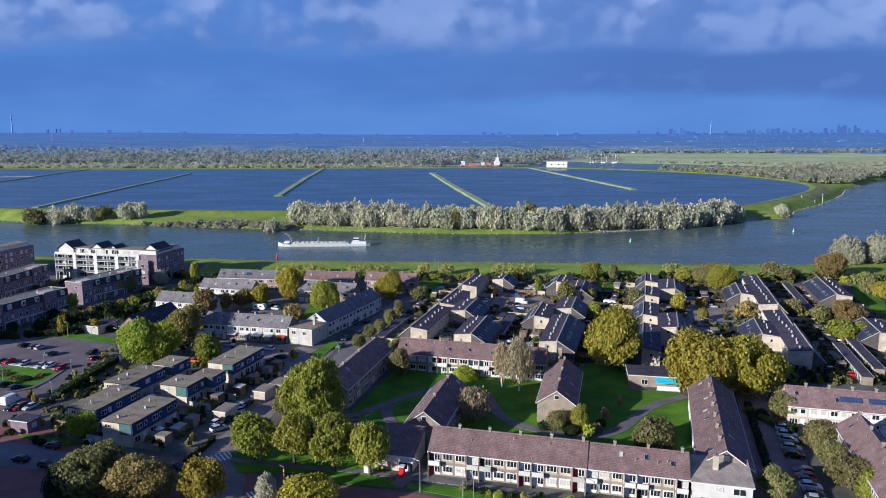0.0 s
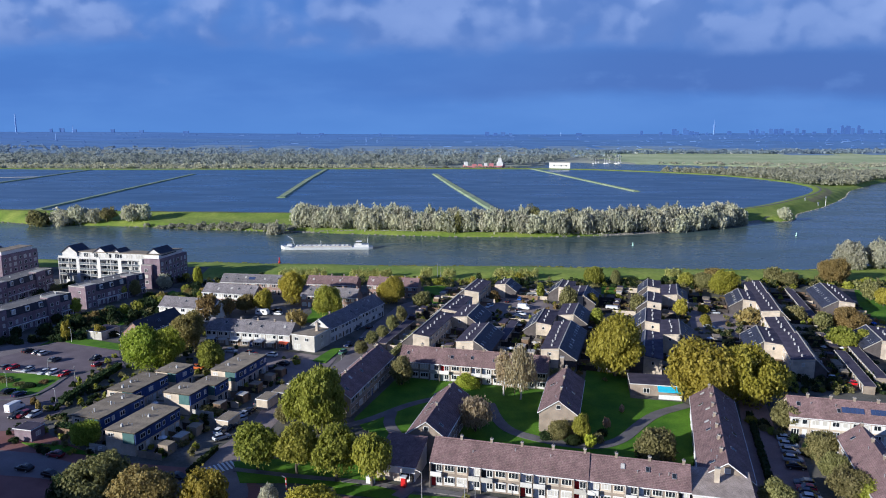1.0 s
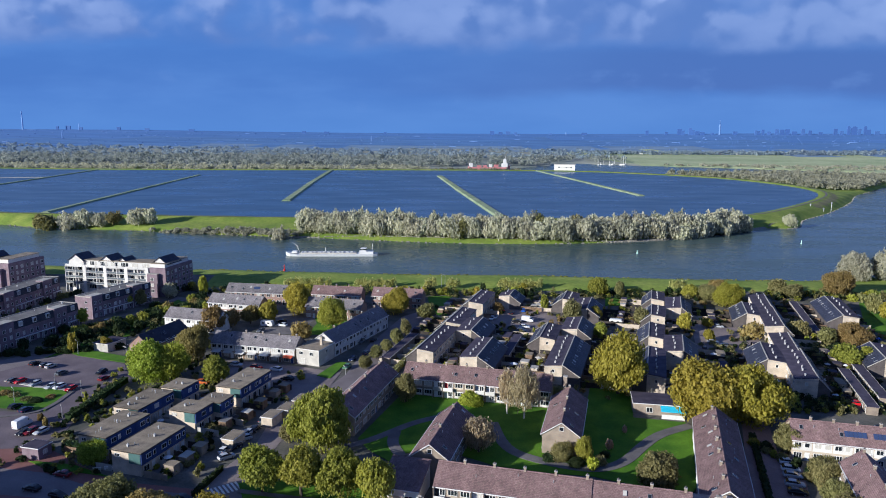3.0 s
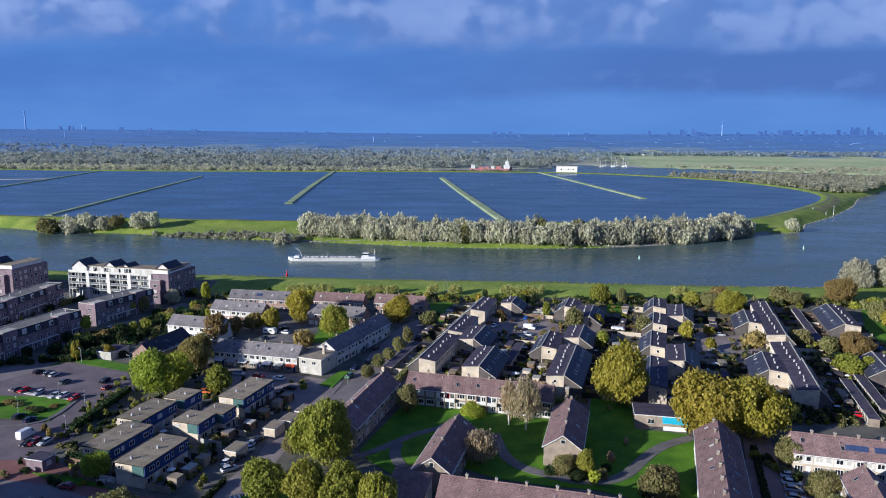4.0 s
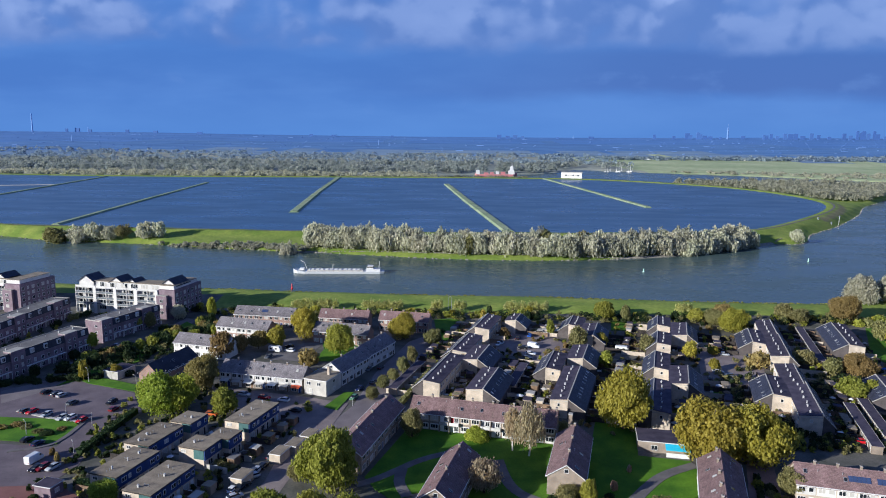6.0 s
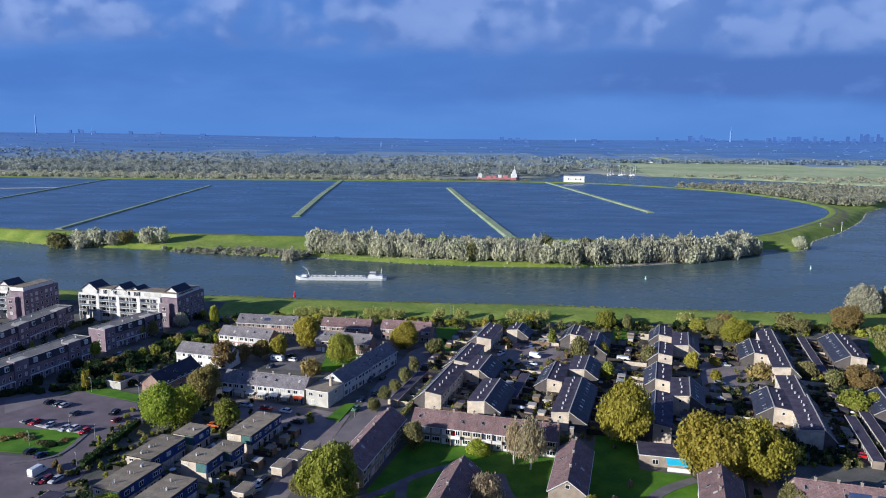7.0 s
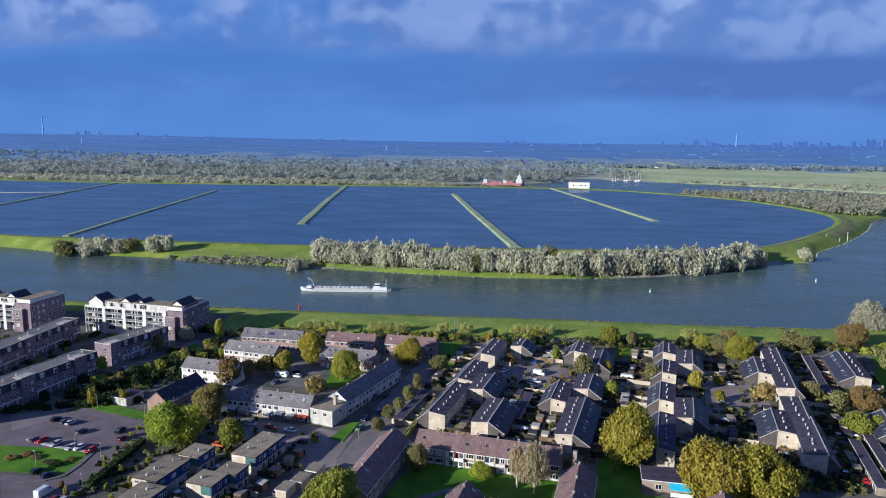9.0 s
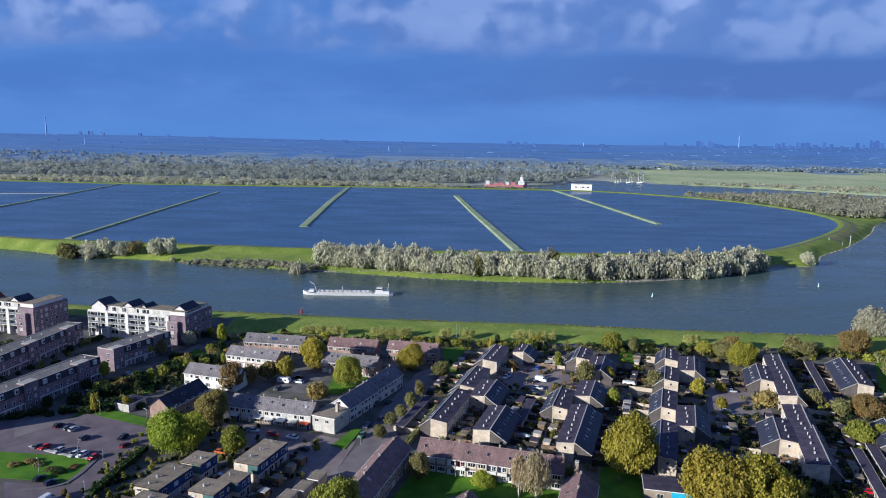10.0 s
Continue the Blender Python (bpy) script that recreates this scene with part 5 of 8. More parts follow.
plots(93.4, 318.3, 73.6, 16.0, 3, -5.6, -6.0, 144, 0.35, 1)
plots(83.8, 244.0, 73.6, 19.7, 3, -5, -10.0, 45)
plots(83.8, 244.0, 73.6, 19.7, 3, 6.5, 6.0, 145, 0.35, 1)
plots(102.4, 304.4, 73.6, 20.6, 3, -4.5, -10.0, 46)
plots(102.4, 304.4, 73.6, 20.6, 3, 6.5, 6.0, 146, 0.35, 1)
plots(126.9, 295.8, 73.6, 20.7, 3, 5, 10.0, 47)
plots(126.9, 295.8, 73.6, 20.7, 3, -6, -6.0, 147, 0.35, 1)
plots(142.7, 309.2, 73.6, 24.0, 4, -3.5, -10.0, 48)
plots(142.7, 309.2, 73.6, 24.0, 4, 6.5, 6.0, 148, 0.35, 1)
plots(135.2, 282.5, 73.6, 31.7, 5, -3.5, -10.0, 49)
plots(135.2, 282.5, 73.6, 31.7, 5, 6.5, 6.0, 149, 0.35, 1)
plots(109.0, 235.7, 73.6, 19.9, 3, 5, 10.0, 50)
plots(109.0, 235.7, 73.6, 19.9, 3, -6, -6.0, 150, 0.35, 1)
plots(124.4, 247.0, 73.6, 22.1, 4, -3.5, -10.0, 51)
plots(124.4, 247.0, 73.6, 22.1, 4, 6.5, 6.0, 151, 0.35, 1)
plots(118.1, 222.8, 73.6, 31.5, 5, -3.5, -10.0, 52)
plots(118.1, 222.8, 73.6, 31.5, 5, 6.5, 6.0, 152, 0.35, 1)
plots(167.8, 301.0, 73.6, 35.9, 6, 5.5, 10.0, 53)
plots(167.8, 301.0, 73.6, 35.9, 6, -6, -6.0, 153, 0.35, 1)
plots(149.1, 237.2, 73.6, 19.4, 3, 5, 10.0, 54)
plots(149.1, 237.2, 73.6, 19.4, 3, -6, -6.0, 154, 0.35, 1)
plots(-74.3, 163.7, 73.5, 16.4, 3, -4.5, -7.0, 260, 0.8, 3)
plots(-74.3, 163.7, 73.5, 16.4, 3, 4.1, 5.0, 360, 0.6, 1)
plots(-86.7, 171.7, 73.5, 15.7, 3, -4.5, -7.0, 261, 0.8, 3)
plots(-86.7, 171.7, 73.5, 15.7, 3, 4.1, 5.0, 361, 0.6, 1)
plots(-86.5, 188.9, 73.5, 14.5, 3, -4.5, -7.0, 262, 0.8, 3)
plots(-86.5, 188.9, 73.5, 14.5, 3, 4.1, 5.0, 362, 0.6, 1)
plots(-80.9, 200.9, 73.5, 8.0, 1, -3.9, -7.0, 263, 0.8, 3)
plots(-80.9, 200.9, 73.5, 8.0, 1, 3.5, 5.0, 363, 0.6, 1)
plots(-71.3, 183.8, 73.5, 7.8, 1, -4.4, -7.0, 264, 0.8, 3)
plots(-71.3, 183.8, 73.5, 7.8, 1, 4.0, 5.0, 364, 0.6, 1)
plots(-66.3, 190.0, 73.5, 6.3, 1, -3.7, -7.0, 265, 0.8, 3)
plots(-66.3, 190.0, 73.5, 6.3, 1, 3.3, 5.0, 365, 0.6, 1)
plots(-63.1, 206.4, 73.5, 17.1, 3, -4.5, -7.0, 266, 0.8, 3)
plots(-63.1, 206.4, 73.5, 17.1, 3, 4.1, 5.0, 366, 0.6, 1)
plots(-151.8, 309.2, 67.9, 33.0, 6, 4.7, 10.0, 470, 0.9, 2)
plots(-167.7, 254.1, 73.5, 61.0, 10, 4.7, 10.0, 471, 0.9, 2)

# ---- trees and shrubs ----
CROWNS = {}


def unit(v):
    return v / np.maximum(np.linalg.norm(v, axis=1, keepdims=True), 1e-6)


def leaf_cloud(b, rnd, centre, rx, rz, count, size, droop=0.0):
    """Many small leaf sprays over and inside an uneven clump."""
    g = np.random.default_rng(rnd.randrange(1 << 30))
    u, a = g.uniform(-0.9, 1, count), g.uniform(0, 2 * math.pi, count)
    q = np.sqrt(np.maximum(0, 1 - u * u))
    n = np.stack([q * np.cos(a), q * np.sin(a), u], 1)
    p = np.array(centre, float) + n * np.array([rx, rx, rz]) * (g.random(count) ** 0.42)[:, None]
    n = unit(n + g.uniform((-1, -1, -0.6), (1, 1, 1), (count, 3)) * 1.25)
    s = unit(np.cross(n, g.normal(size=(count, 3))))
    w = np.cross(n, s)
    if droop:
        w = unit(w * 0.5 + np.array([0, 0, -droop]))
    k = (size * g.uniform(0.6, 1.4, count))[:, None]
    pts = np.stack([p - s * k * 0.5 - w * k * 0.4, p + s * k * 0.5 - w * k * 0.3, p + s * k * 0.25 + w * k * 0.6, p - s * k * 0.3 + w * k * 0.5], 1).reshape(-1, 3)
    i = len(b.v)
    b.v += pts.tolist()
    b.f += (np.arange(count * 4).reshape(-1, 4) + i).tolist()
    b.m += [0] * count


def ripple(g, d, freq, terms=5):
    """Smooth random bumps over directions d, about -1 to 1."""
    out = np.zeros(len(d))
    for _ in range(terms):
        k = g.normal(size=3) * freq
        out += np.sin(d @ k + g.uniform(0, 6.28))
    return out / math.sqrt(terms)


def leaf_quads(b, g, p, n, size, loose, hang=0.0):
    """Leaf sprays at points p, facing roughly along n."""
    count = len(p)
    n = unit(n + g.normal(size=(count, 3)) * loose)
    s = unit(np.cross(n, g.normal(size=(count, 3))))
    w = np.cross(n, s)
    if hang:
        w = unit(w * 0.6 + np.array([0, 0, -hang]))
    k = (size * g.uniform(0.55, 1.45, count))[:, None]
    pts = np.stack([p - s * k * 0.5 - w * k * 0.4, p + s * k * 0.5 - w * k * 0.3, p + s * k * 0.25 + w * k * 0.6, p - s * k * 0.3 + w * k * 0.5], 1).reshape(-1, 3)
    i = len(b.v)
    b.v += pts.tolist()
    b.f += (np.arange(count * 4).reshape(-1, 4) + i).tolist()
    b.m += [0] * count


def crown_mesh(form, var, kind, grade):
    """A crown one metre in radius and of unit height, shared by the trees of its kind. grade: how fine its leaves are."""
    key = (form, var, kind, grade)
    if key in CROWNS:
        return CROWNS[key]
    b, g = Build(), np.random.default_rng(hash_of(form) * 31 + var * 7 + len(grade))
    count, size = {"big": (21000, 0.050), "fine": (11000, 0.066), "mid": (3600, 0.105), "bush": (900, 0.17), "small": (560, 0.23), "far": (1500, 0.115)}[grade]
    hang = {"birch": 0.6, "weep": 1.2}.get(form, 0)
    z = g.uniform(-1, 1, count)
    a = g.uniform(0, 2 * math.pi, count)
    q = np.sqrt(1 - z * z)
    d = np.stack([q * np.cos(a), q * np.sin(a), z], 1)
    # an uneven outline: broad boughs, clumps and twigs; the sprays of a willow thicket stand upright
    e = d * np.array([1.0, 1.0, 0.45 if form == "plume" else 1.0])
    big, mid, tiny = ripple(g, e, 1.9), ripple(g, e, 4.6, 7), ripple(g, d, 12.0, 9)
    shape = 0.79 + 0.11 * big + 0.085 * mid + 0.03 * tiny
    if form == "plume":
        shape = 0.82 + 0.13 * big + 0.12 * mid + 0.05 * tiny
    # fuller below the middle than a ball
    shape *= np.where(z < 0, (1 - z ** 2 * 0.99) ** -0.22, 1.0).clip(1.0, 1.45)
    if form == "tall":
        shape *= 1 - 0.12 * np.clip(z, -1, 1)
    inner = g.random(count) ** 0.36
    # a ragged fringe of loose sprays
    inner = np.where(g.random(count) < 0.16, g.uniform(1.0, 1.22, count), inner)
    p = d * (shape * (0.30 + 0.70 * inner))[:, None]
    # gaps between the boughs
    gap = (mid + 0.5 * tiny < -1.25) & (inner > 0.5)
    thin = g.random(count) < (0.55 if hang else 0.0)
    keep = ~gap & ~thin & (g.random(count) < np.where(z < -0.75, 0.4, 1.0))
    p, d = p[keep], d[keep]
    zz = p[:, 2]
    if form == "shrub":
        p[:, 2] = np.maximum(zz, -0.55) * 0.62 + 0.38
    else:
        p[:, 2] = np.where(zz < 0, zz * 0.42, zz * 0.60) + 0.42
    n = d + np.array([0, 0, 0.25])
    leaf_quads(b, g, p, n, size, 0.85, hang)
    CROWNS[key] = b.mesh("crown", LEAF[kind])
    return CROWNS[key]


def hash_of(text):
    return sum((i + 1) * ord(c) for i, c in enumerate(text))


def trunk_mesh(form, var):
    key = ("trunk", form, var)
    if key in CROWNS:
        return CROWNS[key]
    b, rnd = Build(), random.Random(var + 5)
    w = {"birch": 0.018, "shrub": 0.02, "plume": 0.02}.get(form, 0.032)
    bends = [Vector((0, 0, -0.02))]
    for i in range(4):
        bends.append(bends[-1] + Vector((rnd.uniform(-0.02, 0.02), rnd.uniform(-0.02, 0.02), 0.18)))
    for i in range(4):
        b.tube(bends[i], bends[i + 1], w * (1 - 0.2 * i), w * (0.8 - 0.2 * i), 8)
    for i in range(9):
        s = bends[1 + i % 3] + Vector((0, 0, rnd.uniform(0, 0.12)))
        a = i * 2.4
        e = s + Vector((math.cos(a) * rnd.uniform(0.12, 0.26), math.sin(a) * rnd.uniform(0.12, 0.26), rnd.uniform(0.16, 0.34)))
        b.tube(s, e, w * 0.42, w * 0.12, 5)
    CROWNS[key] = b.mesh("trunk", BARK_PALE if form == "birch" else BARK)
    return CROWNS[key]


TREE_WORDS = {
    "green": "broad tree with dull green leaves", "lime": "bright yellow-green leafy tree", "gold": "broad tree with golden autumn leaves", "olive": "small olive-green tree turning brown",
    "brown": "tree with rusty brown autumn leaves", "tan": "tan-leaved tree", "pale": "pale grey-green willow tree", "dark": "dark evergreen tree", "rust": "small tree with orange-pink leaves", "far": "pale tree", "mist": "misty tree"}
FORM_WORDS = {"birch": "slender white-barked birch with pale leaves", "weep": "weeping tree with pale brown leaves"}
SHRUB_WORDS = {"green": "dull green leafy", "lime": "bright yellow-green", "gold": "golden leafy", "olive": "olive-green leafy", "brown": "rusty brown", "pale": "pale grey-green", "dark": "dark evergreen", "rust": "orange"}
COUNT = [0]


def ground_z(x, y):
    """The height of the ground sheet at a point."""
    i, j = int(np.clip(np.searchsorted(gx, x) - 1, 0, nx - 2)), int(np.clip(np.searchsorted(gy, y) - 1, 0, ny - 2))
    u, v = (x - gx[i]) / (gx[i + 1] - gx[i]), (y - gy[j]) / (gy[j + 1] - gy[j])
    return float((GZ[j, i] * (1 - u) + GZ[j, i + 1] * u) * (1 - v) + (GZ[j + 1, i] * (1 - u) + GZ[j + 1, i + 1] * u) * v)


def tree(x, y, h, r, kind, form="round", where=""):
    COUNT[0] += 1
    var = COUNT[0] % 3
    rnd = random.Random(COUNT[0])
    label = FORM_WORDS.get(form, SHRUB_WORDS[kind] + " shrub" if form == "shrub" else TREE_WORDS[kind])
    label += where or (" on the grass" if y < 160 else " among the houses" if y < 345 else " on the river bank")
    grade = "far" if y > 420 else "big" if r > 6.0 else "mid" if r > 2.0 else "small"
    if form == "shrub":
        grade = "bush" if r > 1.5 and y < 330 else "small"
    if y < 235 and r > 2.2 and grade in ("mid", "bush"):
        grade = "fine"
    z, turn = ground_z(x, y), rnd.uniform(0, 360)
    wide = r * rnd.uniform(0.9, 1.1)
    if form == "shrub":
        ob = tagged(new("shrub", crown_mesh(form, var, kind, grade)), label, "shrub")
        ob.matrix_world = pose(x, y, z - 0.05 * h, 0, 0, turn) @ Matrix.Diagonal((r, wide, h, 1))
        return ob
    top = thing("tree", x, y, z, turn, label, "tree")
    low = 0.24 if form == "birch" else 0.30 if form == "street" else 0.15
    if form == "plume":
        low = 0.0
    part("trunk", trunk_mesh(form, var), None, top, "", Matrix.Diagonal((h, h, h, 1)))
    part("crown", crown_mesh(form, var, kind, grade), None, top, "", Matrix.Translation((0, 0, low * h)) @ Matrix.Diagonal((r, wide, h * (1 - low), 1)))
    return top



# ---- ground pieces ----
def smooth_line(pts, times=2):
    pts = [Vector((*p, 0)) for p in pts]
    for _ in range(times):
        mids = [q for a, b in zip(pts, pts[1:]) for q in (a * 0.75 + b * 0.25, a * 0.25 + b * 0.75)]
        pts = [pts[0]] + mids[1:-1] + [pts[-1]]
    return pts


def path_strip(pts, width, z, mat, label, name="footpath"):
    line = smooth_line(pts)
    b = Build()
    sides = []
    for i, p in enumerate(line):
        d = (line[min(i + 1, len(line) - 1)] - line[max(i - 1, 0)]).normalized()
        n = Vector((-d.y, d.x, 0)) * width / 2
        sides.append((p - n, p + n))
    for (a, c), (d, e) in zip(sides, sides[1:]):
        b.poly([(*a.xy, z), (*d.xy, z), (*e.xy, z), (*c.xy, z)])
    for (a, c), (d, e) in zip(sides, sides[1:]):
        b.poly([(*a.xy, 0), (*d.xy, 0), (*d.xy, z), (*a.xy, z)])
        b.poly([(*e.xy, 0), (*c.xy, 0), (*c.xy, z), (*e.xy, z)])
    me = b.mesh(name, mat)
    bm = bmesh.new()
    bm.from_mesh(me)
    bmesh.ops.remove_doubles(bm, verts=bm.verts[:], dist=0.001)
    bm.to_mesh(me)
    bm.free()
    return tagged(new(name, me), label, "path", "", "structure")


def zebra(x, y, turn, length, n, depth, label):
    top = thing("zebra_crossing", x, y, 0.10, turn, label, "crossing", "", "structure")
    w = length / (2 * n - 1)
    b = Build()
    b.box(0, w, -depth / 2, depth / 2, 0, 0.012)
    me = b.mesh("stripe", PAINT)
    for i in range(n):
        part("stripe", me, None, top, "", pose(i * 2 * w, 0, 0))


# ---- vehicles ----
CAR_PAINT = {k: plain("car_paint_" + k, c, 0.25, 0.0, 0.6) for k, c in {
    "black": (0.012, 0.012, 0.015), "slate": (0.09, 0.10, 0.115), "silver": (0.45, 0.47, 0.50), "white": (0.72, 0.73, 0.74), "red": (0.50, 0.012, 0.018), "maroon": (0.16, 0.012, 0.018),
    "navy": (0.015, 0.025, 0.08), "blue": (0.02, 0.10, 0.45), "green": (0.10, 0.22, 0.12), "orange": (0.55, 0.13, 0.03)}.items()}
CAR_WORDS = {"black": "black", "slate": "dark grey", "silver": "silver", "white": "white", "red": "bright red", "maroon": "dark red", "navy": "dark blue", "blue": "bright blue", "green": "pale green", "orange": "orange"}
RUBBER = plain("tyre_rubber", (0.02, 0.02, 0.02), 0.8)
CAR_GLASS = plain("car_glass", (0.012, 0.015, 0.02), 0.08, 0.0, 0.8)
LAMP_RED = plain("rear_lamp", (0.35, 0.01, 0.01), 0.3)
LAMP_CLEAR = plain("head_lamp", (0.6, 0.6, 0.62), 0.15)


def loft(b, stations, mat=0):
    """A closed hull through cross-sections (x, [(y, z), ...])."""
    i, k = len(b.v), len(stations[0][1])
    for x, ring in stations:
        b.v += [(x, y, z) for y, z in ring]
    for s in range(len(stations) - 1):
        for j in range(k):
            b.f.append((i + s * k + j, i + s * k + (j + 1) % k, i + (s + 1) * k + (j + 1) % k, i + (s + 1) * k + j))
            b.m.append(mat)
    e = i + (len(stations) - 1) * k
    b.f += [tuple(range(i + k - 1, i - 1, -1)), tuple(range(e, e + k))]
    b.m += [mat, mat]


def car_meshes(colour, van):
    key = ("car", colour, van)
    if key in SHARED:
        return SHARED[key]

    def ring(w, lo, hi, r=0.12):
        return [(-w, lo + r), (-w + r, lo), (w - r, lo), (w, lo + r), (w, hi - r), (w - r, hi), (-w + r, hi), (-w, hi - r)]
    body, glass, roof = Build(), Build(), Build()
    if van:
        loft(body, [(-2.6, ring(0.9, 0.35, 2.3)), (-2.5, ring(0.97, 0.25, 2.45)), (1.2, ring(0.97, 0.25, 2.45)), (1.9, ring(0.95, 0.25, 1.5)), (2.55, ring(0.92, 0.28, 1.1)), (2.65, ring(0.8, 0.35, 0.95))])
        loft(glass, [(1.0, ring(0.985, 1.45, 2.25)), (1.55, ring(0.97, 1.4, 1.98)), (2.02, ring(0.88, 1.3, 1.5, 0.05))])
        wheels = (-1.75, 1.75)
        loft(roof, [(-2.4, ring(0.8, 2.42, 2.5, 0.03)), (1.0, ring(0.8, 2.42, 2.5, 0.03))])
    else:
        loft(body, [(-2.12, ring(0.72, 0.38, 0.85)), (-2.0, ring(0.84, 0.28, 0.98)), (-1.0, ring(0.88, 0.22, 0.98)), (0.9, ring(0.88, 0.22, 0.95)), (1.85, ring(0.84, 0.26, 0.80)), (2.08, ring(0.70, 0.34, 0.66))])
        loft(glass, [(-1.95, ring(0.74, 0.9, 1.02, 0.04)), (-1.45, ring(0.72, 0.9, 1.40)), (0.15, ring(0.70, 0.9, 1.42)), (1.05, ring(0.74, 0.88, 0.98, 0.04))])
        loft(roof, [(-1.42, ring(0.66, 1.38, 1.45, 0.03)), (-0.6, ring(0.68, 1.40, 1.49, 0.03)), (0.12, ring(0.66, 1.38, 1.46, 0.03))])
        wheels = (-1.3, 1.32)
    wheel = Build()
    wheel.tube((0, -0.11, 0), (0, 0.11, 0), 0.32, 0.32, 12)
    wheel.tube((0, -0.13, 0), (0, 0.13, 0), 0.2, 0.2, 10, 1)
    lamp = Build()
    lamp.box(-0.05, 0.05, -0.18, 0.18, -0.08, 0.08)
    paint = CAR_PAINT[colour]
    SHARED[key] = (body.mesh("body", paint), glass.mesh("glazing", CAR_GLASS), roof.mesh("roof", paint), wheels,
                   SHARED.setdefault("wheel", wheel.mesh("wheel", [RUBBER, METAL])),
                   SHARED.setdefault("rear_lamp", lamp.mesh("rear_lamp", LAMP_RED)), SHARED.setdefault("head_lamp", lamp.mesh("head_lamp", LAMP_CLEAR)))
    return SHARED[key]


CARS = [0]


def car(x, y, turn, colour):
    CARS[0] += 1
    rnd = random.Random(CARS[0])
    van = colour == "van"
    body, glass, roof, wheels, wheel, tail, head = car_meshes("white" if van else colour, van)
    label = "parked white van with dark windscreen" if van else "parked %s hatchback car with dark windows" % CAR_WORDS[colour]
    top = thing("van" if van else "car", x, y, 0.09, turn + rnd.uniform(-3, 3) + rnd.choice([0, 180]), label, "van" if van else "car", "parked vehicles")
    k = Matrix.Scale(rnd.uniform(0.95, 1.06), 4)
    part("body", body, None, top, "", k)
    part("glazing", glass, None, top, "dark glass", k)
    part("roof", roof, None, top, "", k)
    for wx in wheels:
        for sy in (-0.8, 0.8):
            part("wheel", wheel, None, top, "black tyre with a metal rim", pose(wx, sy, 0.32))
    for sy in (-0.6, 0.6):
        part("rear_lamp", tail, None, top, "red lamp", pose(-2.6 if van else -2.08, sy, 0.75))
        part("head_lamp", head, None, top, "clear lamp", pose(2.58 if van else 2.02, sy, 0.6))
    claim(x, y, turn, -2.3, 2.3, -1, 1)


def street_lamp(x, y, h):
    top = thing("street_lamp", x, y, ground_z(x, y), 90 + (x * 13) % 60, "slender grey street lamp with a short arm", "street lamp", "street lamps")
    b = Build()
    b.tube((0, 0, 0), (0, 0, h * 0.35), 0.12, 0.10, 8)
    b.tube((0, 0, h * 0.35), (0, 0, h), 0.09, 0.06, 8)
    part("pole", b, METAL, top)
    b = Build()
    b.tube((0, 0, h - 0.05), (1.2, 0, h + 0.15), 0.05, 0.04, 6)
    part("arm", b, METAL, top)
    b = Build()
    b.box(0.9, 1.7, -0.14, 0.14, h + 0.1, h + 0.24, 0, 0.03)
    part("lamp_head", b, CONCRETE, top, "grey lamp head")


# ---- special buildings ----
def box_house(name, x, y, turn, L, W, h, walls, roofing, label, windows=(), chim=None, over=0.25):
    top = thing(name, x, y, 0, turn, label, "building")
    claim(x, y, turn, -L / 2, L / 2, -W / 2, W / 2)
    b = Build()
    b.box(-L / 2, L / 2, -W / 2, W / 2, 0, h)
    part("wall", b, walls, top)
    b = Build()
    b.box(-L / 2 - over, L / 2 + over, -W / 2 - over, W / 2 + over, h, h + 0.18, 0)
    b.box(-L / 2 - over + 0.15, L / 2 + over - 0.15, -W / 2 - over + 0.15, W / 2 + over - 0.15, h + 0.18, h + 0.24, 1)
    part("roof", b, [FRAME, roofing], top)
    for wx, wz, ww, wh in windows:
        window(top, wx, -W / 2 - 0.01, wz, ww, wh, 0, 2)
    for wz in ([1.5, 4.3] if h > 4.5 else [1.5]):
        window(top, L / 2 + 0.01, 0, wz, 1.4, 1.2, 90, 2)
    if chim:
        chimney(top, *chim)
    return top


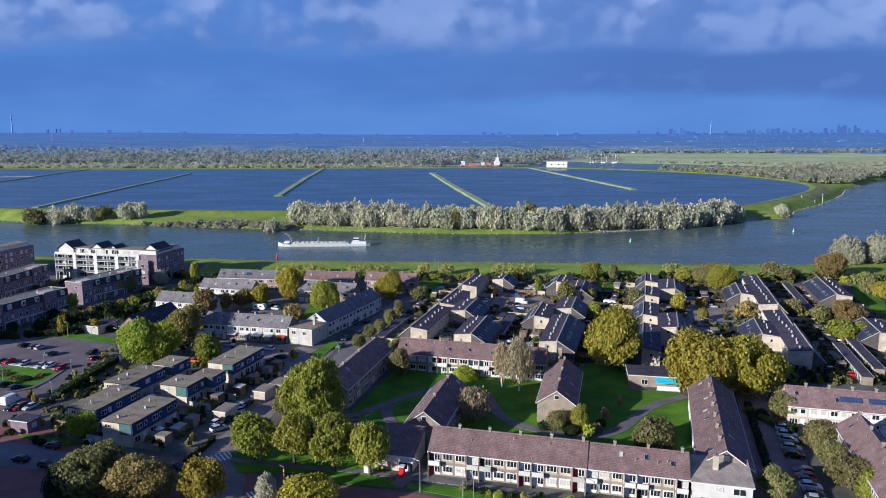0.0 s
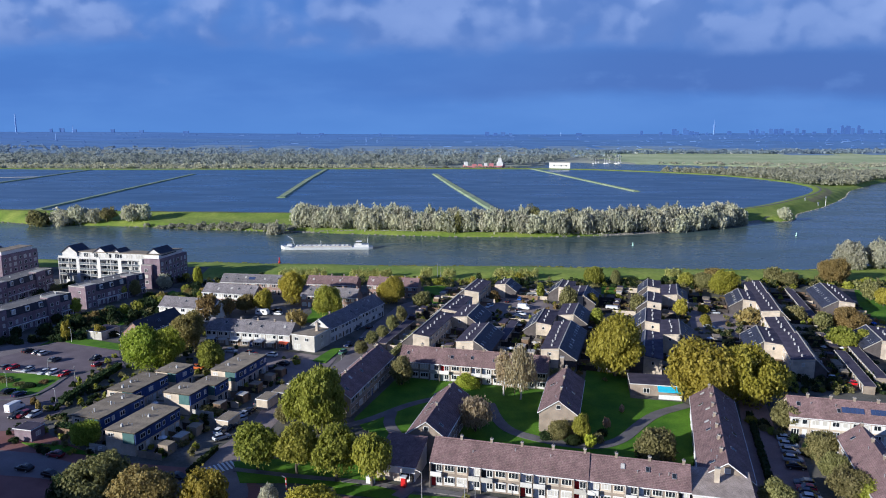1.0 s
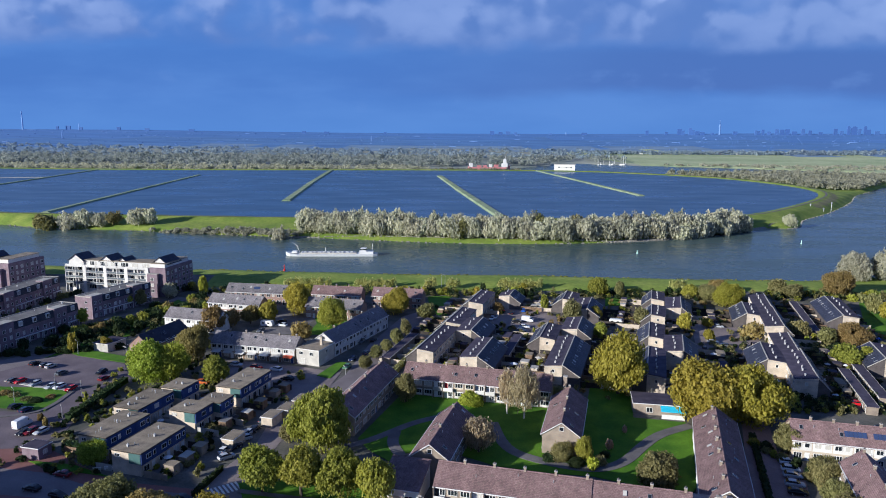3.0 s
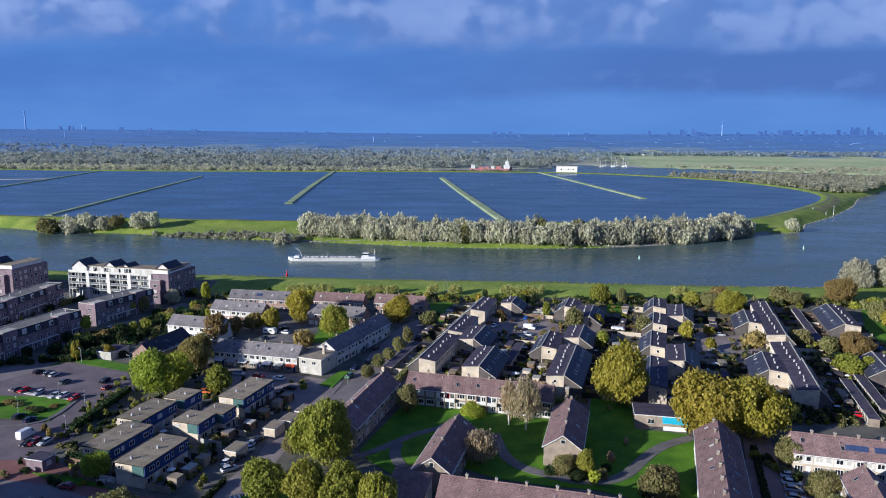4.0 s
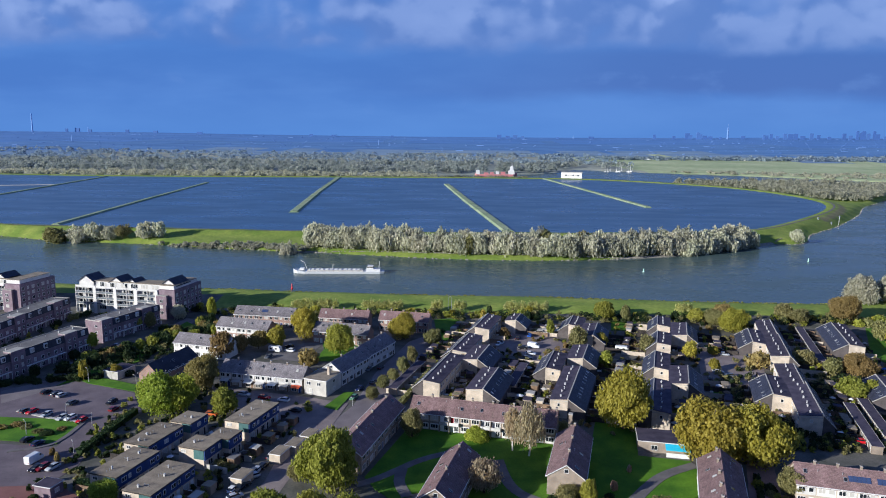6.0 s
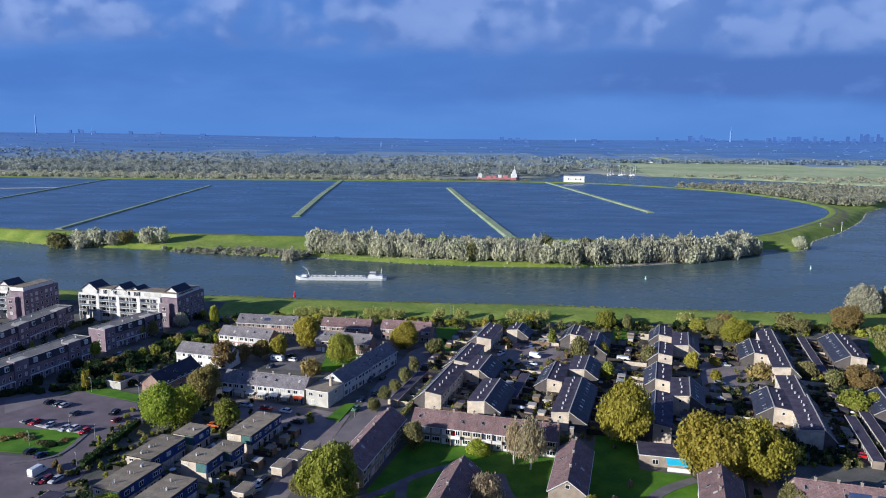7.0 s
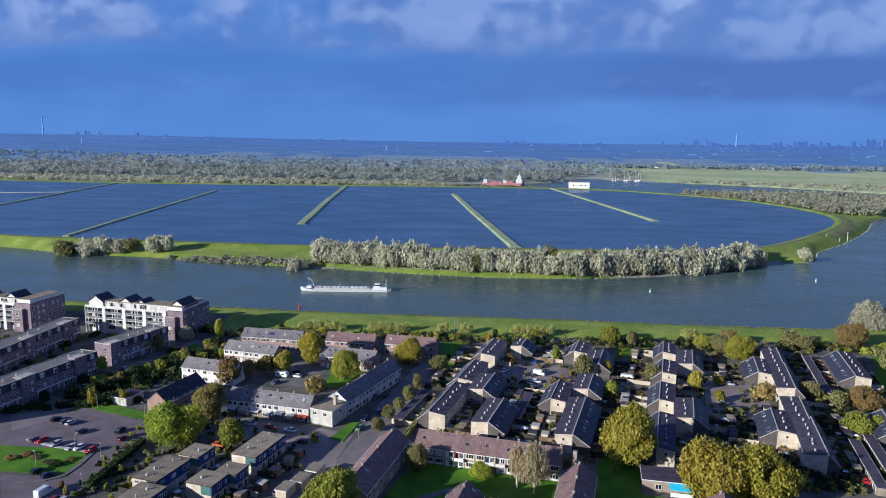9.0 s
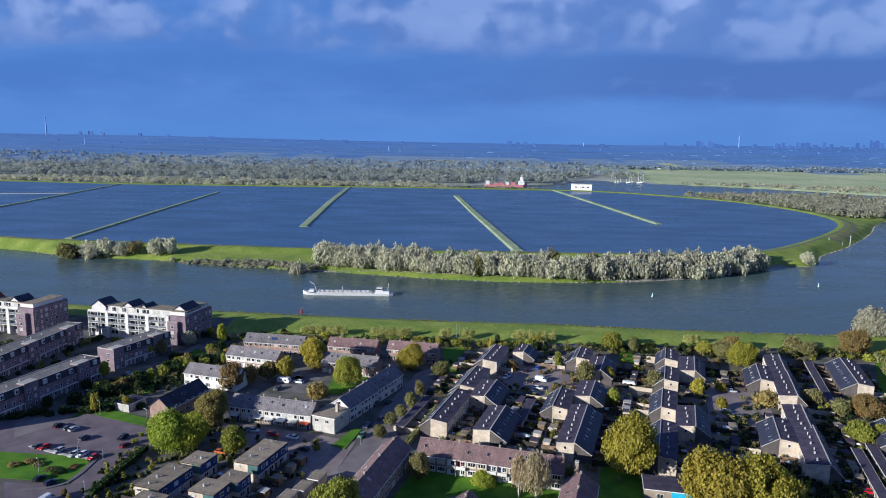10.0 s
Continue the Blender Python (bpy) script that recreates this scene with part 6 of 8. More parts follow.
def apartment(x, y, turn, bays, label, roofs, dark, brick_wing=0.0, name="apartment_building"):
    """White five-storey flats with balconies in every bay, a set-back top floor and dark gabled roofs. The front is -y, the origin the front's left corner."""
    top = thing(name, x, y, 1.8, turn, label, "flats", "riverside flats")
    w, D, fl = 5.85, 12.0, 2.85
    L = bays * w
    claim(x, y, turn, 0, L + brick_wing, 0, 26 if brick_wing else D)
    b = Build()
    b.box(0, L, 1.9, D, -3, 4 * fl)
    part("wall", b, WHITE, top)
    b = Build()
    b.box(0.5, L - 0.3, 3.4, D - 0.6, 4 * fl, 5 * fl - 0.1, 0)
    b.box(0.2, L, 3.0, D - 0.3, 5 * fl - 0.1, 5 * fl + 0.15, 1)
    part("top_storey", b, [WHITE, ROOF_GRAVEL], top, "white set-back top storey with a flat roof")
    for i in range(bays):
        x0, x1 = i * w, (i + 1) * w
        solid = i % 2 == 1
        if solid:
            p = Build()
            p.box(x0 + w * 0.72, x1 - 0.1, 0.0, 1.6, -3, 4 * fl + 0.9)
            part("stair_tower", p, WHITE, top, "white projecting wall strip")
        for f in range(5):
            z = f * fl
            xr = x1 - (w * 0.3 if solid else 0.15)
            if f:
                p = Build()
                p.box(x0 + 0.12, xr, 0.1, 1.9 if f < 4 else 3.4, z - 0.2, z, 0)
                p.box(x0 + 0.12, xr, 0.1, 0.16, z + 0.12, z + 1.0, 1 if f < 4 else 0)
                p.box(x0 + 0.12, xr, 0.08, 0.18, z + 1.0, z + 1.07, 0)
                part("balcony", p, [WHITE, BALUSTRADE], top, "white balcony with a grey glass balustrade")
            yy = 1.89 if f < 4 else 3.39
            window(top, x0 + w * 0.26, yy, z + 1.25, 2.5, 2.2, 0, 3)
            window(top, x0 + w * 0.60, yy, z + 1.25, 1.4, 2.2, 0, 1)
        p = Build()
        p.box(x0 - 0.1, x0 + 0.12, 0.0, 1.6, -3, 4 * fl + 0.2)
        part("pier", p, WHITE, top)
    if brick_wing:
        p = Build()
        p.box(L, L + brick_wing, 0.5, 24, -3, 4.35 * fl)
        part("brick_wing", p, BRICK_PURPLE, top, "purple-brick side wing")
        p = Build()
        p.box(L - 0.1, L + 5.5, -1.2, 6, -3, 3.4 * fl)
        p.box(L - 0.2, L + 5.6, -1.3, 6.1, 3.4 * fl, 3.4 * fl + 0.25, 1)
        part("brick_bay", p, [BRICK_PURPLE, CONCRETE], top, "purple-brick corner bay")
        p = Build()
        p.box(L + 0.2, L + brick_wing - 1.2, 2, 22, 4.35 * fl, 5.0 * fl, 0)
        p.box(L, L + brick_wing - 0.9, 1.8, 22.2, 5.0 * fl, 5.0 * fl + 0.2, 1)
        part("wing_top", p, [WHITE, ROOF_GRAVEL], top, "white top storey over the wing")
        for f in range(5):
            for k in range(7):
                yy = 2.4 + k * 3.3
                if f < 4:
                    window(top, L + brick_wing + 0.01, yy, f * fl + 1.4, 1.1 if k % 2 else 1.7, 1.7, 90, 1 if k % 2 else 2)
        for f in range(3):
            window(top, L + 2.6, -1.21, f * fl + 1.5, 1.8, 1.5, 0, 2)
    for rx, ry, rl, rw in roofs:
        g = Build()
        z0, z1 = 5 * fl - 0.4, 5 * fl + rw * 0.33
        g.poly([(rx - rw / 2, ry, z0), (rx + rw / 2, ry, z0), (rx, ry, z1 - 0.15)], 0)
        g.poly([(rx + rw / 2, ry + rl, z0), (rx - rw / 2, ry + rl, z0), (rx, ry + rl, z1 - 0.15)], 0)
        g.box(rx - rw / 2, rx + rw / 2, ry, ry + rl, 4 * fl, z0, 0)
        part("gable", g, WHITE, top, "white gable")
        for s in (-1, 1):
            q = Build()
            a = [(rx, ry - 0.5, z1), (rx, ry + rl + 0.5, z1), (rx + s * (rw / 2 + 0.6), ry + rl + 0.5, z0 - 0.25), (rx + s * (rw / 2 + 0.6), ry - 0.5, z0 - 0.25)]
            a = a if s < 0 else a[::-1]
            q.solid([(px, py, pz - 0.05) for px, py, pz in a], [(px, py, pz + 0.2) for px, py, pz in a])
            part("gable_roof", q, dark, top, "dark roof slope" if dark is ROOF_BLUE else "roof slope")
    return top


def corner_annex(x, y, turn, w=5.0, d=5.5, front=4.2, back=6.6, roofing=None, label="brown-tiled corner building with a white wall", tall=None):
    """A link between two blocks of flats: white walls under a tiled lean-to."""
    top = thing("corner_building", x, y, 0, turn, label, "building")
    claim(x, y, turn, -w, w, -d, d)
    b = Build()
    b.solid([(-w, -d, 0), (w, -d, 0), (w, d, 0), (-w, d, 0)], [(-w, -d, front), (w, -d, front), (w, d, back), (-w, d, back)])
    part("wall", b, WHITE, top)
    b = Build()
    k = (back - front) / (2 * d)
    a = [(-w - 0.3, -d - 0.4, front - 0.4 * k), (w + 0.3, -d - 0.4, front - 0.4 * k), (w + 0.3, d + 0.3, back + 0.3 * k), (-w - 0.3, d + 0.3, back + 0.3 * k)]
    b.solid(a, [(p, q, r + 0.2) for p, q, r in a])
    part("roof", b, roofing or ROOF_PALE, top, "weathered tiled lean-to roof")
    g = Build()
    g.box(-w - 0.3, w + 0.3, -d - 0.55, -d - 0.4, front - 0.1, front + 0.06)
    part("gutter", g, FRAME, top)
    for wx, wz, ww, wh in ((w * 0.5, 1.4, 2.2, 1.6),) + (((-w * 0.1, front - 1.1, 1.5, 1.0), (w * 0.58, front - 1.3, 2.4, 1.4)) if front > 5 else ()):
        window(top, wx, -d - 0.01, wz, ww, wh, 0, 2)
    part("door", door_mesh(DARKWOOD), None, top, "", pose(w * 0.84 if front < 5 else -w * 0.6, -d - 0.01, 0))
    p = Build()
    p.box(-w + 0.1, w * 0.2 - 1.2 * (front > 5), -d - 0.06, -d, 0.1, 1.9)
    part("facade_panel", p, BRICK_CREAM, top)
    if tall:
        chimney(top, *tall)
    return top


# an unseen plain slab, added out of view so its shade crosses the junction
slab = thing("unseen_shade_slab", -134.0, 83.0, 0, 122.0, "plain tall brick slab, out of view, added to shade the junction", "flats")
b = Build()
b.box(-41, 48, -7, 7, 0, 26.5)
part("wall", b, BRICK_TAN, slab)
b = Build()
b.box(-41.3, 48.3, -7.3, 7.3, 26.5, 26.9)
part("roof", b, ROOF_GRAVEL, slab)

apartment(-192.3, 343.0, -11.5, 8, "white riverside flats with balconies and dark gabled roofs", [(4.6, 2.6, 9.0, 8.4), (21.3, 3.5, 8.6, 7.4), (29.7, 4.4, 7.2, 4.8), (50.2, 4.4, 11.2, 8.2)], ROOF_BLUE, 9.0)
apartment(-268.5, 350.5, -11.5, 7, "white riverside flats with one red gabled roof", [(17.8, 2.7, 9.0, 8.2)], ROOF_RED, 9.0)
apartment(-239.0, 346.0, -11.5, 2, "white flats with dark gabled roofs beside the red roof", [(5.4, 2.7, 9.0, 7.4)], ROOF_BLUE, 0.0)
corner_annex(-9.6, 148.2, -13.8, 4.4, 4.8, 3.6, 6.2, ROOF_BROWN)
corner_annex(55.4, 131.6, -13.5, 5.6, 4.2, 5.2, 6.6, ROOF_PALE, "white corner house with a low tiled roof and tall chimney", (-0.8, 0.2, 6.4, BRICK_CREAM, 1.0, 0.8, 2.6))
box_house("flat_roofed_house", -47.5, 240.0, -20.0, 9.0, 10.5, 5.6, CONCRETE, ROOF_GRAVEL, "pale flat-roofed corner house beside the shops", ((-2.6, 4.2, 1.6, 1.2), (1.5, 4.2, 1.4, 1.2), (-2.2, 1.5, 2.4, 1.7)), (2.0, 1.0, 5.7, BRICK_CREAM, 0.9, 0.9, 3.2))
shop = box_house("pavilion", 61.5, 198.5, -10.0, 14.0, 9.0, 3.2, BRICK_TAN, ROOF_FELT, "low flat-roofed pavilion with a turquoise awning", ((-2.4, 1.5, 1.8, 1.5),))
b = Build()
b.solid([(0.6, -7.2, 2.2), (7.4, -7.2, 2.2), (7.4, -4.5, 2.9), (0.6, -4.5, 2.9)], [(0.6, -7.2, 2.32), (7.4, -7.2, 2.32), (7.4, -4.5, 3.02), (0.6, -4.5, 3.02)])
part("awning", b, AWNING, shop, "bright turquoise awning")
b = Build()
b.box(0.8, 7.2, -6.9, -6.8, 0, 1.3)
part("screen_wall", b, FRAME, shop, "white screen below the awning")
box_house("kiosk", -103.5, 165.0, -14.0, 5.0, 4.2, 2.9, BRICK_PURPLE, ROOF_FELT, "small brick kiosk with a flat roof", ())
box_house("garage", -127.0, 252.5, 72.0, 9.0, 6.5, 2.9, CONCRETE, ROOF_FELT, "low pale garage with a dark flat roof", ())
for ux, uy in ((-49.5, 186.0), (-46.4, 191.5), (-43.5, 198.0), (-56.0, 172.0)):
    box_house("garage", ux, uy, 73.5, 5.6, 3.4, 2.7, BRICK_CREAM, ROOF_GRAVEL, "cream-brick garage with a flat roof", ())
box_house("flat_roofed_house", -118.0, 121.0, -20.0, 13.0, 9.0, 5.4, BRICK_DARK, ROOF_BLUE, "dark house at the edge of the junction", ((0, 4.0, 2.0, 1.2),))

b = Build()
b.box(-0.55, 0.55, -0.55, 0.55, 0, 2.3, 0, 0.03)
b.box(-0.6, 0.6, -0.6, 0.6, 2.3, 2.5, 1)
ob = alone("post_box", b, [REDPAINT, FRAME], "tall red box with a white top on the pavement", "box")
ob.matrix_world = pose(-8.8, 140.6, 0.1, 0, 0, -14)
b = Build()
b.box(-0.9, 0.9, -0.45, 0.45, 0, 1.6)
b.box(-0.95, 0.95, -0.5, 0.5, 1.6, 1.7)
ob = alone("utility_cabinet", b, FRAME, "white utility cabinet on the grass", "cabinet")
ob.matrix_world = pose(-16.1, 142.1, 0.1, 0, 0, -14)
pole = thing("striped_post", -32.8, 135.3, 0, 0, "red and white striped signal post with a lamp", "post")
for i in range(9):
    b = Build()
    b.tube((0, 0, i * 0.55), (0, 0, (i + 1) * 0.55), 0.12, 0.12, 8)
    part("band", b, REDPAINT if i % 2 == 0 else FRAME, pole)
b = Build()
b.tube((0, 0, 4.9), (-0.9, 0.2, 5.3), 0.07, 0.05, 6)
part("arm", b, METAL, pole)
hedge(-107.0, 186.0, 86.0, 31.0, 2.2, 2.0, "dark", "tall clipped hedge between gardens and the road")
hedge(-57.0, 145.5, 80.0, 13.0, 1.2, 1.3, "dark")
hedge(-98.5, 168.5, -10.0, 14.0, 2.6, 2.2, "dark", "dense dark hedge beside the kiosk")
hedge(-20.0, 221.0, 75.5, 40.0, 1.6, 1.8, "olive", "overgrown hedge along the residential road")
hedge(2.0, 217.0, -13.8, 36.0, 2.4, 2.6, "olive", "overgrown hedge behind the row of flats")
hedge(70.5, 142.0, 73.2, 40.0, 1.6, 1.2, "dark", "low dark planting along the long flats")

# ---- roads, lawns and paths ----
sheet("road", [(-41.4, 206.4), (-34.7, 225.9), (-30.9, 258.3), (-20.8, 299.9), (-10.8, 312.9), (-9.0, 302.0), (-14.2, 276.7), (-21.1, 243.5), (-26.2, 217.1), (-31.3, 202.4)], 0.034, ASPHALT, "grey residential road between terraces", "road")
sheet("road", [(-50.4, 211.7), (-40.7, 217.1), (-38.1, 202.4), (-42.9, 185.6), (-46.8, 152.5), (-45.4, 139.1), (-43.8, 131.7), (-49.4, 129.9), (-57.7, 148.2), (-50.4, 172.7)], 0.043, PAVING, "brick-paved street beside the flat-roofed houses", "road")
sheet("road", [(-120.3, 167.7), (-104.6, 170.1), (-91.1, 161.0), (-78.8, 152.5), (-58.0, 149.1), (-50.5, 153.6), (-42.3, 142.9), (-36.4, 139.1), (-33.2, 125.7), (-89.6, 121.8)], 0.032, REDPATH, "reddish brick-paved junction", "road")
sheet("road", [(-114.6, 159.1), (-96.5, 156.0), (-84.4, 150.7), (-66.6, 148.2), (-59.7, 146.9), (-54.4, 139.1), (-57.3, 137.2), (-72.7, 139.6), (-89.7, 144.2), (-106.0, 146.3)], 0.061, ASPHALT, "grey asphalt road lane crossing the junction", "road")
sheet("road", [(-56.7, 149.1), (-50.3, 153.0), (-45.6, 148.2), (-41.8, 139.1), (-39.0, 126.7), (-44.5, 126.7), (-49.4, 139.1)], 0.07, ASPHALT, "grey asphalt side street at the crossing", "road")
sheet("parking_lot", [(-190.0, 232.0), (-148.7, 240.1), (-142.8, 245.6), (-132.1, 242.8), (-113.0, 234.1), (-108.6, 225.3), (-107.9, 217.1), (-118.6, 210.6), (-180.0, 204.0)], 0.054, LOTBRICK, "wide brick-paved parking lot", "parking")
sheet("road", [(-109.7, 227.8), (-102.8, 217.1), (-105.8, 192.1), (-104.2, 178.7), (-106.9, 169.1), (-120.3, 167.7), (-137.2, 193.0), (-116.7, 191.2), (-117.5, 208.5), (-107.7, 216.6)], 0.068, LOTBRICK, "curving brick-paved road beside the parking lot", "road")
sheet("road", [(87.3, 201.4), (92.8, 196.6), (83.8, 167.7), (71.0, 131.0), (60.1, 126.7), (69.9, 152.5)], 0.062, BRICKROAD, "narrow brick-paved parking street", "road")
sheet("parking_strip", [(84.0, 171.2), (89.7, 170.1), (75.6, 131.0), (70.9, 130.3)], 0.071, BRICKROAD, "parking strip of brown bricks", "parking")
sheet("road", [(-41.6, 136.2), (-30.9, 135.3), (-21.1, 136.7), (-7.4, 133.9), (8.5, 128.6), (22.9, 121.8), (-37.6, 121.8)], 0.08, REDPATH, "reddish street along the flats", "road")
sheet("parking_court", [(13.1, 312.9), (25.9, 328.3), (45.7, 315.2), (48.8, 286.9), (36.4, 273.2), (28.0, 280.4), (17.8, 284.1)], 0.074, PAVING, "brick-paved parking court between houses", "parking")
sheet("parking_court", [(104.8, 296.8), (126.8, 304.1), (126.6, 280.4), (117.4, 256.8), (101.4, 240.7), (90.8, 247.8)], 0.078, PAVING, "brick-paved parking court among small trees", "parking")
sheet("road", [(-160.8, 234.1), (-149.1, 247.8), (-139.4, 284.1), (-133.0, 334.7), (-126.2, 329.6), (-132.5, 276.7), (-141.1, 240.7), (-153.5, 222.9)], 0.082, ASPHALT, "shaded street along the purple-brick terraces", "road")
sheet("parking_lot", [(-80.4, 291.8), (-68.5, 315.2), (-56.3, 302.0), (-62.7, 271.5), (-78.2, 273.2)], 0.086, PATH, "grey parking place beside a lawn", "parking")
sheet("forecourt", [(-88.5, 242.1), (-52.3, 233.4), (-36.5, 227.8), (-38.7, 210.6), (-55.0, 209.0), (-81.4, 221.7)], 0.09, PAVING, "paved forecourt of the shops", "forecourt")
sheet("road", [(-20.8, 299.9), (-6.3, 318.7), (58.7, 330.8), (58.0, 323.4), (-4.9, 310.7), (-15.2, 286.9)], 0.092, ASPHALT, "grey street below the dike", "road")
sheet("lawn", [(-24.2, 176.4), (-14.7, 208.5), (-8.7, 211.7), (20.9, 205.4), (41.8, 202.4), (45.6, 217.1), (59.2, 217.1), (53.1, 192.1), (67.1, 189.0), (68.5, 185.2), (57.9, 152.5), (54.8, 148.2), (34.3, 156.9), (23.8, 158.5), (11.8, 161.7), (2.3, 167.7), (-4.6, 170.1), (-12.0, 167.7), (-12.9, 161.7), (-20.8, 170.1)], 0.088, GRASS_LAWN, "bright green courtyard lawn between the flats", "lawn", thick=0.08)
sheet("lawn", [(-48.9, 151.9), (-41.3, 153.6), (-18.7, 151.9), (-11.6, 144.2), (-17.6, 142.1), (-22.2, 140.1), (-32.3, 142.1), (-44.5, 142.1)], 0.092, GRASS_LAWN, "shaded lawn under a row of trees", "lawn", thick=0.1)
sheet("lawn", [(-24.0, 139.9), (-15.7, 141.6), (-8.6, 137.9), (-9.2, 135.1), (-23.0, 137.7)], 0.096, GRASS_LAWN, "sunlit grass strip beside the street", "lawn", thick=0.1)
sheet("lawn", [(-7.4, 137.4), (1.9, 136.2), (13.2, 131.2), (9.7, 129.5), (-7.7, 135.3)], 0.1, GRASS_LAWN, "sunlit grass strip in front of the flats", "lawn", thick=0.1)
sheet("lawn", [(-172.0, 214.0), (-146.1, 211.7), (-123.4, 210.6), (-118.1, 206.4), (-117.7, 193.0), (-135.1, 194.8), (-165.0, 196.0)], 0.134, GRASS_LAWN, "green lawn beside the parking lot", "lawn", thick=0.1)
sheet("lawn", [(-140.9, 247.8), (-136.6, 250.7), (-116.1, 242.1), (-113.6, 235.4), (-134.2, 242.8)], 0.138, GRASS_LAWN, "grass verge behind the parking lot", "lawn", thick=0.1)
sheet("lawn", [(-62.4, 310.7), (-50.3, 315.2), (-41.4, 291.8), (-49.9, 271.5), (-57.5, 271.5), (-55.9, 286.9)], 0.142, GRASS_LAWN, "green lawn between terraces", "lawn", thick=0.1)
sheet("lawn", [(-44.2, 224.1), (-39.5, 238.0), (-36.1, 238.0), (-39.3, 221.7)], 0.156, GRASS_LAWN, "small lawn at the terrace end", "lawn", thick=0.1)
sheet("lawn", [(201.1, 339.9), (214.8, 337.3), (177.7, 273.2), (174.4, 286.9)], 0.15, GRASS_LAWN, "green meadow beside the last houses", "lawn", thick=0.1)
sheet("lawn", [(-10.8, 337.3), (4.5, 341.2), (2.1, 312.9), (-3.4, 296.8), (-8.8, 312.9)], 0.154, GRASS_LAWN, "green corner with a footpath below the dike", "lawn", thick=0.1)
sheet("lawn", [(77.3, 341.2), (89.9, 341.2), (85.1, 322.2), (73.1, 322.2)], 0.158, GRASS_LAWN, "green plot below the dike", "lawn", thick=0.1)
sheet("lawn", [(-103.9, 161.7), (-92.0, 160.1), (-79.5, 153.9), (-85.5, 155.4), (-97.5, 157.9)], 0.172, GRASS_LAWN, "dark grass verge beside the junction", "lawn", thick=0.08)
path_strip([(-26.0, 171.9), (-21.3, 174.9), (-15.9, 180.3), (-10.8, 186.0), (-3.9, 190.7), (2.6, 193.0)], 2.6, 0.245, PATH, "winding grey footpath over the courtyard lawn")
path_strip([(-14.4, 181.1), (-15.0, 173.8), (-11.9, 166.3)], 3.0, 0.248, PATH, "grey footpath branching across the lawn")
path_strip([(12.4, 187.7), (13.7, 176.4), (16.4, 169.1), (23.2, 164.3), (31.0, 161.0), (37.7, 160.4), (44.2, 164.3), (51.0, 173.8), (57.6, 181.1), (68.0, 186.8)], 3.2, 0.245, PATH, "winding grey footpath round the courtyard lawn")
path_strip([(-47.5, 148.2), (-32.9, 145.0), (-17.7, 142.6), (-9.5, 140.1), (-2.9, 139.1), (13.5, 134.8), (24.3, 129.9)], 1.6, 0.26, PATH, "grey pavement along the street")
path_strip([(70.9, 192.1), (62.7, 165.0), (57.7, 148.2)], 1.4, 0.25, PATH, "narrow path along the long flats")
path_strip([(-9.9, 136.2), (-7.7, 139.6), (-5.5, 144.2)], 3.0, 0.265, PATH, "paved way to the corner house")
path_strip([(-144.3, 217.1), (-127.8, 210.6), (-117.8, 209.0)], 1.2, 0.27, CONCRETE, "pale kerb strip at the parking lot")
path_strip([(-117.8, 209.0), (-117.2, 192.1), (-128.9, 187.7)], 1.4, 0.27, PATH, "pale pavement beside the lawn")
zebra(-53.4, 147.4, 36.0, 6.2, 7, 4.2, "white zebra crossing on dark asphalt")
zebra(-39.3, 132.1, 36.0, 5.4, 7, 3.5, "white zebra crossing near the trees")
sheet("lawn", [(-144.3, 239.4), (-136.0, 276.7), (-130.1, 327.1), (-120.7, 317.5), (-126.3, 268.1), (-137.5, 249.2)], 0.206, GRASS_LAWN, "shaded grass verge with shrubs along the street", "lawn", thick=0.08)

# ---- vehicles ----
car(-143.8, 232.8, 73.5, "black")
car(-139.4, 230.9, 73.5, "slate")
car(-136.8, 230.2, 73.5, "silver")
car(-129.4, 223.5, 73.5, "slate")
car(-116.6, 224.7, 73.5, "black")
car(-112.9, 218.8, 73.5, "maroon")
car(-140.9, 216.0, 73.5, "slate")
car(-138.5, 215.5, 73.5, "red")
car(-132.4, 213.3, 73.5, "silver")
car(-126.0, 211.1, 73.5, "silver")
car(-123.3, 211.1, 73.5, "white")
car(-118.8, 209.5, 73.5, "red")
car(-127.3, 194.8, 73.5, "black")
car(-122.8, 192.5, 73.5, "navy")
car(-117.5, 181.9, 73.5, "van")
car(-114.3, 177.2, 73.5, "black")
car(-112.7, 177.9, 73.5, "maroon")
car(-110.0, 177.9, 73.5, "silver")
car(-52.8, 181.1, 73.5, "black")
car(-53.7, 179.1, 73.5, "silver")
car(-54.7, 176.8, 73.5, "slate")
car(-55.0, 172.3, 73.5, "white")
car(-55.6, 168.7, 73.5, "black")
car(-57.1, 168.0, 73.5, "white")
car(-51.9, 186.8, 73.5, "slate")
car(-55.4, 164.2, 40, "silver")
car(-54.2, 174.6, 40, "silver")
car(-55.3, 170.4, 40, "black")
car(-91.4, 154.5, -16, "maroon")
car(-94.7, 147.7, -16, "black")
car(-87.0, 144.7, -16, "black")
car(-58.3, 143.9, -16, "black")
car(84.5, 164.3, -16, "white")
car(83.3, 160.7, -16, "white")
car(82.3, 157.5, -16, "silver")
car(80.8, 153.3, -16, "silver")
car(79.7, 149.6, -16, "black")
car(77.8, 142.1, -16, "slate")
car(77.1, 139.9, -16, "red")
car(76.7, 137.9, -16, "navy")
car(76.1, 135.5, -16, "white")
car(75.2, 132.6, -16, "slate")
car(74.5, 129.9, -16, "silver")
car(23.2, 309.6, -16, "red")
car(18.6, 296.8, 73.5, "white")
car(20.2, 298.9, 73.5, "silver")
car(28.7, 291.8, -16, "black")
car(33.8, 310.7, 73.5, "blue")
car(40.7, 312.9, -16, "white")
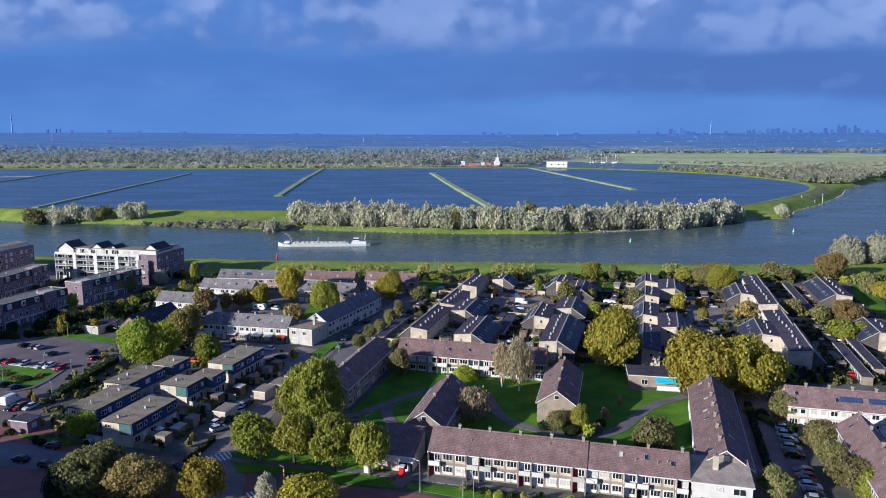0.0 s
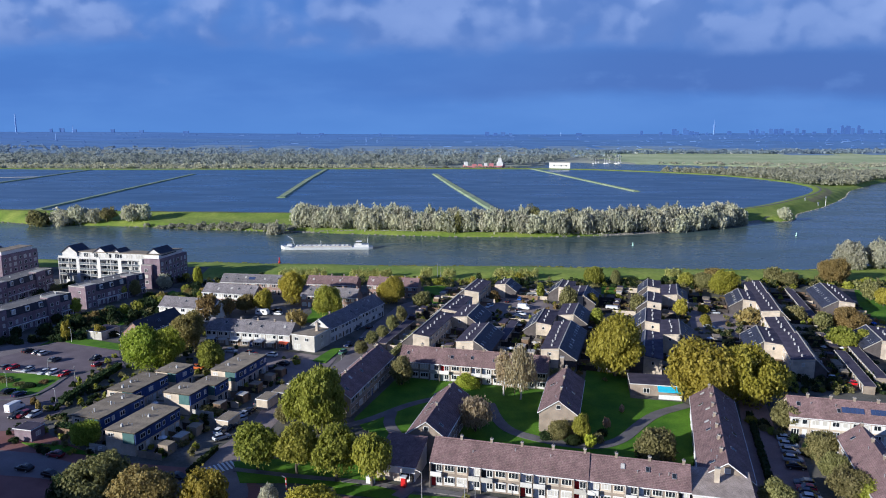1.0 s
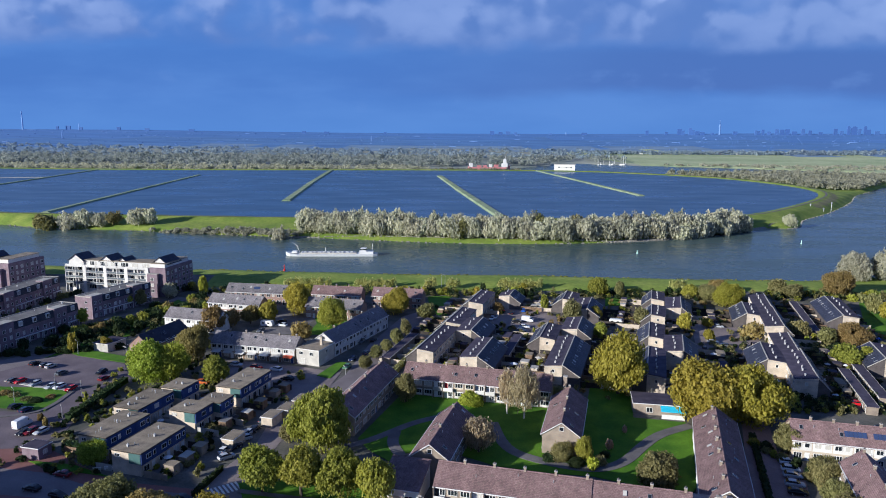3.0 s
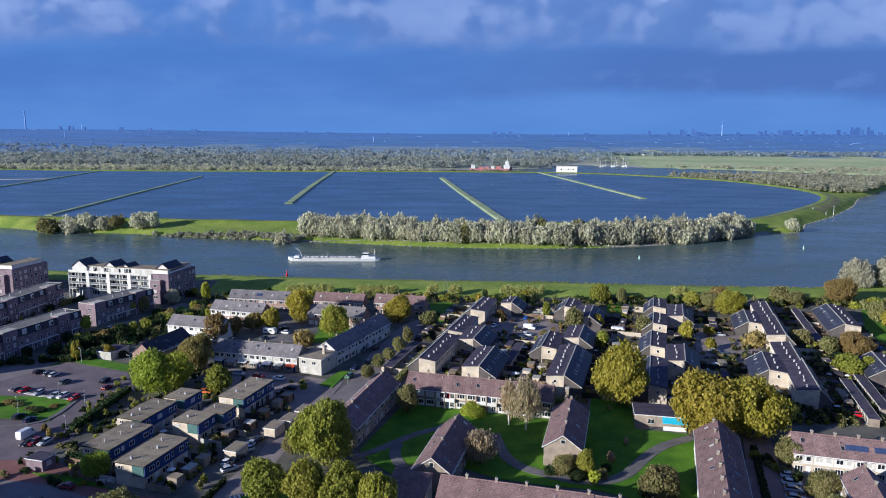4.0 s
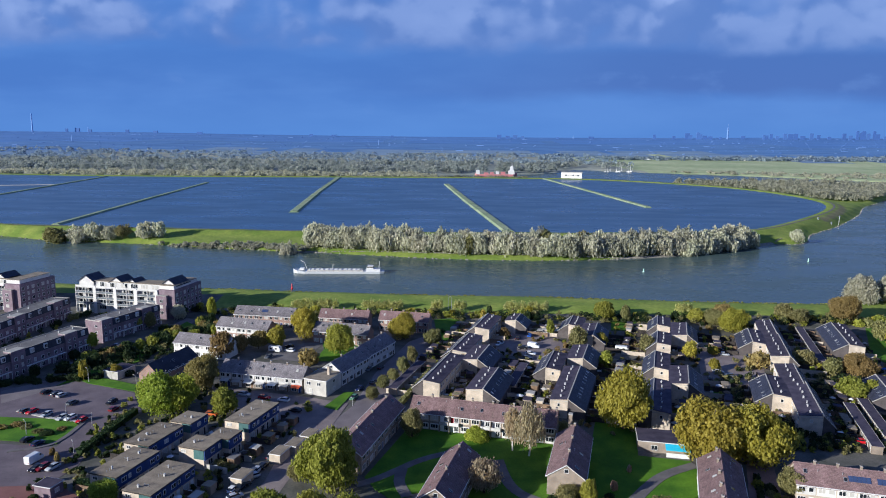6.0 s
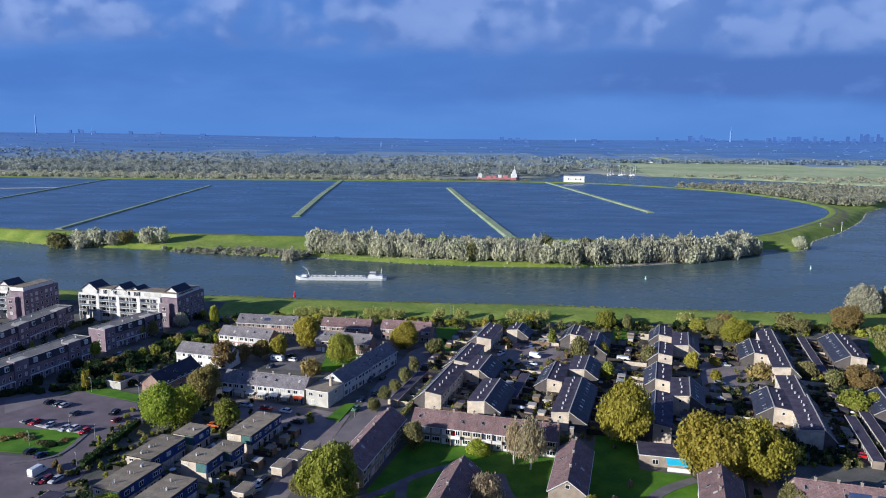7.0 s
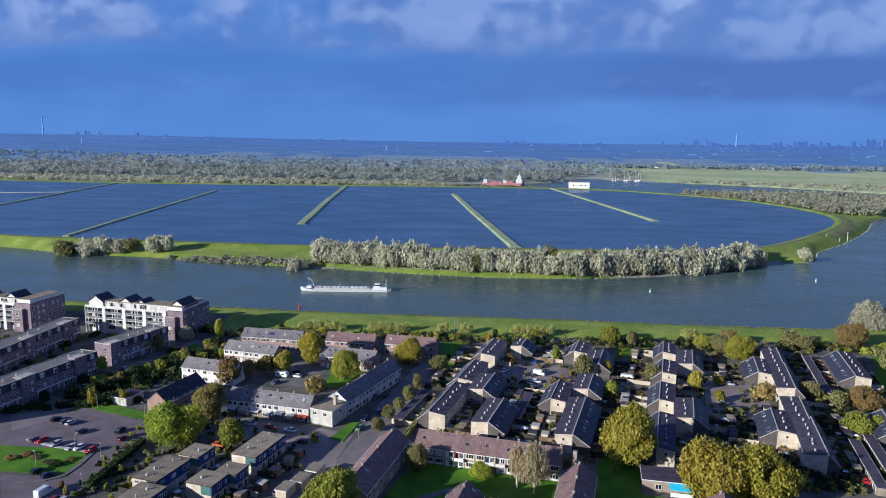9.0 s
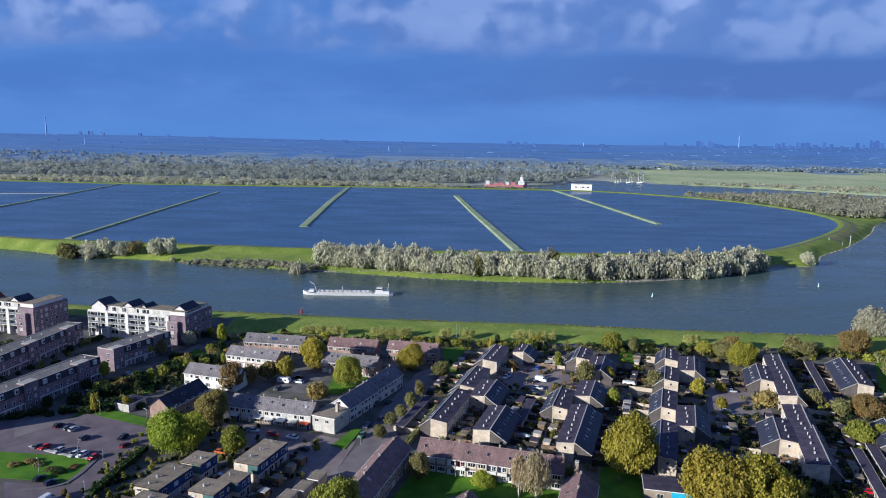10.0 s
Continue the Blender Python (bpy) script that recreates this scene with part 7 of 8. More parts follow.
car(37.9, 315.2, 73.5, "silver")
car(33.7, 293.8, -16, "van")
car(31.5, 284.1, -16, "white")
car(25.1, 317.5, -16, "black")
car(29.5, 278.5, -16, "slate")
car(28.0, 306.3, 73.5, "black")
car(113.0, 286.9, -16, "silver")
car(92.1, 254.5, 73.5, "white")
car(102.5, 264.7, -16, "silver")
car(105.1, 260.7, -16, "slate")
car(96.5, 256.8, 73.5, "black")
car(122.2, 285.0, 73.5, "slate")
car(114.0, 292.8, -16, "white")
car(-69.8, 283.5, -16, "white")
car(-71.3, 288.8, -16, "black")
car(-76.4, 275.0, 73.5, "slate")
car(-59.0, 229.0, -16, "white")
car(-53.0, 220.0, -16, "black")
car(-66.2, 230.9, -16, "red")
car(-73.8, 233.4, -16, "silver")
car(-33.8, 261.5, 73.5, "slate")
car(-29.3, 263.9, 73.5, "black")
car(-30.3, 247.8, 73.5, "slate")
car(-35.2, 232.1, 73.5, "green")
car(-31.8, 276.7, 73.5, "silver")
car(-28.5, 282.2, 73.5, "black")
car(-34.5, 240.7, 73.5, "navy")
car(-150.7, 262.3, 73.5, "black")
car(-150.5, 265.6, 73.5, "white")
car(-147.6, 276.7, 73.5, "silver")
car(-146.7, 280.4, 73.5, "black")
car(-145.6, 283.1, 73.5, "black")
car(-145.0, 286.0, 73.5, "white")
car(-126.3, 345.3, -16, "silver")
car(-126.1, 334.7, 73.5, "slate")
car(-121.4, 315.2, 73.5, "white")
car(-79.4, 216.0, -16, "orange")
car(123.1, 208.0, -16, "black")
car(123.7, 202.9, -16, "red")
car(118.8, 208.0, -16, "silver")
car(116.1, 201.4, -16, "maroon")
car(168.8, 271.5, -16, "blue")

for x, y, h, r, kind in ((-140.5, 203.0, 1.6, 2.0, "brown"), (-137.0, 205.5, 1.5, 2.2, "brown"), (-133.0, 203.8, 1.3, 2.0, "olive"), (-128.0, 201.0, 1.2, 1.8, "olive"), (-124.0, 199.5, 1.6, 2.3, "dark"), (-121.5, 203.0, 1.1, 1.6, "brown"),
                         (-115.0, 186.5, 2.6, 0.9, "brown"), (-111.5, 182.5, 2.9, 0.9, "brown")):
    PLANTS.insert(0, (x, y, h, r, kind))

CARAVAN = plain("caravan_white", (0.70, 0.70, 0.68), 0.45)


def caravan(x, y, turn):
    top = thing("caravan", x, y, 0.1, turn, "white touring caravan parked on the paving", "caravan", "caravans")
    b = Build()

    def ring(w, lo, hi):
        return [(-w, lo), (w, lo), (w, hi - 0.2), (w - 0.2, hi), (-w + 0.2, hi), (-w, hi - 0.2)]
    loft(b, [(-2.7, ring(1.05, 0.7, 2.2)), (-2.4, ring(1.12, 0.45, 2.6)), (2.2, ring(1.12, 0.45, 2.6)), (2.7, ring(1.05, 0.7, 1.9))])
    part("body", b, CARAVAN, top)
    for wy in (-1.13, 1.13):
        for wx in (-1.5, 0.9):
            b = Build()
            b.box(wx - 0.5, wx + 0.5, min(wy, wy * 0.98), max(wy, wy * 0.98), 1.35, 1.9)
            part("window", b, CAR_GLASS, top, "dark window")
        b = Build()
        b.tube((-0.1, wy * 0.85, 0.3), (-0.1, wy, 0.3), 0.3, 0.3, 10)
        part("wheel", b, RUBBER, top)
    b = Build()
    b.tube((2.6, 0, 0.5), (3.9, 0, 0.5), 0.06, 0.06, 6)
    part("drawbar", b, METAL, top)


caravan(70.6, 289.8, -16)
caravan(-75.8, 283.1, -14)
# ---- street furniture ----
for bx, by, turn in ((-84.2, 156.6, 8), (-81.8, 157.4, 8)):
    bench = thing("bench", bx, by, 0.2, turn, "white wooden bench beside a young tree", "bench", "white benches")
    for z in (0.45, 0.85):
        b = Build()
        b.box(-0.95, 0.95, -0.06, 0.06, z, z + 0.22)
        part("board", b, FRAME, bench)
    for wx in (-0.8, 0.8):
        b = Build()
        b.box(wx - 0.06, wx + 0.06, -0.1, 0.1, 0, 1.1)
        part("leg", b, FRAME, bench)

street_lamp(-134.7, 244.2, 5.2)
street_lamp(-115.4, 240.7, 4.1)
street_lamp(-123.4, 209.0, 5.1)
street_lamp(-113.3, 205.4, 4.0)
street_lamp(-107.8, 184.7, 4.7)
street_lamp(-130.2, 199.0, 4.4)
street_lamp(-4.7, 133.9, 6.9)
street_lamp(4.0, 131.2, 5.6)
street_lamp(-34.7, 225.9, 2.5)
street_lamp(-4.0, 348.0, 8.7)
street_lamp(-2.3, 348.0, 8.1)
street_lamp(-41.5, 182.7, 1.5)
street_lamp(-67.1, 249.2, 3.2)
street_lamp(6.1, 130.8, 5.3)
street_lamp(28.5, 131.2, 3.9)
street_lamp(-105.2, 242.1, 5.2)
tree(-42.1, 147.9, 11.6, 5.9, "green", "street")
tree(-32.9, 146.3, 12.0, 5.6, "green", "street")
tree(-23.6, 143.0, 13.6, 5.8, "green", "street")
tree(-15.6, 141.0, 12.6, 5.0, "green", "street")
tree(-32.4, 167.7, 19.0, 7.8, "green", "tall")
tree(-41.8, 173.8, 5.9, 2.7, "olive", "round")
tree(-70.4, 132.6, 11.1, 8.4, "olive", "round")
tree(-60.1, 129.9, 10.4, 6.5, "brown", "round")
tree(-74.2, 128.8, 9.0, 4.0, "dark", "round")
tree(-47.9, 130.3, 9.4, 5.0, "gold", "round")
tree(-34.8, 129.9, 6.3, 2.8, "pale", "round")
tree(-25.8, 126.7, 7.7, 5.7, "gold", "round")
tree(-87.2, 160.1, 6.9, 3.5, "lime", "round")
tree(-96.1, 217.1, 14.6, 8.0, "lime", "round")
tree(-89.8, 217.1, 13.5, 5.9, "lime", "round")
tree(-90.2, 238.7, 13.3, 6.9, "brown", "round")
tree(-74.9, 217.1, 9.4, 5.3, "green", "round")
tree(53.1, 210.6, 18.9, 8.7, "gold", "round")
tree(72.2, 189.9, 18.2, 10.4, "gold", "round")
tree(85.8, 189.9, 17.1, 9.8, "gold", "round")
tree(17.0, 193.9, 14.5, 2.8, "tan", "birch")
tree(21.5, 190.7, 16.0, 4.5, "tan", "birch")
tree(7.8, 169.1, 9.5, 4.7, "tan", "weep")
tree(-13.1, 202.4, 9.4, 3.5, "olive", "round")
tree(6.4, 201.4, 3.9, 4.1, "lime", "shrub")
tree(49.9, 155.4, 7.7, 6.6, "olive", "shrub")
tree(33.8, 164.6, 7.0, 2.4, "green", "round")
tree(28.6, 166.0, 5.0, 3.2, "olive", "shrub")
tree(25.4, 164.8, 2.2, 2.2, "dark", "shrub")
tree(31.5, 162.4, 2.4, 2.4, "dark", "shrub")
tree(37.5, 163.2, 2.6, 2.0, "olive", "shrub")
tree(39.5, 167.0, 2.0, 1.6, "dark", "shrub")
tree(35.2, 160.1, 3.3, 1.6, "lime", "round")
tree(41.6, 171.2, 3.1, 1.1, "rust", "round")
tree(48.0, 181.5, 2.4, 0.8, "rust", "round")
tree(87.3, 170.1, 8.0, 3.6, "olive", "round")
tree(88.7, 155.4, 6.7, 3.9, "olive", "round")
tree(85.6, 144.2, 7.1, 4.1, "olive", "round")
tree(67.1, 131.0, 6.7, 4.1, "olive", "round")
tree(84.0, 134.8, 7.5, 4.9, "olive", "round")
tree(86.0, 129.9, 7.2, 4.8, "green", "round")
tree(-48.3, 282.2, 12.6, 6.6, "green", "round")
tree(-67.0, 302.0, 15.2, 6.4, "gold", "round")
tree(-76.3, 286.9, 9.7, 4.3, "gold", "round")
tree(-83.9, 286.9, 8.5, 4.3, "brown", "round")
tree(-95.6, 275.8, 10.5, 6.0, "brown", "round")
tree(-90.7, 282.2, 7.2, 4.3, "brown", "round")
tree(-58.8, 268.9, 6.9, 4.6, "brown", "shrub")
tree(-121.5, 337.3, 9.9, 2.6, "lime", "round")
tree(-23.6, 305.2, 12.6, 6.3, "gold", "round")
tree(-10.0, 294.8, 8.0, 4.3, "olive", "round")
tree(-28.8, 232.1, 5.0, 2.6, "olive", "round")
tree(-26.0, 242.1, 4.8, 2.6, "olive", "round")
tree(-23.3, 250.7, 5.4, 2.6, "olive", "round")
tree(-20.3, 259.9, 6.2, 2.7, "olive", "round")
tree(-17.5, 271.5, 6.7, 2.5, "olive", "round")
tree(73.1, 341.2, 10.0, 5.2, "green", "round")
tree(125.3, 334.7, 7.6, 6.6, "olive", "round")
tree(130.1, 322.2, 12.4, 6.6, "gold", "round")
tree(131.4, 339.9, 9.1, 5.1, "brown", "round")
tree(117.9, 337.3, 7.0, 4.4, "green", "round")
tree(81.3, 288.8, 7.6, 4.3, "olive", "round")
tree(63.0, 295.8, 7.0, 3.5, "gold", "round")
tree(59.7, 268.9, 6.9, 3.0, "green", "round")
tree(96.4, 280.4, 7.6, 3.3, "gold", "round")
tree(108.1, 286.9, 4.4, 2.5, "gold", "round")
tree(101.6, 267.2, 5.0, 2.4, "gold", "round")
tree(52.7, 291.8, 9.8, 3.9, "olive", "round")
tree(121.2, 273.2, 7.0, 5.2, "brown", "shrub")
tree(163.1, 343.9, 7.8, 5.4, "olive", "round")
tree(167.8, 337.3, 7.0, 5.5, "olive", "round")
tree(140.1, 275.0, 7.2, 4.6, "olive", "round")
tree(146.1, 264.7, 6.8, 4.0, "olive", "round")
tree(156.0, 264.7, 9.0, 6.6, "brown", "round")
tree(141.1, 240.1, 7.8, 5.8, "green", "round")
tree(147.7, 240.1, 6.8, 3.5, "green", "round")
tree(192.1, 310.7, 8.9, 4.8, "olive", "round")
tree(191.4, 299.9, 9.3, 4.7, "gold", "round")
tree(192.1, 341.2, 13.4, 8.3, "brown", "round")
tree(221.4, 378.1, 15.3, 10.0, "pale", "plume")
tree(236.9, 378.1, 15.3, 8.4, "pale", "plume")
tree(245.1, 381.4, 12.6, 7.4, "pale", "plume")
tree(-154.6, 284.1, 6.3, 3.5, "lime", "round")
tree(-127.1, 250.0, 5.6, 2.1, "gold", "round")
tree(-137.7, 246.3, 8.0, 1.8, "gold", "round")
tree(-147.9, 312.9, 7.9, 3.7, "green", "round")
tree(-143.2, 315.2, 8.7, 3.1, "olive", "round")
tree(-135.6, 330.8, 7.5, 4.4, "pale", "round")
tree(-228.6, 365.5, 6.7, 3.2, "green", "round")
tree(-223.0, 370.2, 6.8, 3.5, "green", "round")
tree(-128.3, 520.6, 14.0, 7.4, "pale", "plume")
tree(290.0, 600.0, 12.0, 6.6, "pale", "plume")
tree(-326.7, 559.8, 17.3, 11.8, "olive", "round")
tree(-309.6, 563.3, 15.1, 10.9, "pale", "plume")
tree(-297.7, 566.9, 17.0, 10.4, "pale", "plume")
tree(-286.3, 566.9, 12.9, 6.7, "pale", "plume")
tree(-274.8, 566.9, 12.0, 7.6, "olive", "round")
tree(-256.4, 566.9, 15.6, 8.6, "pale", "plume")
tree(-247.4, 570.5, 14.4, 7.5, "pale", "plume")
tree(83.3, 337.3, 8.5, 2.9, "olive", "round")
tree(-136.8, 337.3, 5.6, 3.7, "dark", "round")
tree(104.6, 312.9, 6.6, 2.7, "dark", "round")
tree(25.6, 324.7, 6.8, 2.7, "dark", "round")
tree(43.3, 312.9, 7.4, 2.1, "green", "round")
tree(21.8, 307.4, 5.7, 2.5, "brown", "round")

# ---- the far bank and the distance ----
def belt(name, spots, kind, label, seed, lobes=7, size=0.5, count=26):
    """A belt of woodland as one body of stuff: (x, y, z, radius, height) for every tree."""
    g = np.random.default_rng(seed)
    b = Build()
    at = np.array(spots)
    m = lobes * count
    at = np.repeat(at, m, axis=0)
    n = len(at)
    u, a = g.uniform(-0.25, 1, n), g.uniform(0, 6.283, n)
    q = np.sqrt(1 - u * u)
    d = np.stack([q * np.cos(a), q * np.sin(a), u], 1)
    rough = g.uniform(0.62, 1.12, n)
    p = at[:, :3] + d * np.stack([at[:, 3] * rough, at[:, 3] * rough, at[:, 4] * 0.62 * rough], 1) + np.stack([0 * u, 0 * u, at[:, 4] * 0.36], 1)
    leaf_quads(b, g, p, d + np.array([0, 0, 0.2]), size * at[:, 3], 0.9)
    return alone(name, b, LEAF[kind], label, "woodland", "stuff")


rnd = random.Random(4)
row_x = -112.0
while row_x < 246:
    base = np.interp(row_x, [-114, 6, 89, 179, 243], [536, 512, 510, 532, 572])
    for back in (0, 1, 2):
        if rnd.random() < (1, 0.95, 0.8)[back]:
            tree(row_x + rnd.uniform(-2, 2), base + 3.6 + back * 8 + rnd.uniform(-2, 2), rnd.uniform(13.5, 18.5), rnd.uniform(5.8, 8.8), "pale" if rnd.random() < 0.97 else "olive", "plume", " on the far river bank")
    row_x += rnd.uniform(4.8, 6.6)


def scatter(n, x0, x1, y0, y1, r0, r1, h0, h1, seed, avoid=True, off=40):
    g = np.random.default_rng(seed)
    x, y = g.uniform(x0, x1, n), g.uniform(y0, y1, n)
    keep = np.ones(n, bool)
    if avoid:
        keep = (signed(x, y, RIVER_RING) > 8) & (signed(x, y, BASIN_RING) > off) & (signed(x, y, HARBOUR_RING) > 8)
    x, y = x[keep], y[keep]
    z = land_height(x, y)
    r, h = g.uniform(r0, r1, len(x)), g.uniform(h0, h1, len(x))
    return list(zip(x.tolist(), y.tolist(), z.tolist(), r.tolist(), h.tolist()))


belt("woodland", scatter(1000, -1500, -40, 1318, 1440, 3.5, 7, 6, 10, 1, off=20), "reed", "tan willow thicket beyond the reservoir", 1, 6, 0.34, 12)
belt("woodland", scatter(60, -30, 130, 1325, 1345, 3, 5, 4, 7, 21, off=16), "reed", "low thicket below the moored ship", 21, 6, 0.34, 12)
belt("woodland", scatter(700, -1700, 330, 1500, 1640, 6, 10, 11, 17, 2), "far", "tall haze-paled woodland behind a meadow", 2, 6, 0.30, 14)
belt("woodland", scatter(420, -1900, 430, 1740, 1900, 6, 11, 11, 17, 14), "far", "second row of haze-paled woodland behind a meadow", 14, 5, 0.34, 12)
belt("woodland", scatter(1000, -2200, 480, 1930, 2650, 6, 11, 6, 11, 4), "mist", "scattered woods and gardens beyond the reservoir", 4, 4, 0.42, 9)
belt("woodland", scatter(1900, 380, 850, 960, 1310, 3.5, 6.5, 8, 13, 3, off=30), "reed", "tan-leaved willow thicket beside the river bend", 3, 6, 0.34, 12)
belt("woodland", scatter(500, 440, 1800, 2290, 2440, 6, 11, 8, 13, 6), "mist", "row of haze-tinted trees behind the meadow", 6, 4, 0.42, 9)
belt("woodland", scatter(420, 480, 1500, 1440, 1640, 4, 8, 2.5, 5, 7), "reed", "low reed and scrub in the meadow", 7, 4, 0.4, 8)
belt("scrub", [(x, y, ground_z(x, y), r, h) for x, y, r, h in [(rnd.uniform(-238, -112), 0, rnd.uniform(1.0, 3.0), rnd.uniform(1.2, 4.0)) for _ in range(150)] for y in [548 - (x + 238) * 0.135 + rnd.uniform(-3, 7)]],
     "reed", "low scrub along the far river bank", 31, 5, 0.4, 12)
belt("reeds", [(x, y, ground_z(x, y), rnd.uniform(0.4, 1.0), rnd.uniform(0.4, 1.0)) for x in [rnd.uniform(-150, 205) for _ in range(420)] for y in [float(np.interp(x, [-150, 0, 93, 205], [394, 384.5, 379.5, 373.5])) + rnd.uniform(-1.6, 1.0)]],
     "green", "green reeds along the waterline of the near dike", 32, 4, 0.45, 9)
belt("reeds", [(x, 351.5 - x * 0.02 + rnd.uniform(-1.4, 1.4), ground_z(x, 351.5), rnd.uniform(0.9, 1.5), rnd.uniform(4.2, 6.2)) for x0, x1 in ((-84, -61), (-48, -28), (-12, -7), (-1, 5), (25, 47), (112, 120)) for x in np.arange(x0, x1, 0.75).tolist()],
     "straw", "tall pale yellow shrubs in a row at the foot of the dike", 33, 6, 0.42, 14)

# shrubs below the dike, along the shaded street and in the gardens
for i in range(62):
    sx = rnd.uniform(-150, 235)
    tree(sx, 343 - sx * 0.02 + rnd.uniform(-5, 6), rnd.uniform(2.0, 5.0), rnd.uniform(1.6, 3.2), rnd.choice(["olive", "green", "dark", "olive", "gold"]), "shrub", " at the foot of the dike")
for i in range(95):
    f = rnd.random()
    sx, sy = -152 + 46 * f + rnd.uniform(-10, 10), 256 + 76 * f + rnd.uniform(-8, 8)
    if free(sx, sy, 2.0):
        tree(sx, sy, rnd.uniform(2.5, 5.5), rnd.uniform(1.8, 3.2), rnd.choice(["dark", "dark", "green", "dark", "brown"]), "shrub", " beside the shaded street")
for i in range(30):
    f, back = rnd.random(), rnd.choice([0, 1])
    sx, sy = (-172 + 22 * f if back else -197 + 14 * f) + rnd.uniform(-5, 5), 262 + 72 * f + 30 * (1 - back) + rnd.uniform(-4, 4)
    if free(sx, sy, 1.6):
        tree(sx, sy, rnd.uniform(1.5, 3.5), rnd.uniform(1.3, 2.4), rnd.choice(["dark", "green", "olive"]), "shrub", " between the brick terraces")
for i in range(16):
    tree(-172 + i * 3.2 + rnd.uniform(-1, 1), 236 + i * 1.1 + rnd.uniform(-2, 2), rnd.uniform(2.2, 3.6), rnd.uniform(1.8, 2.6), "dark", "shrub", " behind the parking lot")
fixed, PLANTS = PLANTS[:8], PLANTS[8:]
for sx, sy, sh, sr, kind in fixed:
    tree(sx, sy, sh, sr, kind, "shrub", " on the lawn by the parking lot")
rnd.shuffle(PLANTS)
for sx, sy, sh, sr, kind in PLANTS[:85]:
    tree(sx, sy, sh, sr, kind, "shrub", " in a back garden")
for i in range(26):
    tree(4 + i * 1.9 + rnd.uniform(-0.6, 0.6), 134.0 - i * 0.47 + rnd.uniform(-0.8, 0.8), rnd.uniform(0.9, 2.2), rnd.uniform(0.6, 1.2), rnd.choice(["dark", "green", "olive", "lime"]), "shrub", " in a front garden")
for i in range(22):
    tree(82 + i * 0.55 + rnd.uniform(-1.5, 1.5), 175 - i * 2.3, rnd.uniform(1.5, 3.0), rnd.uniform(1.0, 1.9), rnd.choice(["dark", "olive", "green"]), "shrub", " beside the parking strip")

# low planting too dense to count: back gardens and the thicket below the dike
PLANTED = {"olive": [], "green": [], "dark": [], "brown": []}
for sx, sy, sh, sr, kind in PLANTS[85:]:
    PLANTED[kind if kind in PLANTED else "olive"].append((sx, sy, sh * 0.8, sr))
for i in range(420):
    sx = rnd.uniform(-165, 240)
    PLANTED[rnd.choice(["olive", "dark", "green", "dark"])].append((sx, 342 - sx * 0.02 + rnd.uniform(-5, 5), rnd.uniform(1.5, 3.8), rnd.uniform(1.2, 2.4)))
for i in range(1500):
    sx, sy = rnd.uniform(-8, 175), rnd.uniform(205, 335)
    if free(sx, sy, 0.9) and math.sin(sx * 0.31 + 1) * math.sin(sy * 0.27) > -0.05:
        PLANTED[rnd.choice(["olive", "dark", "green", "olive", "brown"])].append((sx, sy, rnd.uniform(0.8, 2.4), rnd.uniform(0.7, 1.5)))
for i in range(700):
    sx, sy = rnd.uniform(-112, -48), rnd.uniform(155, 262)
    if free(sx, sy, 0.8) and (math.sin(sx * 0.4) * math.sin(sy * 0.33) > 0.0 or sy < 212 and sx < -60) and not (sx > -58 and sy < 200):
        PLANTED[rnd.choice(["dark", "dark", "green", "olive"])].append((sx, sy, rnd.uniform(0.7, 1.9), rnd.uniform(0.6, 1.2)))
for i in range(420):
    sx, sy = rnd.uniform(-250, -160), rnd.uniform(245, 350)
    if free(sx, sy, 1.5) and math.sin(sx * 0.2) * math.sin(sy * 0.17) > -0.1:
        PLANTED["dark" if rnd.random() < 0.8 else "green"].append((sx, sy, rnd.uniform(0.8, 3.0), rnd.uniform(0.9, 2.2)))
for i in range(230):
    f = rnd.random()
    sx, sy = -140 + 40 * f + rnd.uniform(-11, 11), 252 + 84 * f + rnd.uniform(-6, 6)
    if free(sx, sy, 1.5):
        PLANTED["dark" if rnd.random() < 0.75 else "olive"].append((sx, sy, rnd.uniform(1.0, 3.2), rnd.uniform(1.0, 2.2)))
for i in range(150):
    f = rnd.random()
    sx = 103 + 31 * f
    sy = 203 + 1 * f + rnd.uniform(-6, 14)
    if free(sx, sy, 1.0):
        PLANTED[rnd.choice(["dark", "dark", "olive", "green"])].append((sx, sy, rnd.uniform(0.9, 3.0), rnd.uniform(0.8, 1.8)))
for i in range(420):
    sx, sy = rnd.uniform(95, 168), rnd.uniform(195, 262)
    if free(sx, sy, 0.9):
        PLANTED[rnd.choice(["dark", "dark", "olive", "dark"])].append((sx, sy, rnd.uniform(0.8, 2.6), rnd.uniform(0.8, 1.6)))
for kind, spots in PLANTED.items():
    b = Build()
    for sx, sy, sh, sr in spots:
        for k in range(3):
            leaf_cloud(b, rnd, (sx + rnd.uniform(-0.5, 0.5) * sr, sy + rnd.uniform(-0.5, 0.5) * sr, ground_z(sx, sy) + sh * (0.3 + 0.22 * k)), sr * 0.75, sh * 0.38, 26, 0.5)
    alone("garden_planting", b, LEAF[kind], SHRUB_WORDS[kind] + " planting in gardens and below the dike", "planting", "stuff")

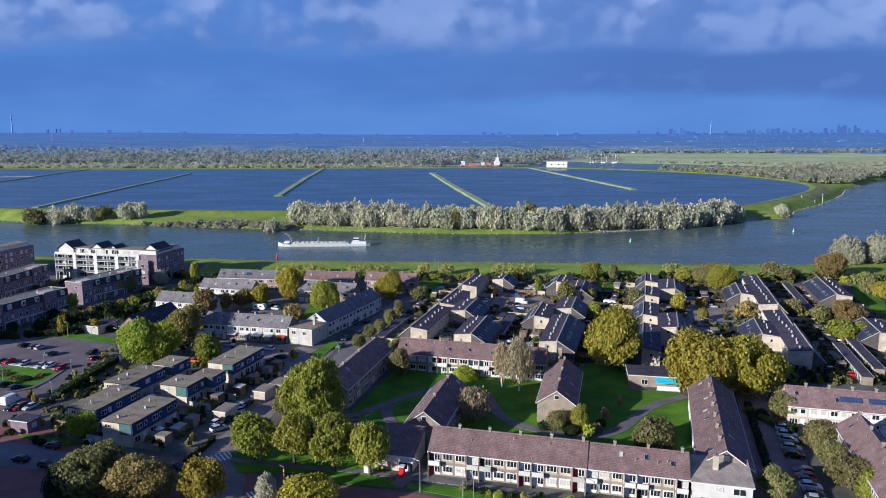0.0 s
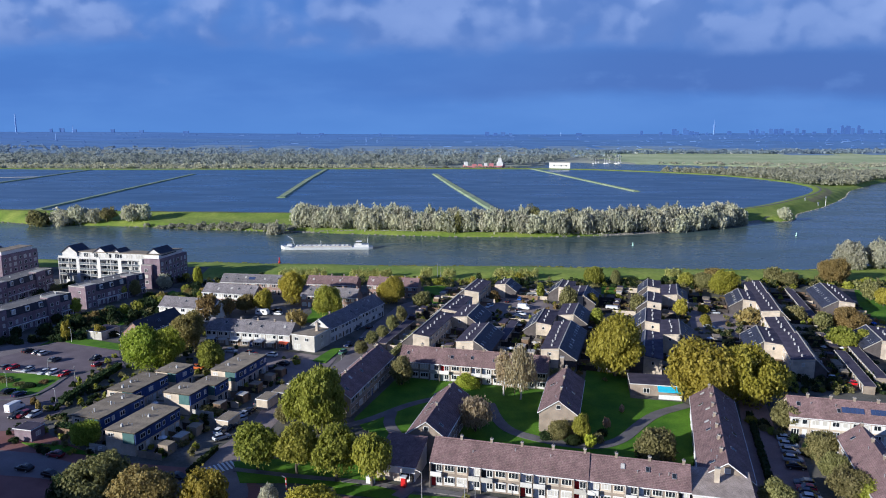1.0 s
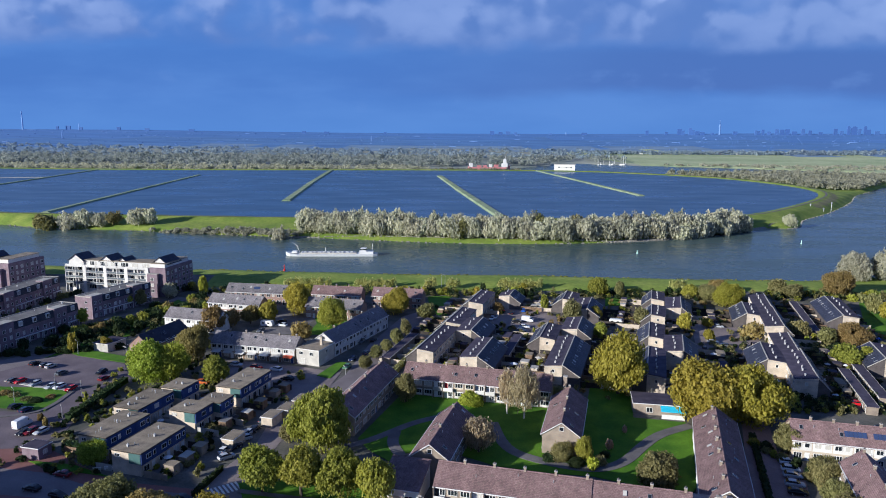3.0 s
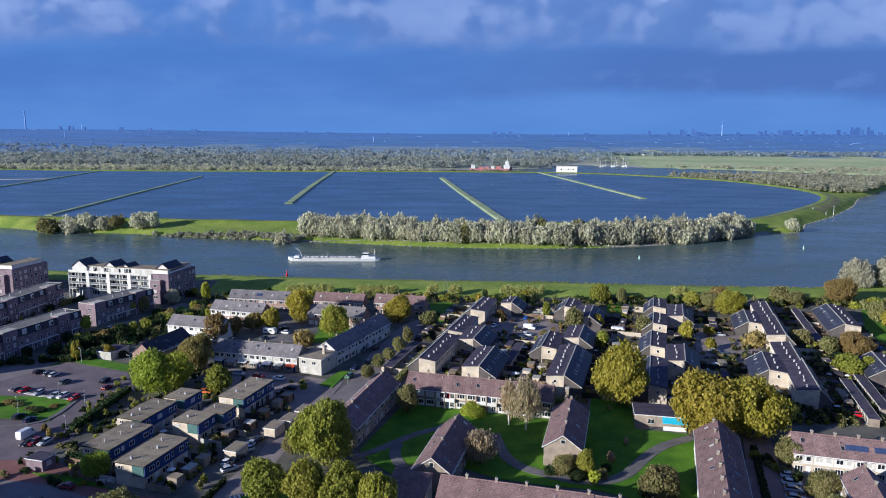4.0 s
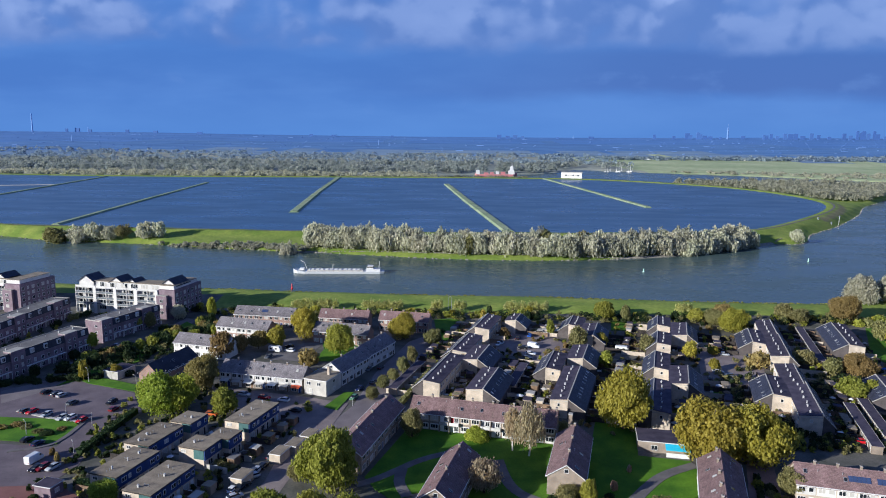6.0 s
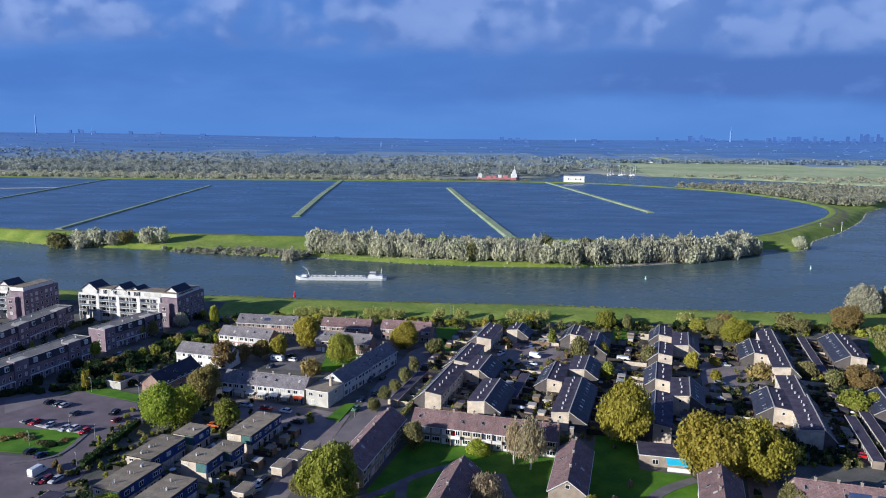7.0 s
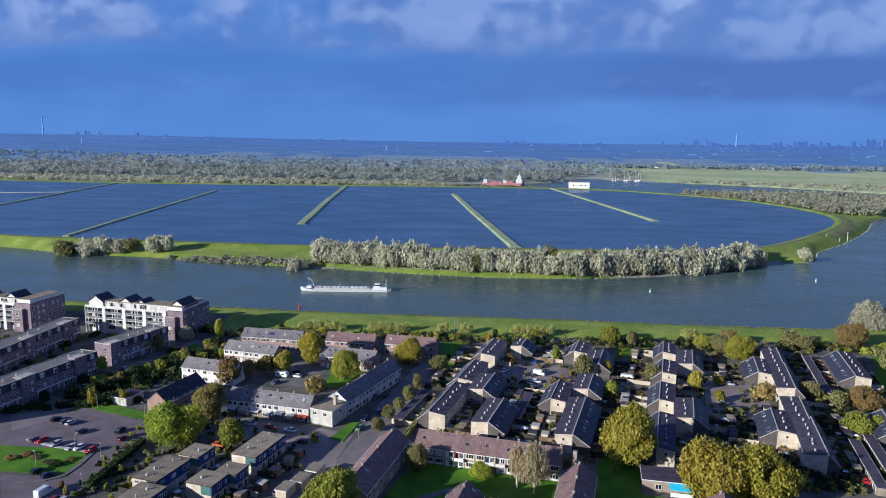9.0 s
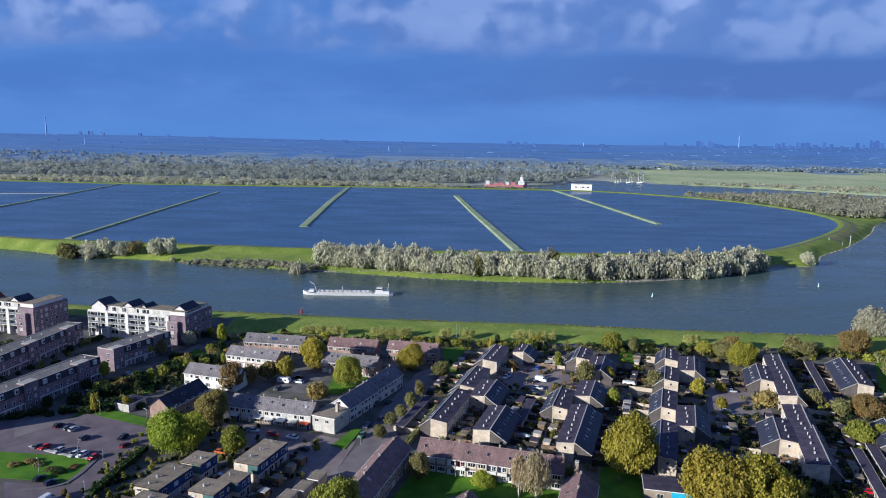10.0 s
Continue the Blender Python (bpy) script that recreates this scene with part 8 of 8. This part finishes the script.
# tables, planters, bins and parasols of the back gardens
b = Build()
for i, (cx, cy, turn) in enumerate(CLUTTER):
    k, m = (i % 4 if i % 12 == 2 or i % 4 != 2 else 1), rnd.randrange(4)
    if k == 0:
        s = rnd.uniform(0.5, 0.9)
        b.box(cx - s, cx + s, cy - s * 0.6, cy + s * 0.6, 0.70, 0.76, m)
        for u in (-0.85, 0.85):
            for v in (-0.5, 0.5):
                b.tube((cx + u * s, cy + v * s, 0), (cx + u * s, cy + v * s, 0.72), 0.04, 0.04, 4, m)
    elif k == 1:
        b.box(cx - 0.45, cx + 0.45, cy - 0.4, cy + 0.4, 0, rnd.uniform(0.5, 1.1), m, -0.08)
    elif k == 2:
        b.tube((cx, cy, 0), (cx, cy, 2.2), 0.04, 0.04, 5, 3)
        b.tube((cx, cy, 1.9), (cx, cy, 2.4), rnd.uniform(0.9, 1.4), 0.05, 8, m)
    else:
        b.box(cx - 0.9, cx + 0.9, cy - 0.45, cy + 0.45, 0.0, 0.42, m, 0.04)
        b.box(cx - 0.9, cx + 0.9, cy + 0.3, cy + 0.45, 0.42, 0.85, m, 0.02)
alone("garden_clutter", b, [CONCRETE, FRAME, WOOD, DARKWOOD], "garden tables, planters, benches and parasols behind the houses", "furniture", "stuff")

# ---- on the river ----
barge = thing("tanker_barge", -77.0, 452.5, -0.5, 182.5, "long white inland tanker barge with deck pipes and wheelhouse", "ship")
HULL = plain("barge_hull", (0.60, 0.62, 0.64), 0.5)
b = Build()
loft(b, [(-29.5, [(-2.6, -0.3), (2.6, -0.3), (3.2, 1.5), (-3.2, 1.5)]), (-27, [(-3.6, -0.4), (3.6, -0.4), (3.9, 1.4), (-3.9, 1.4)]), (22, [(-3.6, -0.4), (3.6, -0.4), (3.9, 1.3), (-3.9, 1.3)]),
         (27, [(-2.2, -0.3), (2.2, -0.3), (3.2, 2.0), (-3.2, 2.0)]), (30, [(-0.2, 0.2), (0.2, 0.2), (0.6, 2.7), (-0.6, 2.7)])])
part("hull", b, HULL, barge, "pale grey-white hull")
b = Build()
b.box(-16, 21, -2.6, 2.6, 1.3, 2.1, 0, 0.2)
part("tank_deck", b, CONCRETE, barge, "grey tank deck")
for i, yy in enumerate((-1.6, -0.9, 0.0, 0.9, 1.6)):
    b = Build()
    b.tube((-15, yy, 2.4), (20, yy, 2.4), 0.16, 0.16, 6)
    part("deck_pipe", b, FRAME, barge, "white deck pipe")
for i in range(12):
    b = Build()
    b.box(-14 + i * 3, -13.4 + i * 3, -2.2, 2.2, 2.1, 2.75)
    part("pipe_rack", b, FRAME if i % 2 else METAL, barge)
b = Build()
b.box(-27, -17.5, -3.0, 3.0, 1.4, 3.0, 0, 0.1)
part("deckhouse", b, FRAME, barge, "white deckhouse")
b = Build()
b.box(-22.5, -18.5, -2.2, 2.2, 3.0, 5.0, 0, 0.15)
part("wheelhouse", b, FRAME, barge, "white wheelhouse")
b = Build()
b.box(-22.6, -18.4, -2.25, 2.25, 3.9, 4.6, 0, 0.05)
part("wheelhouse_window", b, CAR_GLASS, barge, "dark wheelhouse window band")
b = Build()
b.box(22.5, 26.0, -2.2, 2.2, 2.0, 3.2, 0, 0.3)
part("foredeck", b, FRAME, barge, "white forecastle block")
for p, q in (((21.0, 0, 2), (22.5, 0, 6.5)), ((-26, 0, 3.6), (-26.5, 0, 8.0)), ((4.0, 1.0, 2.1), (4.0, 1.0, 6.0))):
    b = Build()
    b.tube(p, q, 0.25, 0.12, 6)
    part("mast", b, FRAME, barge, "white mast")
b = Build()
b.tube((22.5, 0, 6.5), (25.5, 0, 8.6), 0.22, 0.12, 6)
part("crane_arm", b, FRAME, barge, "white crane arm")


BUOY = plain("pale_green_buoy_paint", (0.45, 0.68, 0.60), 0.5)


def buoy(x, y, h, mat, label):
    top = thing("buoy", x, y, -0.6, 0, label, "buoy")
    b = Build()
    b.tube((0, 0, -0.3), (0, 0, h * 0.35), 0.62, 0.62, 10)
    part("float", b, mat, top)
    b = Build()
    b.tube((0, 0, h * 0.35), (0, 0, h * 0.85), 0.34, 0.26, 8)
    part("tower", b, mat, top)
    b = Build()
    b.tube((0, 0, h * 0.85), (0, 0, h), 0.36, 0.1, 8)
    part("top_mark", b, mat, top)


buoy(-96.5, 402.0, 3.6, REDPAINT, "red can buoy in the river near the dike")
buoy(126.0, 467.5, 2.6, BUOY, "pale green buoy in the middle of the river")
buoy(258.5, 514.0, 2.8, BUOY, "pale green buoy in the river bend")
# beacon, benches and signs at the bend
for bx, by, bh in ((392.0, 725.0, 8.2), (378.0, 713.0, 1.8), (366.0, 716.0, 1.2)):
    t = thing("beacon", bx, by, ground_z(bx, by), 30, "white river beacon post with a square top board", "beacon")
    b = Build()
    b.tube((0, 0, -0.5), (0, 0, bh), 0.24, 0.18, 8)
    part("post", b, FRAME, t)
    b = Build()
    b.box(-0.9, 0.9, -0.12, 0.12, bh, bh + 1.5)
    part("board", b, FRAME, t)
# stone edges of the river: a pale beach line along the far bank
b = Build()
line = smooth_line([(-130, 532), (-55, 522.0), (6, 515), (89, 512.5), (130, 517), (179, 535), (243, 577), (306, 624)], 3)
for p, q in zip(line, line[1:]):
    d = (q - p).normalized()
    n = Vector((-d.y, d.x, 0))
    b.poly([p - n * 3.2 + Vector((0, 0, -0.9)), q - n * 3.2 + Vector((0, 0, -0.9)), q + n * 2.4 + Vector((0, 0, 0.75)), p + n * 2.4 + Vector((0, 0, 0.75))])
alone("stone_bank", b, STONE, "pale stone bank along the water", "bank", "structure")
rs = random.Random(12)
b = Build()
for i in range(1500):
    x = rs.uniform(-150, 520)
    if i % 2:
        f = rs.random() * (len(line) - 1)
        p = line[int(f)].lerp(line[min(int(f) + 1, len(line) - 1)], f % 1)
    else:
        ring = RIVER_RING
        k = rs.randrange(len(ring))
        p0, p1 = ring[k], ring[(k + 1) % len(ring)]
        f = rs.random()
        p = Vector((p0[0] + (p1[0] - p0[0]) * f, p0[1] + (p1[1] - p0[1]) * f, 0))
        if abs(p.x) > 700 or p.y > 1000:
            continue
    s = rs.uniform(0.25, 0.7)
    z = ground_z(p.x, p.y)
    b.box(p.x - s, p.x + s, p.y - s, p.y + s, min(z, -0.2) - 0.3, max(z, -0.3) + s * 0.8, 0, s * 0.35)
alone("bank_stones", b, STONE, "rough pale stones along the waterline", "stones", "stuff")

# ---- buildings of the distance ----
# facades of the distance: the blue of the haze is part of their base colour
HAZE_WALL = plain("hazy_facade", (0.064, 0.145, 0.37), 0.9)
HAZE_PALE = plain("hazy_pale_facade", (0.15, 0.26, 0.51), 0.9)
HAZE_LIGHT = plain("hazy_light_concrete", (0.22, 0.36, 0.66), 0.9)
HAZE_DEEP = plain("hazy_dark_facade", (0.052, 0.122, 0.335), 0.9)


def far_tower(x, y, w, d, h, mat, label, steps=1, name="tower_block"):
    z = ground_z(x, y) - 2
    top = thing(name, x, y, z, 0, label, "tower")
    b = Build()
    b.box(-w / 2, w / 2, -d / 2, d / 2, 0, h)
    part("shaft", b, mat, top)
    if steps:
        b = Build()
        b.box(-w * 0.3, w * 0.3, -d * 0.3, d * 0.3, h, h * 1.07)
        part("roof_house", b, mat, top)
    return top


rs = random.Random(21)
sky_line = [(1176, 28), (1290, 16), (1367, 40), (1385, 26), (1429, 44), (1446, 30), (1470, 24), (1500, 18), (1560, 14), (1690, 20), (1810, 26), (1826, 20), (1850, 32), (1885, 22), (1930, 34), (1960, 36), (1990, 34),
            (2030, 24), (2080, 36), (2120, 30), (2180, 16), (2264, 40), (2300, 28), (2338, 52), (2358, 46), (2372, 54), (2400, 34), (2432, 56), (2450, 34), (2500, 22), (2560, 18), (2620, 20), (2700, 14), (2780, 16)]
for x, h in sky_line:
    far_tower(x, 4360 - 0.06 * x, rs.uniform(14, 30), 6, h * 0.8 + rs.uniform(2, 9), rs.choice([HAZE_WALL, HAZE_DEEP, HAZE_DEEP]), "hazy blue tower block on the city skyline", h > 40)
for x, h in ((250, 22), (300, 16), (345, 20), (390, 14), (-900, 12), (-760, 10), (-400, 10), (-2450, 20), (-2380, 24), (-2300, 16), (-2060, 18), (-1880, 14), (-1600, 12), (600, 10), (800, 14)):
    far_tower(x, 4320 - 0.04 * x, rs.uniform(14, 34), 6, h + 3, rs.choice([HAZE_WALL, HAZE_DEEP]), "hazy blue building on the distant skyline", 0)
mast = thing("observation_tower", 1610, 4290, ground_z(1610, 4290) - 2, 0, "slender pale observation tower in the distance", "tower")
b = Build()
b.tube((0, 0, 0), (0, 0, 66), 5.0, 3.4, 10)
part("shaft", b, HAZE_PALE, mast)
b = Build()
b.tube((0, 0, 50), (0, 0, 56), 7.0, 6.0, 10)
part("gallery", b, HAZE_PALE, mast)
b = Build()
b.tube((0, 0, 66), (0, 0, 92), 1.6, 0.6, 6)
part("antenna", b, HAZE_PALE, mast)
mast = thing("chimney_stack", -2590, 4290, ground_z(-2590, 4290) - 2, 0, "tall pale chimney stack in the haze", "chimney")
b = Build()
b.tube((0, 0, 0), (0, 0, 112), 4.6, 3.0, 10)
part("shaft", b, HAZE_LIGHT, mast)
for x, y, h in ((-1810, 3300, 30), (-380, 3400, 24), (-2200, 4200, 44), (690, 4280, 22)):
    t = thing("chimney_stack", x, y, ground_z(x, y) - 2, 0, "thin pale chimney in the distance", "chimney")
    b = Build()
    b.tube((0, 0, 0), (0, 0, h), 2.4, 1.6, 8)
    part("shaft", b, HAZE_LIGHT, t)
# roofs and sheds of the far towns: too small to pick apart
pale_roof, dark_roof = Build(), Build()
g = np.random.default_rng(8)
for i in range(520):
    y = g.uniform(2500, 4300)
    x = g.uniform(-0.72, 0.72) * y
    z = ground_z(x, y) - 1
    w, d, h = g.uniform(4, 9) * (1 + 3 * (g.random() < 0.12)), g.uniform(6, 10), g.uniform(1.6, 3.6)
    (pale_roof if i % 5 < 2 else dark_roof).box(x - w / 2, x + w / 2, y - d / 2, y + d / 2, z, z + h)
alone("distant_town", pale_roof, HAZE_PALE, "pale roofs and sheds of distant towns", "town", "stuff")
alone("distant_town", dark_roof, HAZE_WALL, "houses of distant towns in haze blue", "town", "stuff")
# white pumping station at the reservoir's far dike
hall = thing("pumping_station", 212.0, 1316.0, 6.8, -12, "long white pumping station on the reservoir dike", "building")
b = Build()
b.box(-19, 19, -6, 6, -4, 10.5)
part("wall", b, FRAME, hall)
b = Build()
b.box(-19.5, 19.5, -6.5, 6.5, 10.5, 11.3)
part("roof", b, CONCRETE, hall)
for i in range(6):
    window(hall, -10 + i * 4.4, -6.01, 5.5, 3.0, 2.6, 0, 2)
HULL_PINK = plain("faded_red_paint", (0.50, 0.20, 0.21), 0.5)
# moored red and white ship beyond the reservoir
ship = thing("moored_ship", 78.0, 1455.0, -3.5, 4, "red and white ship moored beyond the reservoir", "ship")
b = Build()
loft(b, [(-42, [(-4, -1), (4, -1), (5, 10), (-5, 10)]), (-38, [(-6, -1), (6, -1), (6, 8), (-6, 8)]), (36, [(-6, -1), (6, -1), (6, 8), (-6, 8)]), (44, [(-1, 0), (1, 0), (2.5, 12), (-2.5, 12)])])
part("hull", b, HULL_PINK, ship, "red hull")
for x0, x1, h, m in ((-40, -33, 16, FRAME), (-24, -15, 11.5, HULL_PINK), (-11, -4, 12, HULL_PINK), (1, 7, 13.5, FRAME), (11, 20, 13, HULL_PINK)):
    b = Build()
    b.box(x0, x1, -4, 4, 7.9, h)
    part("deckhouse", b, m, ship)
b = Build()
b.box(27, 39, -5, 5, 7.9, 16, 0, 0.6)
part("superstructure", b, FRAME, ship, "white superstructure")
b = Build()
b.box(30, 37, -3, 3, 16, 24, 0, 1.0)
part("bridge", b, FRAME, ship, "white bridge")
b = Build()
b.tube((34, 0, 24), (34, 0, 31), 0.8, 0.4, 6)
part("mast", b, FRAME, ship)
for i in range(9):
    bx, by = 345 + i * 9.0, 1660 + (i % 3) * 14
    t = thing("yacht", bx, by, -0.5, 80 + 7 * i, "white yacht with a bare mast in the marina", "boat", "marina boats")
    b = Build()
    loft(b, [(-5, [(-1.2, -0.2), (1.2, -0.2), (1.5, 1.4), (-1.5, 1.4)]), (1, [(-1.4, -0.3), (1.4, -0.3), (1.7, 1.4), (-1.7, 1.4)]), (6, [(-0.1, 0.3), (0.1, 0.3), (0.3, 1.8), (-0.3, 1.8)])])
    part("hull", b, FRAME, t)
    b = Build()
    b.box(-3, 1.5, -1.0, 1.0, 1.4, 2.3, 0, 0.15)
    part("cabin", b, FRAME, t)
    b = Build()
    b.tube((1, 0, 1.4), (1, 0, 14 if i < 6 else 20), 0.3, 0.2, 6)
    part("mast", b, FRAME, t)
for i in range(14):
    bx = 420 + i * 52
    by = 2330 + (i * 37) % 60
    far_tower(bx, by, 16, 10, 6, FRAME if i % 3 else BRICK_RED, "low pale house beyond the meadow", 0, "farmhouse")
